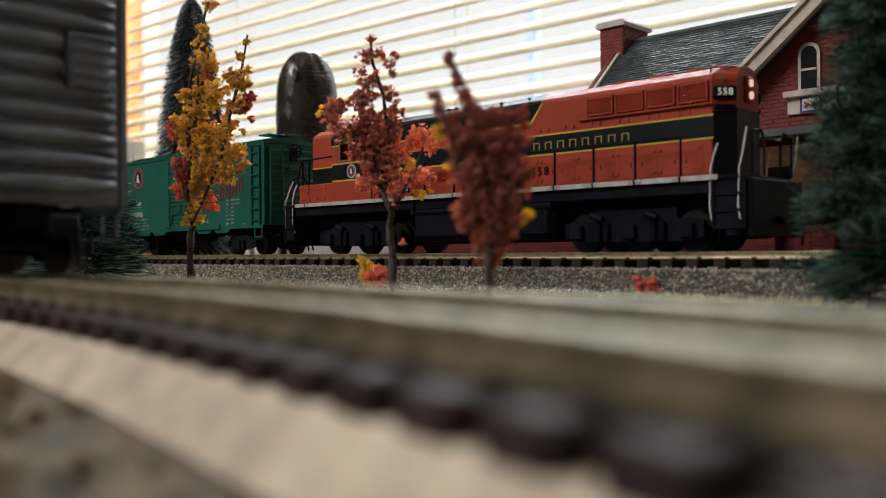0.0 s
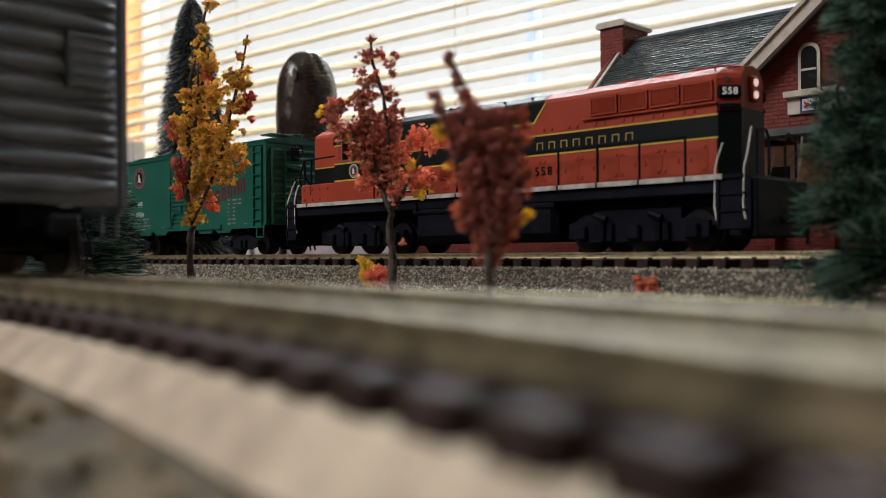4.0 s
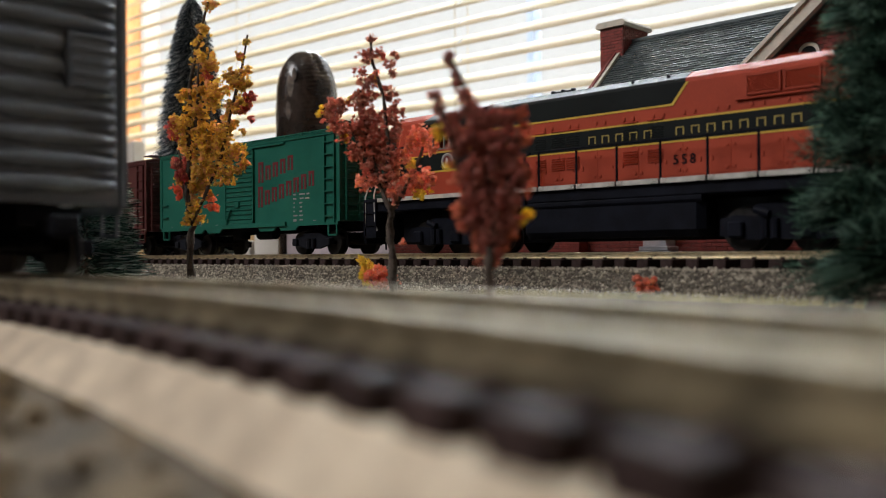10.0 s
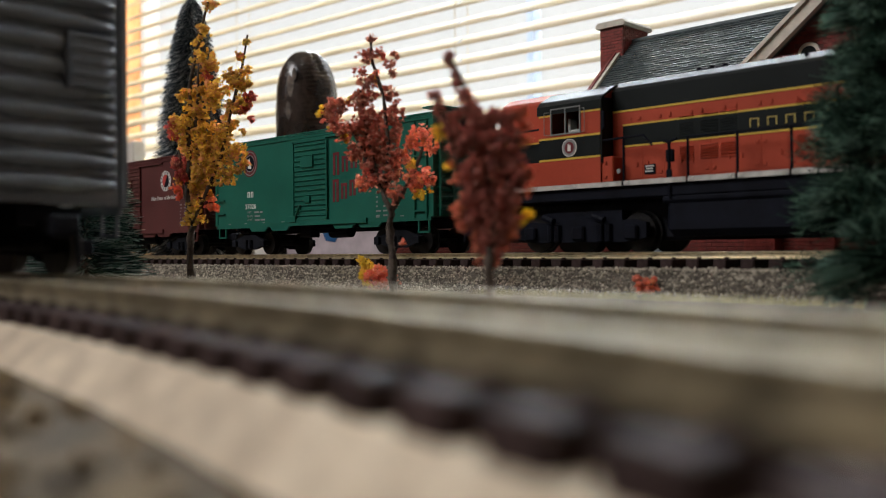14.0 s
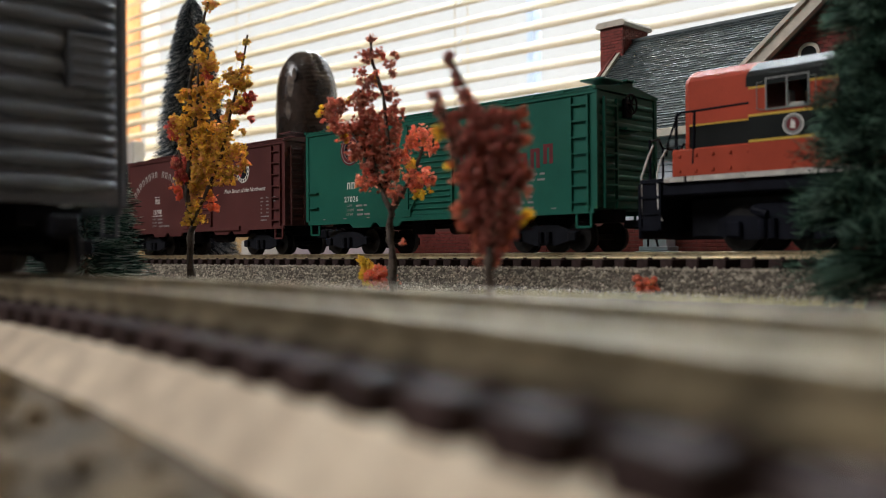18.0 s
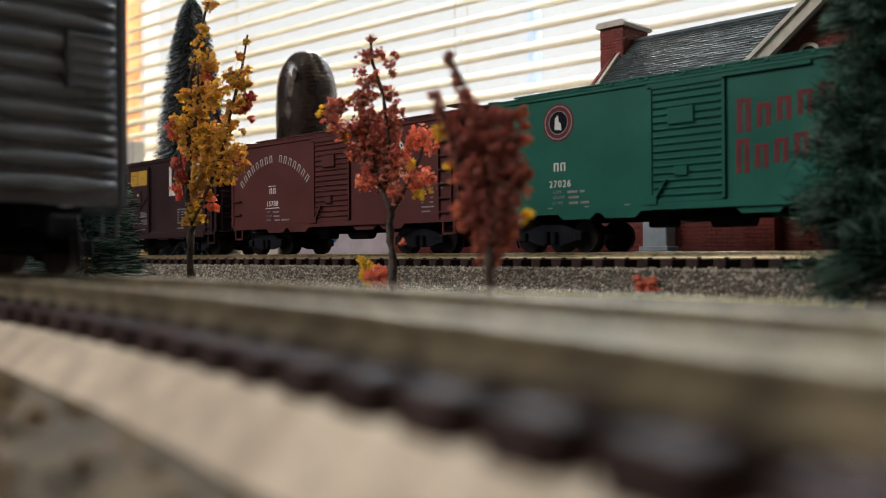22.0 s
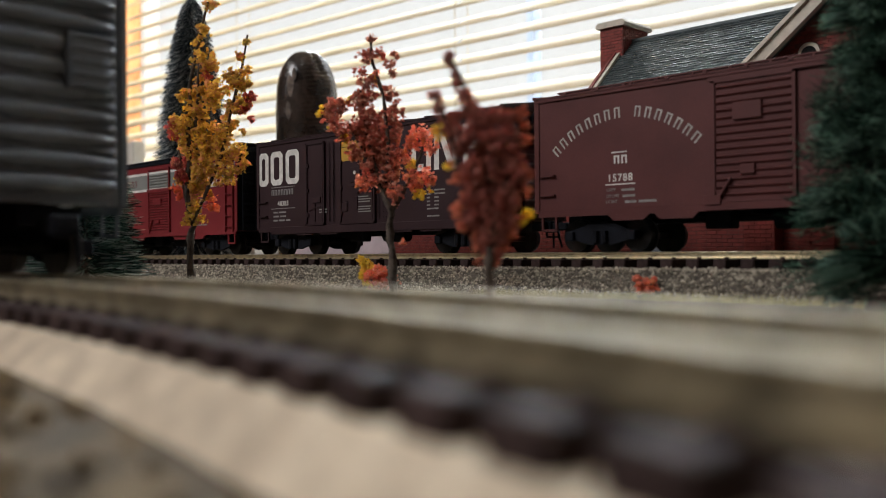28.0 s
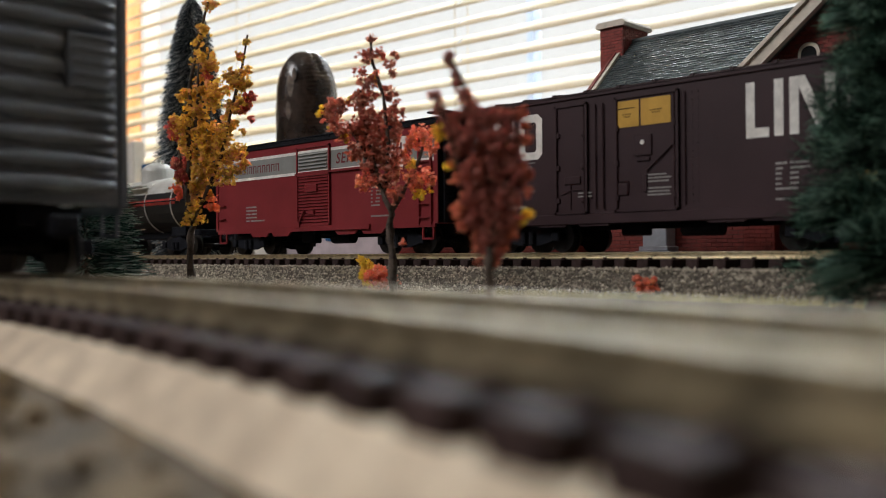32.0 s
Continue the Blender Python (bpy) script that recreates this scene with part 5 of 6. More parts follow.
    for e in (-1, 1):
        part("pilot", boxes([sorted_box(e * 98.6, e * 100.2, -15.6, 15.6, 3.6, 19.4) if e > 0 else (-107.6, -106.4, -15.6, 15.6, 3.6, 19.4)], 0.4), M_FRAME, loco)
        xe = 98.5 if e > 0 else -105.6
        lines = [[(xe, -12, 20.4), (xe, -12, 32), (xe, -7, 32.6), (xe, -5, 30.4), (xe, 5, 30.4), (xe, 7, 32.6), (xe, 12, 32), (xe, 12, 20.4)],
                 [(xe, -5, 30.4), (xe, -5, 20.4)], [(xe, 5, 30.4), (xe, 5, 20.4)]]
        part("end_rail", rods(lines, 0.36), M_FRAME, loco)
        coupler(loco, 99.5 if e > 0 else -107.0, e)
    # roof details
    for x in (54, 66, 78):
        bm = bmesh.new()
        rod(bm, (x, 0, top + 1.8), (x, 0, top + 2.95), 5.2, 24)
        part("radiator_fan", bm, M_ORANGE, loco)
    for q in (-1, 1):
        part("roof_rail", rods([[(85.2, q * 9.2, top), (85.4, q * 9.1, top + 2.0), (90.2, q * 4.6, top + 2.0), (90.6, q * 4.3, top)]], 0.26), M_ORANGE, loco)
    for x in (-22, -6, 2):
        bm = bmesh.new()
        rod(bm, (x, -4, top + 1.6), (x, -4, top + 2.6), 0.9, 10)
        part("exhaust", bm, M_FRAME, loco)
    bm = bmesh.new()
    rod(bm, (-24, -5.5, top + 2.3), (-16, -5.5, top + 2.3), 0.5, 8)
    for x in (-24, -20, -16):
        rod(bm, (x, -5.5, top + 1.2), (x, -5.5, top + 3.0), 0.8, 8)
    part("air_horn", bm, M_FRAME, loco)
    for x in (8, 20):
        bm = bmesh.new()
        rod(bm, (x, -8.4, top), (x, -8.4, top + 1.6), 0.5, 8)
        part("lifting_eye", bm, M_FRAME, loco)
    # marker details on the short hood
    bm = bmesh.new()
    for z in (40, 42, 44, 46):
        rod(bm, (-96.8, -4, z), (-96.2, 4, z), 0.4, 6)
    part("grab_irons", bm, M_ORANGE, short_hood)
    # three-axle trucks
    for x in (-60.0, 62.0):
        bm = bmesh.new()
        for s in (-1, 1):
            y0, y1 = sorted((s * 12.0, s * 14.0))
            prism(bm, [(x - 23.5, 4.2), (x - 18, 3.0), (x + 18, 3.0), (x + 23.5, 4.2), (x + 23.5, 8.6), (x + 19, 9.6), (x + 8, 8.8), (x, 10.6), (x - 8, 8.8), (x - 19, 9.6), (x - 23.5, 8.6)], "y", y0, y1)
            for d in (-18.7, 0, 18.7):
                box(bm, x + d - 2.2, x + d + 2.2, *sorted((s * 13.8, s * 15.4)), 3.6, 8.0, 0.5)
            for d in (-9.4, 9.4):
                rod(bm, (x + d, s * 14.6, 9.6), (x + d - 4, s * 14.6, 11.0), 1.1, 8)
                for q in (-1.4, 1.4):
                    rod(bm, (x + d + q, s * 14.4, 3.4), (x + d + q, s * 14.4, 8.4), 1.2, 8)
        box(bm, x - 14, x + 14, -12, 12, 6.5, 12.5)
        part("truck_frame", bm, M_FRAME, loco)
        for d in (-18.7, 0, 18.7):
            wheelset(loco, x + d, 5.8)
    return loco


# ---- foliage ----
RIGHT = Vector((math.cos(radians(YAW)), math.sin(radians(YAW)), 0))
AHEAD = Vector((-math.sin(radians(YAW)), math.cos(radians(YAW)), 0))


def lump_shapes(rng, kinds=14):
    """Spongy lumps and small crumbs, as lists of corners, with the faces that they share."""
    def ball(level):
        base = bmesh.new()
        bmesh.ops.create_icosphere(base, subdivisions=level, radius=1.0)
        out = [v.co.copy() for v in base.verts], [[v.index for v in f.verts] for f in base.faces]
        base.free()
        return out
    (lv, lf), (cv, cf) = ball(2), ball(1)
    lumps = []
    for _ in range(kinds):
        o = Vector([rng.uniform(0, 50) for _ in range(3)])
        lumps.append([v * max(0.2, 1.0 + 0.75 * noise.noise(v * 1.3 + o) + 0.42 * noise.noise(v * 3.4 + o) + 0.2 * noise.noise(v * 8.0 + o)) for v in lv])
    return lumps, lf, cv, cf


def crumbs(clumps, seed, size, fill, fringe, flat=0.85, gaps=0.3):
    """Foam leaves in loose clumps (x, z, radius), in millimetres: small torn flakes with gaps between them, and crumbs on their outside."""
    rng = random.Random(seed)
    lumps, lf, cv, cf = lump_shapes(rng)
    verts, faces = [], []
    fine_v, fine_f = [], []
    drift = Vector((seed * 1.7, seed * 0.3, seed * 0.9))
    for x, z, r in clumps:
        for _ in range(max(4, int(fill * (r / size) ** 2))):
            s = size * rng.choice((0.45, 0.6, 0.8, 1.1)) * rng.uniform(0.8, 1.2)
            d = Vector((rng.gauss(0, 1), rng.gauss(0, 1), rng.gauss(0, 1))).normalized() * r * (rng.random() ** 0.45) * rng.choice((0.9, 1.0, 1.0, 1.18))
            c = Vector((x + d.x, d.y * flat, z + d.z))
            if noise.noise(c * 0.55 + drift) + 0.5 * noise.noise(c * 1.4 + drift) < -gaps - 0.12 * (1 - d.length / r):
                continue
            turn = Matrix.Rotation(rng.uniform(0, 6.28), 3, "X") @ Matrix.Rotation(rng.uniform(0, 6.28), 3, "Z")
            k = len(verts)
            wide = Vector((rng.uniform(0.8, 1.6), rng.uniform(0.5, 1.1), rng.uniform(0.35, 0.8))) * s
            verts += [c + turn @ Vector((v.x * wide.x, v.y * wide.y, v.z * wide.z)) for v in rng.choice(lumps)]
            faces += [[i + k for i in f] for f in lf]
            # crumbs cling to the flake
            for _ in range(fringe if rng.random() < 0.6 else 1):
                n = Vector((rng.gauss(0, 1), rng.gauss(0, 1), rng.gauss(0, 1))).normalized()
                k, q = len(fine_v), s * rng.uniform(0.16, 0.42)
                fine_v += [c + n * s * rng.uniform(0.7, 1.5) + v * q * rng.uniform(0.6, 1.4) for v in cv]
                fine_f += [[i + k for i in f] for f in cf]
    return verts, faces, fine_v, fine_f


def leaf_part(name, clumps, seed, size, fill, material_, tree, fine=None, fringe=4):
    verts, faces, fine_v, fine_f = crumbs(clumps, seed, size, fill, fringe)
    for nm, v, f, m in ((name, verts, faces, material_), (name + "_fringe", fine_v, fine_f, fine or material_)):
        if not v:
            continue
        data = bpy.data.meshes.new(nm)
        data.from_pydata([c * MM for c in v], [], f)
        data.materials.append(m)
        ob = new(nm, data)
        ob.parent = tree
        tagged(ob, kind="stuff")


def limb(bm, pts, r0, r1, seed):
    rng = random.Random(seed)
    fine = []
    for a, b in zip(pts, pts[1:]):
        a, b = Vector(a), Vector(b)
        for k in range(3):
            fine.append(a.lerp(b, k / 3) + Vector([rng.uniform(-0.35, 0.35) * r0 for _ in range(3)]))
    fine.append(Vector(pts[-1]))
    n, rows = len(fine) - 1, []
    for i, p in enumerate(fine):
        along = (fine[min(i + 1, n)] - fine[max(i - 1, 0)]).normalized()
        u = along.cross(Vector((0, 1, 0.01))).normalized()
        v = along.cross(u)
        r = (r0 + (r1 - r0) * i / n) * rng.uniform(0.85, 1.2)
        rows.append([bm.verts.new(p + (u * math.cos(q * math.pi / 4) + v * math.sin(q * math.pi / 4)) * r * rng.uniform(0.85, 1.15)) for q in range(8)])
    for ra, rb in zip(rows, rows[1:]):
        for q in range(8):
            bm.faces.new((ra[q], ra[(q + 1) % 8], rb[(q + 1) % 8], rb[q]))
    bm.faces.new(rows[-1])
    bmesh.ops.recalc_face_normals(bm, faces=bm.faces)


def autumn_tree(label, px, depth, sets, limbs, trunk_r, seed, size, fill, grow=1.22):
    """A small foam tree; each set is (name, clumps, leaves, fringe leaves), with (x, z, radius) in millimetres from the foot, x to the camera's right."""
    side = (px - 784) / 1604.5
    foot = Vector(EYE) + (AHEAD + RIGHT * side) * depth
    tree = thing("autumn_tree", label, "tree", "autumn trees between the tracks", Matrix.Translation((foot.x, foot.y, 0)) @ Matrix.Rotation(radians(YAW), 4, "Z"))
    bm = bmesh.new()
    rng = random.Random(seed)
    for i, ln in enumerate(limbs):
        pts = [(x, rng.uniform(-1, 1) * (0 if k == 0 else 1.5), z) for k, (x, z) in enumerate(ln)]
        limb(bm, pts, trunk_r if i == 0 else trunk_r * 0.5, trunk_r * 0.28, seed + i)
    part("trunk", bm, M_BARK, tree, smooth=True)
    for i, (name, clumps, m, fine) in enumerate(sets):
        leaf_part(name, [(a, b, r * grow) for a, b, r in clumps], seed + 50 * i, size, fill, m, tree, fine)
    return tree


def bottlebrush(name, label, foot, height, radius, count, m, seed, lift=6.0, droop=0.35, tip=0.06, needle=0.16, shape=1.0, tufts=0):
    """A wire-core brush tree; with tufts the bristles gather in bunches."""
    tree = thing(name, label, "tree", "bottlebrush pine trees", Matrix.Translation((foot.x, foot.y, 0)))
    rng = random.Random(seed)
    part("trunk", rod(bmesh.new(), (0, 0, -0.5), (0, 0, height), 1.3, 8, 0.5), M_WIRE, tree)
    part("base", rod(bmesh.new(), (0, 0, -0.5), (0, 0, 2.2), radius * 0.32, 18, radius * 0.28), M_BARK, tree)
    bunch = [(rng.random() ** 0.75, rng.uniform(0, 2 * math.pi), rng.uniform(0.6, 1.14)) for _ in range(tufts)]
    verts, faces = [], []
    for i in range(count):
        if tufts:
            u, a, k = bunch[i % tufts]
            u = min(0.995, max(0.0, u + rng.gauss(0, 0.02)))
            a += rng.gauss(0, 0.14)
            k *= rng.uniform(0.68, 1.05)
        else:
            u, a, k = rng.random() ** 0.75, rng.uniform(0, 2 * math.pi), rng.uniform(0.7, 1.08)
        z = lift + (height - lift) * u
        r = radius * ((1 - u) ** shape * (1 - tip) + tip) * k * (1 + 0.16 * noise.noise((7 * math.cos(a) / 3, 7 * math.sin(a) / 3, z * 0.12 + seed)))
        d = Vector((math.cos(a), math.sin(a), 0))
        p0 = Vector((0, 0, z)) + d * 0.25 * r
        p1 = Vector((0, 0, z - droop * r + rng.uniform(-0.12, 0.12) * r)) + d * r
        if tufts and i % 3:
            # a needle of a small round bunch at the end of a twig
            way = (d * 0.6 + Vector((rng.gauss(0, 0.6), rng.gauss(0, 0.6), rng.gauss(0, 0.6)))).normalized()
            p0 = Vector((0, 0, z - droop * r)) + d * 0.84 * r
            p1 = p0 + way * rng.uniform(1.8, 4.4)
        t = Vector((-d.y, d.x, 0)) * needle
        up = Vector((0, 0, needle))
        q = len(verts)
        verts += [p0 - t, p0 + t, p0 + up * 1.6, p1 - t * 0.5, p1 + t * 0.5, p1 + up * 0.8]
        faces += [(q, q + 1, q + 4, q + 3), (q + 1, q + 2, q + 5, q + 4), (q + 2, q, q + 3, q + 5), (q + 3, q + 4, q + 5)]
    data = bpy.data.meshes.new("bristles")
    data.from_pydata([v * MM for v in verts], [], faces)
    data.materials.append(m)
    ob = new("bristles", data)
    ob.parent = tree
    if tufts:
        # pale ends on some bunches stand in for light caught by the outer tufts
        verts, faces = [], []
        for i in range(count // 5):
            u, a, k = bunch[(i * 3) % tufts]
            u = min(0.995, max(0.0, u + rng.gauss(0, 0.009)))
            a += rng.gauss(0, 0.07)
            z = lift + (height - lift) * u
            r = radius * ((1 - u) ** shape * (1 - tip) + tip) * k * rng.uniform(0.9, 1.1)
            d = Vector((math.cos(a), math.sin(a), 0))
            p0, p1 = Vector((0, 0, z - droop * r * 0.8)) + d * 0.8 * r, Vector((rng.gauss(0, 0.3), rng.gauss(0, 0.3), z - droop * r + rng.gauss(0, 0.4))) + d * r
            t, up, q = Vector((-d.y, d.x, 0)) * needle, Vector((0, 0, needle)), len(verts)
            verts += [p0 - t, p0 + t, p0 + up * 1.6, p1]
            faces += [(q, q + 1, q + 3), (q + 1, q + 2, q + 3), (q + 2, q, q + 3)]
        data = bpy.data.meshes.new("pale_bristles")
        data.from_pydata([v * MM for v in verts], [], faces)
        data.materials.append(M_BRUSH_PALE)
        ob = new("pale_bristles", data)
        ob.parent = tree
    return tree


def at_view(px, depth):
    return Vector(EYE) + (AHEAD + RIGHT * ((px - 784) / 1604.5)) * depth


def from_view(rows, px, depth, base_y):
    """Clumps sketched on the tree's own face: columns and rows of a 1604.5-unit-deep view to millimetres."""
    k = depth / 1604.5 / MM
    return [((r[0] - px) * k, (base_y - r[1]) * k, *[v * k for v in r[2:]]) for r in rows]


def trees():
    d = 0.30
    by = 447 + 0.01226 * 1604.5 / d
    px = 339
    def cl(*rows):
        return from_view(rows, px, d, by)
    brown = cl((356, 160, 16), (386, 158, 20), (347, 187, 16), (377, 178, 17), (423, 142, 16), (410, 132, 12), (423, 180, 17), (412, 190, 12), (403, 217, 15), (360, 232, 16), (390, 235, 19), (357, 243, 17),
               (388, 256, 22), (357, 274, 21), (388, 284, 20), (352, 305, 18), (372, 310, 16), (350, 330, 15), (364, 338, 11), (335, 262, 14), (341, 212, 11))
    yellow = cl((373, 7, 10), (384, 3, 5), (362, 53, 12), (353, 72, 10), (363, 103, 19), (376, 112, 14), (344, 103, 6), (353, 134, 8), (327, 167, 10), (333, 158, 6), (437, 140, 11), (437, 123, 9), (425, 97, 7),
                (437, 72, 6), (320, 213, 17), (325, 236, 15), (357, 203, 12), (432, 232, 6), (420, 263, 16), (433, 290, 11), (403, 313, 13), (415, 300, 10), (315, 318, 6), (343, 360, 13), (356, 386, 10), (333, 388, 8), (340, 375, 9), (445, 145, 5))
    crimson = cl((370, 131, 7), (443, 167, 10), (433, 188, 10), (447, 213, 6), (304, 217, 7), (307, 236, 9), (320, 284, 13), (322, 300, 12), (324, 312, 11), (440, 180, 8))
    coral = cl((313, 333, 9), (306, 205, 5), (375, 360, 10), (378, 347, 7), (384, 366, 5), (434, 287, 6), (429, 93, 4), (318, 345, 6))
    lm = [from_view(ln, px, d, by) for ln in ([(339, by), (336, 430), (341, 395), (332, 340), (334, 280), (336, 200), (340, 130), (356, 70), (371, 0)],
                                              [(341, 395), (362, 350), (392, 280), (412, 200), (428, 120), (440, 58)], [(338, 392), (330, 360), (322, 320), (316, 260)], [(345, 230), (354, 160), (356, 110)])]
    # gold fringe crumbs put the lit edges of the crown into colour
    autumn_tree("yellow and red foam autumn tree on a thin twisted trunk", px, d, [("crown", brown, M_LEAF_YELLOW, M_LEAF_GOLD), ("yellow_leaves", yellow, M_LEAF_YELLOW, M_LEAF_GOLD), ("red_leaves", crimson, M_LEAF_CRIMSON, M_LEAF_CORAL),
                ("coral_leaves", coral, M_LEAF_CORAL, M_LEAF_CORAL)], lm, 1.25, 11, 0.72, 3.0)
    d = 0.26
    by = 447 + 0.01226 * 1604.5 / d
    px = 695
    core = cl((645, 100, 10), (660, 95, 7), (676, 94, 8), (640, 128, 10), (650, 146, 12), (666, 142, 8), (693, 113, 7), (700, 98, 7), (699, 131, 7), (688, 160, 11), (697, 177, 9), (646, 168, 12), (635, 178, 12), (659, 168, 8),
              (593, 190, 14), (580, 200, 11), (608, 182, 10), (596, 220, 12), (612, 236, 14), (630, 222, 14), (650, 198, 16), (672, 208, 13), (692, 200, 13), (704, 216, 9), (713, 200, 6), (648, 230, 17), (680, 235, 17), (700, 236, 10),
              (650, 258, 17), (685, 262, 18), (630, 268, 13), (665, 285, 18), (695, 288, 15), (650, 298, 11), (690, 312, 16), (672, 322, 12), (706, 340, 11), (700, 352, 8), (658, 65, 5), (663, 68, 4))
    peach = cl((655, 265, 8), (640, 250, 6), (664, 320, 9), (690, 340, 7), (627, 278, 7), (600, 178, 6), (702, 232, 6), (668, 128, 5), (680, 96, 5), (657, 300, 7))
    coral = cl((747, 240, 18), (762, 258, 12), (728, 256, 9), (718, 272, 8), (722, 285, 8), (727, 312, 12), (752, 312, 14), (764, 322, 8), (740, 330, 10), (648, 326, 11), (640, 318, 7), (705, 248, 5), (711, 428, 6))
    gold = cl((566, 200, 7), (570, 190, 4), (610, 240, 7), (664, 140, 7), (742, 342, 8), (730, 292, 7), (758, 336, 5), (622, 176, 5), (683, 290, 5), (582, 222, 5))
    lm = [from_view(ln, px, d, by) for ln in ([(697, by), (694, 440), (690, 400), (692, 370), (668, 320), (645, 265), (618, 215)], [(692, 375), (712, 345), (735, 300), (750, 260)],
                                              [(682, 345), (690, 250), (680, 170), (662, 110), (658, 62)], [(672, 320), (650, 240), (640, 160)])]
    autumn_tree("rust red foam autumn tree with orange sprays", px, d, [("crown", core, M_LEAF_RUST, M_LEAF_EMBER), ("peach_leaves", peach, M_LEAF_PEACH, M_LEAF_PEACH), ("orange_sprays", coral, M_LEAF_PEACH, M_LEAF_EMBER),
                ("yellow_leaves", gold, M_LEAF_GOLD, M_LEAF_GOLD)], lm, 1.25, 23, 0.6, 3.0, 1.36)
    d = 0.155
    by = 447 + 0.01226 * 1604.5 / d
    px = 866
    core = cl((797, 100, 9), (801, 118, 6), (807, 132, 6), (813, 147, 8), (825, 168, 11), (770, 170, 9), (778, 193, 9), (788, 210, 10), (810, 205, 10), (833, 192, 13), (847, 180, 4), (850, 213, 18), (877, 210, 16), (900, 210, 15),
              (800, 233, 15), (812, 262, 16), (838, 250, 24), (880, 255, 30), (912, 245, 16), (905, 295, 24), (855, 305, 32), (826, 310, 18), (895, 345, 26), (845, 355, 26), (922, 320, 10),
              (870, 395, 26), (905, 390, 16), (838, 395, 14), (856, 425, 17), (886, 428, 16), (868, 450, 14))
    peach = cl((923, 203, 10), (930, 225, 8), (928, 250, 9), (780, 176, 5), (810, 320, 9), (937, 310, 8), (933, 340, 8), (813, 370, 13), (818, 398, 9), (917, 397, 9), (903, 417, 10), (843, 440, 9), (850, 463, 8), (893, 440, 9),
               (872, 464, 10), (800, 290, 6), (842, 415, 8), (905, 205, 8), (795, 215, 6), (820, 345, 6))
    gold = cl((780, 237, 9), (797, 293, 7), (935, 380, 9), (903, 255, 6), (922, 300, 6), (772, 228, 5), (925, 395, 5))
    lm = [from_view(ln, px, d, by) for ln in ([(866, by), (866, 480), (872, 400), (862, 300), (845, 220), (820, 150), (797, 96)], [(868, 400), (900, 320), (918, 230)], [(866, 420), (820, 330), (800, 240), (772, 165)])]
    # rust fringe and peach rim clumps paint the glow of backlit edges
    autumn_tree("dense dark red foam autumn tree", px, d, [("crown", core, M_LEAF_RED, M_LEAF_RUST), ("peach_leaves", peach, M_LEAF_EMBER, M_LEAF_PEACH), ("yellow_leaves", gold, M_LEAF_GOLD, M_LEAF_GOLD)], lm, 0.9, 37, 0.44, 5.6, 1.18)
    # small tufts on the ballast and the ground
    for label, px, d, rows, m in (("yellow foam tuft between the tracks", 650, 0.284, [(637, 456, 7), (645, 462, 8), (652, 470, 11), (657, 479, 11), (644, 472, 8), (648, 490, 12), (652, 503, 11)], M_LEAF_GOLD),
                                  ("coral orange foam tuft between the tracks", 668, 0.280, [(652, 485, 10), (666, 480, 11), (680, 478, 10), (686, 486, 9), (672, 492, 12), (655, 493, 11), (664, 504, 13), (680, 502, 11), (706, 498, 5)], M_LEAF_PEACH),
                                  ("coral orange foam tuft beside the roadbed", 1142, 0.246, [(1128, 500, 9), (1131, 512, 11), (1144, 509, 11), (1154, 500, 7), (1158, 514, 11), (1142, 520, 10), (1168, 519, 6)], M_LEAF_PEACH)):
        by = 447 + 0.01226 * 1604.5 / d
        foot = at_view(px, d)
        tuft = thing("foliage_tuft", label, "shrub", "", Matrix.Translation((foot.x, foot.y, 0)) @ Matrix.Rotation(radians(YAW), 4, "Z"))
        leaf_part("leaves", [(a, max(r_ * 0.4, b), r_) for a, b, r_ in from_view(rows, px, d, by)], px, 0.7, 3.0, m, tuft)
    bottlebrush("pine_tree", "dark green bottlebrush pine tree", at_view(1612, 0.19), 92, 28.6, 40000, M_BRUSH_DARK, 5, lift=3, droop=0.05, shape=0.55, needle=0.11, tufts=210)
    bottlebrush("pine_tree", "dark green bottlebrush pine tree beside the near track", at_view(150, 0.28), 60, 20.5, 7500, M_BRUSH, 6, lift=3, droop=0.0, needle=0.2, shape=0.6)
    bottlebrush("pine_tree", "tall frosted grey-green bottlebrush pine behind the train", at_view(342, 0.58), 176, 30.5, 22000, M_FROST, 7, lift=10, droop=0.4, needle=0.3, shape=0.52)


# ---- the station and the things beyond the far track ----
def courses(bm, x0, x1, y0, z0, y1, z1, rows, lift=0.5):
    """Overlapping shingle courses up a slope from (y0, z0) to (y1, z1)."""
    for i in range(rows):
        a, b = i / rows, (i + 1.15) / rows
        ya, za, yb, zb = y0 + (y1 - y0) * a, z0 + (z1 - z0) * a, y0 + (y1 - y0) * min(b, 1), z0 + (z1 - z0) * min(b, 1)
        prism(bm, [(ya, za), (ya - lift * 0.5, za + lift), (yb, zb + 0.15), (yb, zb - 0.1)], "x", x0, x1)


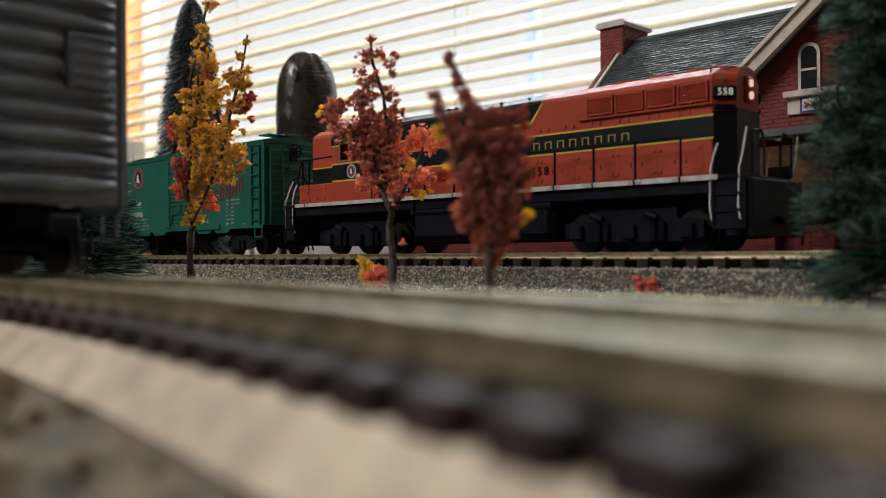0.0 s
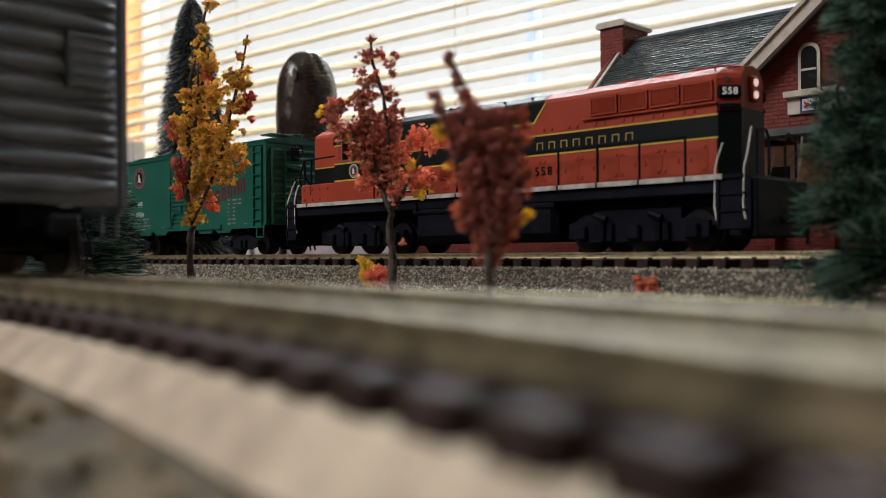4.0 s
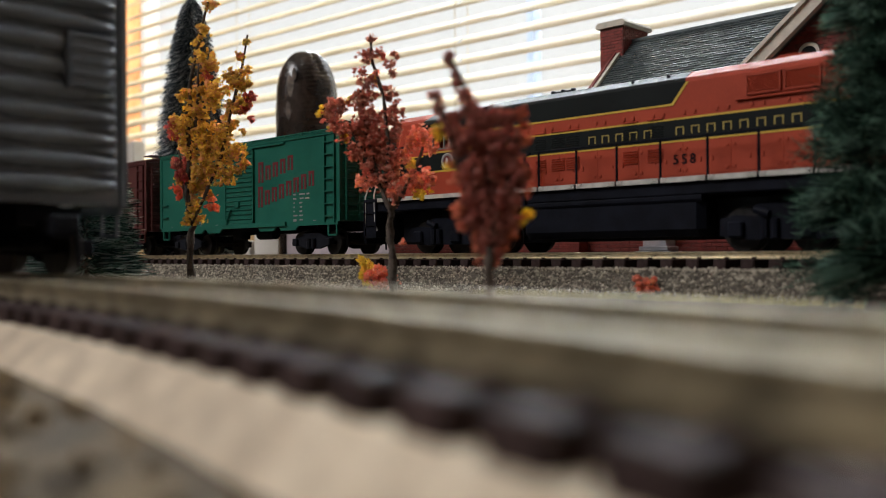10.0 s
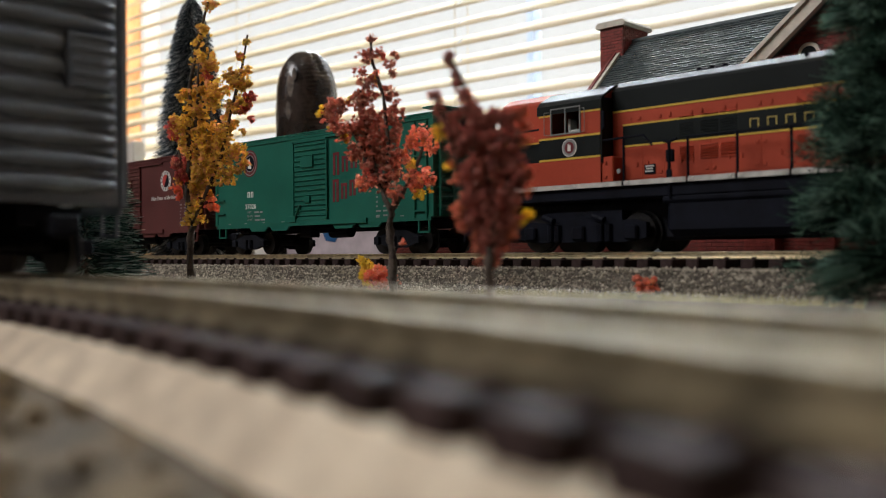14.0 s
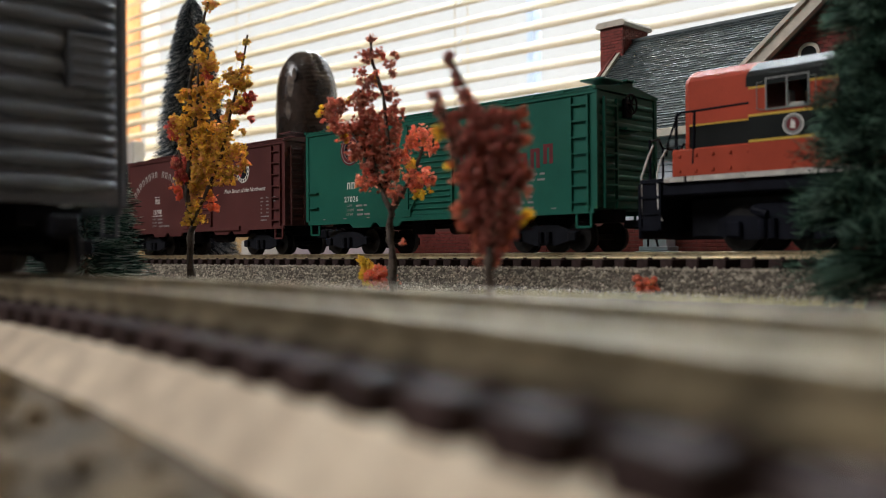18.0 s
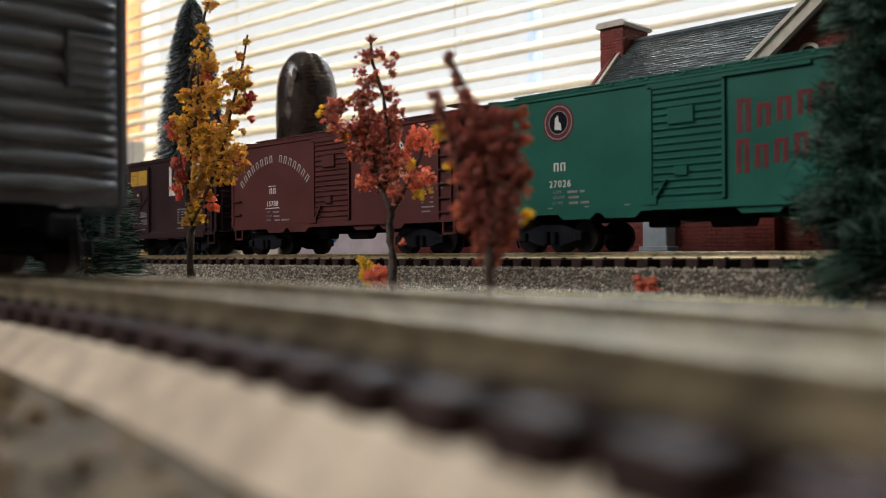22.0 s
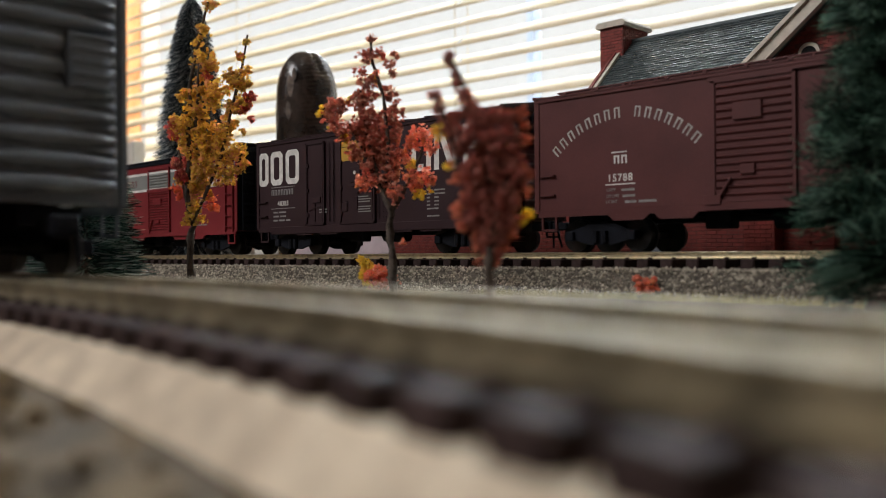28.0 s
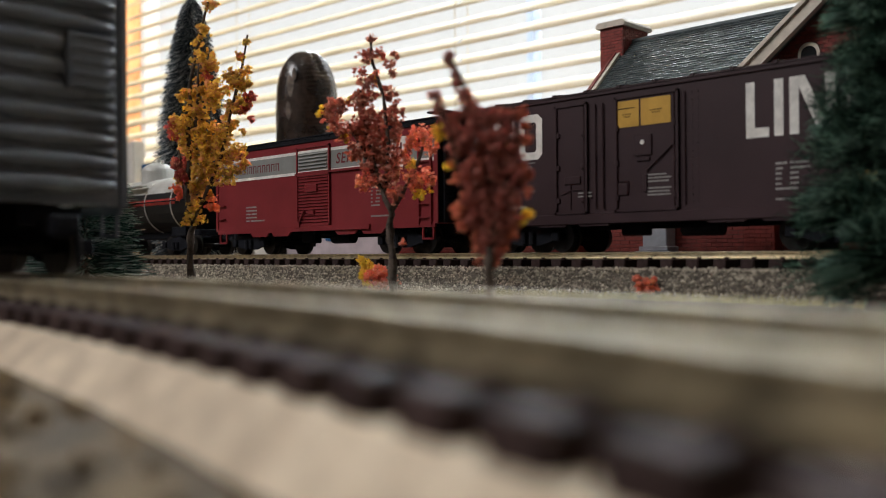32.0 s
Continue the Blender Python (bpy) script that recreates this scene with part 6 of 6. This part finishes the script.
def brickwork(bm, x0, x1, y, z0, z1, course=1.5, length=4.2, skip=None):
    """Bricks that stand proud of a wall facing -y."""
    rng = random.Random(int(x0 * 7 + z0))
    z, k = z0, 0
    while z + course <= z1 + 0.01:
        x = x0 - (length / 2 if k % 2 else 0)
        while x < x1:
            a, b = max(x, x0) + 0.12, min(x + length, x1) - 0.12
            if b - a > 0.5 and not (skip and skip((a + b) / 2, z + course / 2)):
                o = rng.uniform(0.12, 0.24)
                v = [bm.verts.new(c) for c in ((a, y, z + 0.12), (b, y, z + 0.12), (b, y, z + course - 0.1), (a, y, z + course - 0.1),
                                               (a + 0.1, y - o, z + 0.2), (b - 0.1, y - o, z + 0.2), (b - 0.1, y - o, z + course - 0.2), (a + 0.1, y - o, z + course - 0.2))]
                for f in ((4, 5, 6, 7), (0, 1, 5, 4), (1, 2, 6, 5), (2, 3, 7, 6), (3, 0, 4, 7)):
                    bm.faces.new([v[q] for q in f])
            x += length
        z += course
        k += 1
    return bm


def arch(x, z0, z1, w, n=10):
    """The outline of a window with a round head."""
    r = w / 2
    pts = [(x - r, z0), (x + r, z0)]
    return pts + [(x + r * math.cos(math.pi * i / n), z1 - r + r * math.sin(math.pi * i / n)) for i in range(n + 1)]


def station():
    st = thing("station_building", "red brick model station with grey-green shingle roof and cream trim", "building")
    # main range with the long roof
    wall = part("wall", boxes([(-244, -166, 98, 182, -0.5, 66)]), M_SIDING, st, "pale grey siding under the eave")
    board = part("siding_board", prism(bmesh.new(), [(98, 2.0), (97.3, 2.2), (97.9, 4.9), (98, 4.9)], "x", -244, -166), M_SIDING, wall)
    for i in range(1, 22):
        again(board, mm(0, 0, i * 2.9))
    roof = part("roof", prism(bmesh.new(), [(85, 59.5), (140, 112.5), (195, 59.5), (195, 62), (140, 114.6), (85, 62)], "x", -247, -164), M_SHINGLE, st)
    bm = bmesh.new()
    courses(bm, -247, -164, 195.6, 61.6, 140, 114.4, 12, 0.7)
    tagged(part("shingles", bm, M_SHINGLE, roof), kind="stuff")
    rng, verts, faces, rows = random.Random(8), [], [], 40
    for i in range(rows):
        x = -247.0 - (1.3 if i % 2 else 0.0)
        while x < -164:
            a, b = max(-247.0, x) + 0.07, min(-164.0, x + 2.6) - 0.07
            if b - a > 0.3:
                k, up, lip = len(verts), (i + 1.25) / rows, rng.uniform(0.38, 0.75)
                ya, za = 84.6 + 55.4 * i / rows + rng.uniform(-0.12, 0.12), 61.6 + 52.8 * i / rows
                yb, zb = 84.6 + 55.4 * min(up, 1), 61.6 + 52.8 * min(up, 1)
                verts += [(a, ya, za), (b, ya, za), (b, ya - lip * 0.6, za + lip), (a, ya - lip * 0.6, za + lip), (b, yb, zb + 0.12), (a, yb, zb + 0.12)]
                faces += [(k, k + 1, k + 2, k + 3), (k + 3, k + 2, k + 4, k + 5), (k, k + 3, k + 5), (k + 1, k + 4, k + 2)]
            x += 2.6
    data = bpy.data.meshes.new("shingles")
    data.from_pydata([(p * MM, q * MM, r * MM) for p, q, r in verts], [], faces)
    data.materials.append(M_SHINGLE)
    scales = tagged(new("shingles", data), kind="stuff")
    scales.parent = roof
    part("ridge_cap", boxes([(-247, -164, 138.6, 141.4, 113.8, 115.6)], 0.4), M_SHINGLE, roof)
    for x0, x1, m, lift in ((-250.4, -248.6, M_BRICK, 2.6), (-248.5, -246.6, M_CREAM, 1.8)):
        part("verge", prism(bmesh.new(), [(83, 58), (140, 112.5), (140, 115 + lift), (83, 60.5 + lift)], "x", x0, x1), m, st)
    part("fascia", boxes([(-247, -172, 83.6, 85.2, 58.6, 62.0)], 0.2), M_CREAM, st)
    # chimney
    ch = part("chimney", boxes([(-258, -245, 131, 153, 66, 121)]), M_MORTAR, st, "red brick chimney with a cream cap")
    bm = brickwork(bmesh.new(), -258, -245, 131, 90, 121, 1.5, 4.2)
    part("bricks", bm, M_BRICK, ch)
    bm = bmesh.new()
    for i in range(21):
        for k in range(6):
            y = 131 + k * 3.7 - (1.8 if i % 2 else 0)
            a, b = max(131, y) + 0.15, min(153, y + 3.7) - 0.15
            if b > a:
                box(bm, -245.1, -244.82, a, b, 90 + i * 1.5, 91.3 + i * 1.5)
    part("bricks", bm, M_BRICK, ch)
    part("chimney_cap", prism(bmesh.new(), [(-259.4, 121), (-243.6, 121), (-243.0, 122.4), (-244.2, 123.9), (-258.8, 123.9), (-260.0, 122.4)], "y", 129.6, 154.4), M_CREAM, ch)
    # cross gable
    gx, apex, slope = -125.0, 111.3, 0.83
    foot = apex - 46 * slope
    gw = part("gable_wall", prism(bmesh.new(), [(gx - 40, -0.5), (gx + 40, -0.5), (gx + 40, apex - 4 - 40 * slope), (gx, apex - 4), (gx - 40, apex - 4 - 40 * slope)], "y", 92, 190), M_MORTAR, st, "red brick gable with arched windows")
    panes = (gx - 13.3, gx + 13.3)
    def outside(x, z):
        if z > apex - 5.5 - abs(x - gx) * slope:
            return True
        return any(abs(x - c) < 4.6 and 69 < z < 89 for c in panes) or (62 < z < 71 and abs(x - gx) < 22.4)
    tagged(part("bricks", brickwork(bmesh.new(), gx - 40, gx + 40, 92, 24, apex, 1.5, 4.2, outside), M_BRICK, gw), kind="stuff")
    for s in (-1, 1):
        part("gable_roof", prism(bmesh.new(), [(gx + s * 45, foot - 3.4), (gx, apex - 4.0), (gx, apex - 0.6), (gx + s * 45, foot + 0.2)], "y", 86, 190), M_SHINGLE, st)
        trim = part("bargeboard", prism(bmesh.new(), [(gx + s * 46, foot - 6.6), (gx, apex - 6.6), (gx, apex), (gx + s * 46, foot)], "y", 83.0, 86.0), M_CREAM, st, "cream bargeboard")
        part("bargeboard_lip", prism(bmesh.new(), [(gx + s * 46.4, foot - 1.4), (gx, apex - 1.2), (gx, apex + 0.8), (gx + s * 46.4, foot + 0.6)], "y", 81.8, 83.0), M_CREAM, trim)
    for c in panes:
        w = part("window", prism(bmesh.new(), arch(c, 70.7, 88.4, 8.1), "y", 90.6, 92.2), M_CREAM, st, "arched window with a cream frame")
        part("pane", prism(bmesh.new(), arch(c, 71.4, 87.0, 5.8), "y", 90.4, 90.9), M_DARKGLASS, w)
        part("glazing_bar", boxes([(c - 2.9, c + 2.9, 90.0, 90.8, 78.0, 78.8)]), M_CREAM, w)
    part("sill", boxes([(gx - 22.4, gx + 22.4, 88.6, 92, 68.5, 71.0)], 0.3), M_CREAM, st)
    sb = part("sign_panel", boxes([(gx - 21.6, gx + 21.6, 90.8, 92, 62.4, 68.4)], 0.2), M_CREAM, st)
    for c in (gx - 12.8, gx + 12.8):
        sign = part("sign", boxes([(c - 3.8, c + 3.8, 90.2, 90.9, 62.7, 68.2)]), M_SIGNBLUE, sb, "small station sign with a red arrow")
        part("sign_face", boxes([(c - 2.8, c + 3.6, 89.9, 90.3, 63.3, 67.6)]), M_WHITE, sign)
        part("arrow", prism(bmesh.new(), [(c - 2.4, 64.1), (c + 0.5, 65.4), (c - 2.4, 66.7), (c - 1.7, 65.4)], "y", 89.7, 90.0), M_SIGNRED, sign)
        part("sign_bar", boxes([(c + 0.6, c + 3.2, 89.7, 90.0, 64.8, 66.0)]), M_SIGNBLUE, sign)
    # porch roof edge, lower wall, piers
    part("porch_roof", prism(bmesh.new(), [(58, 51.0), (92, 54.5), (92, 57), (58, 53.4)], "x", -178, -84), M_SHINGLE, st)
    part("porch_wall", boxes([(-168, -94, 88, 92.4, 24, 51)]), M_TANWALL, st, "tan boarded lower wall")
    plank = None
    for i in range(9):
        plank = again(plank, mm(0, 0, i * 2.9)) if plank else part("board", boxes([(-168, -94, 87.3, 88.05, 25, 27.5)]), M_TANWALL, st)
    for x in (-148, -118):
        win = part("window", boxes([(x - 5, x + 5, 86.4, 87.6, 28, 44)], 0.2), M_CREAM, st)
        part("pane", boxes([(x - 4.2, x + 4.2, 86.0, 86.6, 29, 43)]), M_DARKGLASS, win)
    base = part("base_wall", boxes([(-345, -96, 70, 74, -0.5, 24.0)]), M_MORTAR, st, "low red brick wall")
    tagged(part("bricks", brickwork(bmesh.new(), -345, -96, 70, 9, 23.9, 1.5, 4.2), M_BRICK, base), kind="stuff")
    part("coping", boxes([(-178, -151, 68.4, 75, 24.0, 26.0)], 0.4), M_CREAM, st, "cream coping")
    for a, b, top, m in ((-233, -222.6, 27, M_BRICK), (-151, -139.5, 24.6, M_BRICK), (-133, -119, 22.6, M_BRICK)):
        pier = part("pier", boxes([(a, b, 64, 75, -0.5, top)], 0.2), m, st)
        tagged(part("bricks", brickwork(bmesh.new(), a, b, 64, 9, top - 0.4, 1.5, 4.2), m, pier), kind="stuff")
        if a > -200:
            part("pier_cap", boxes([(a - 0.8, b + 0.8, 63, 76, top, top + 2.2)], 0.3), M_CREAM, pier)
    part("post", boxes([(-192, -181.6, 63, 70, -0.5, 40)], 0.3), M_SIDING, st, "pale porch post on a stepped base")
    part("post_base", boxes([(-194.5, -179, 61, 71, -0.5, 12.2), (-193.2, -180.4, 62, 70.5, 12.2, 14)], 0.3), M_SIDING, st)
    return st


def cobweb():
    web = thing("cobweb", "thin white cobweb strands between the roof and the bargeboard", "cobweb")
    rng = random.Random(3)
    bm = bmesh.new()
    for k in range(9):
        x = -152 - rng.random() * 9
        a = Vector((x, 83.4, 102.0 + (x + 136.2) * 0.83 + 0.3))
        u = rng.uniform(0.1, 0.55)
        b = Vector((x - rng.uniform(2, 14), 85 + 55 * u, 63.2 + 53 * u))
        mid = (a + b) / 2 + Vector((rng.uniform(-1, 1), -1.0, rng.uniform(-2, 0.5)))
        rod(bm, a, mid, 0.1, 4)
        rod(bm, mid, b, 0.1, 4)
    part("strands", bm, M_SHEER, web)


def ground_foam():
    """Coarse crumbs of ground foam on the soil inside the near curve."""
    rng = random.Random(17)
    lumps, lf, cv, cf = lump_shapes(rng, 6)
    verts, faces = [], []
    for _ in range(1900):
        x, y = rng.uniform(-170, -15), rng.uniform(-245, -180)
        if math.hypot(x - NEAR_C[0], y - NEAR_C[1]) > NEAR_R - 21 or math.hypot(x, y + 240) < 32:
            continue
        if noise.noise((x * 0.09, y * 0.09, 3.0)) < -0.12:
            continue
        s = 0.25 + 0.7 * rng.random() ** 2
        k = len(verts)
        verts += [Vector((x, y, s * 0.2)) + v * s * rng.uniform(0.6, 1.4) for v in cv]
        faces += [[i + k for i in f] for f in cf]
    data = bpy.data.meshes.new("ground_foam")
    data.from_pydata([c * MM for c in verts], [], faces)
    data.materials.append(M_GROUNDFOAM)
    tagged(new("ground_foam", data), "coarse brown and tan foam crumbs on the soil", "ground cover", kind="stuff")


def backstage():
    cobweb()
    log = thing("carved_log", "dark brown glossy ribbed log with a rounded top, standing upright", "ornament", at=Matrix.Translation((at_view(544, 0.6).x, at_view(544, 0.6).y, 0)) @ Matrix.Rotation(radians(YAW), 4, "Z"))
    bm = bmesh.new()
    seg, rows, prev = 84, 240, None
    for j in range(rows + 1):
        v = j / rows
        z = 146 * v
        r = 20.0 * (1.0 if z < 112 else math.sqrt(max(0.0, 1 - ((z - 112) / 34.0) ** 2)) ** 0.8) * (0.96 + 0.05 * v)
        ring = []
        for i in range(seg):
            a = 2 * math.pi * i / seg
            rib = 0.22 * math.sin(z * 2.3 - a * 4.0 + 1.5 * noise.noise((a, 0, z * 0.08))) * max(0.0, min(1.0, 0.2 + 1.6 * math.cos(a + 0.2))) + 0.1 * math.sin(a * 7.0 + 0.8 * noise.noise((0, a, z * 0.04)))
            knob = 1.1 * noise.noise((2.2 * math.cos(a), 2.2 * math.sin(a), z * 0.05))
            rr = max(0.2, r + (rib + knob) * min(1, r / 10))
            ring.append(bm.verts.new((rr * math.cos(a), 0.8 * rr * math.sin(a), z)))
        if prev:
            for i in range(seg):
                bm.faces.new((prev[i], prev[(i + 1) % seg], ring[(i + 1) % seg], ring[i]))
        prev = ring
    bm.faces.new(prev)
    part("body", bm, M_LOG, log, smooth=True)
    for cx, cz, ww, hh, k in ((-8.2, 121, 2.2, 7.0, 1), (-9.6, 105, 1.6, 6.0, 2), (-5.4, 128, 1.2, 4.0, 3)):
        edge = [(cx + ww * math.cos(q) * (1 + 0.5 * noise.noise((q * 1.3, k, 0))), cz + hh * math.sin(q) * (1 + 0.4 * noise.noise((q * 1.7, 0, k)))) for q in [math.pi * j / 9 for j in range(18)]]
        part("patch", prism(bmesh.new(), edge, "y", -16.2 + abs(cx + 5) * 0.35, -12.0), M_PALEBARK, log, "pale patch")
    for name, label, cat, r, m in (("wooden_board", "tan wooden board standing behind the far track", "board", (-830, -556, 150, 160, -0.5, 46), M_BOARD),
                                   ("white_box", "small white box behind the far track", "box", (-560, -528, 130, 156, -0.5, 26), M_SILL),
                                   ("white_box", "white box on its side behind the far track", "box", (-574, -563, 128, 146, -0.5, 22), M_SILL),
                                   ("wooden_post", "dark wooden post behind the far track", "post", (-491, -482, 118, 127, -0.5, 60), M_BARK),
                                   ("card_panel", "pale mauve card panel behind the far track", "panel", (-478, -346, 100, 104, -0.5, 44), M_MAUVE),
                                   ("storage_box", "blue cardboard box behind the far track", "box", (-800, -700, 165, 215, -0.5, 97), M_BLUE)):
        ob = part(name, boxes([r], 0.8), m, None)
        tagged(ob, label, cat)
    part("sticker", prism(bmesh.new(), [(-437, 20), (-428, 19), (-424, 24), (-428, 31), (-436, 30), (-440, 25)], "y", 99.6, 100.2), M_BLUE, bpy.data.objects["card_panel"], "faded blue print")


# ---- build ----
ground()
room()
window()
far_track()
near_track()
dry_grass()
ground_foam()
station()
backstage()
trees()
LOCO, GREEN, BROWN, DARK, RED, TANK = locomotive(), green_car(), brown_car(), dark_car(), red_car(), tank_car()
_phi = math.degrees(math.asin((-232.0 - NEAR_C[0]) / NEAR_R))
GREYCAR = boxcar("boxcar", "dark grey steel boxcar, glossy ribbed ends, on the near track", 142, 12.6, 53.2, M_CARGREY, [(-11, 11, "ribbed")], keyed=False, ribs=9, rib_depth=1.6, darts=True, width=30.4)
GREYCAR.matrix_basis = mm(*near_at(_phi, 0, NEAR_Z), 0, 0, -_phi)


def motions():
    """The train starts slowly and runs past along the straight far track; its wheels roll."""
    run = [(0.0, -401.2), (0.5, -400.8), (1.0, -400.6), (1.5, -400.3), (2.0, -400.3), (3.5, -400.3), (5.5, -392.3), (6.0, -387.8), (6.5, -383.0), (7.0, -378.6), (7.5, -373.9),
           (8.0, -369.5), (8.5, -365.0), (9.0, -360.2), (9.5, -354.9), (10.0, -349.5), (10.5, -343.8), (11.0, -337.8), (11.5, -331.7), (12.0, -325.4), (12.5, -318.8), (13.0, -312.0),
           (13.5, -304.7), (14.0, -297.4), (14.5, -290.2), (16.5, -256.4), (17.0, -247.1), (17.5, -237.8), (18.0, -228.1), (18.5, -218.0), (19.0, -207.4), (19.5, -194.4), (20.0, -181.3),
           (20.5, -168.5), (21.0, -155.4), (21.5, -141.6), (22.0, -127.4), (22.5, -112.0), (23.0, -97.2), (23.5, -82.2), (24.0, -67.9), (24.5, -54.0), (25.0, -40.3), (25.5, -27.0),
           (27.5, 31.2), (28.0, 47.9), (28.5, 65.2), (29.0, 82.9), (29.5, 101.6), (30.0, 120.4), (30.5, 136.3), (31.0, 148.4), (31.5, 161.6), (32.0, 175.3)]
    for car, x in ((LOCO, 192.0), (GREEN, -0.4), (BROWN, -157.6), (DARK, -312.5), (RED, -471.8), (TANK, -630.0)):
        walk(car, [(t, mm(s + x, 0, RAIL_Z)) for t, s in run])
    ts, ss = [r[0] for r in run], [r[1] for r in run]
    rows, last = [(0.0, ss[0])], ss[0]
    for k in range(1, 321):
        s = float(np.interp(k / 10, ts, ss))
        if s - last > 5.0 or k == 320:
            rows.append((k / 10, s))
            last = s
    for ob, x, r in WHEELS:
        walk(ob, [(t, mm(x, 0, r, 0, math.degrees((s - ss[0]) / r), 0)) for t, s in rows])


motions()
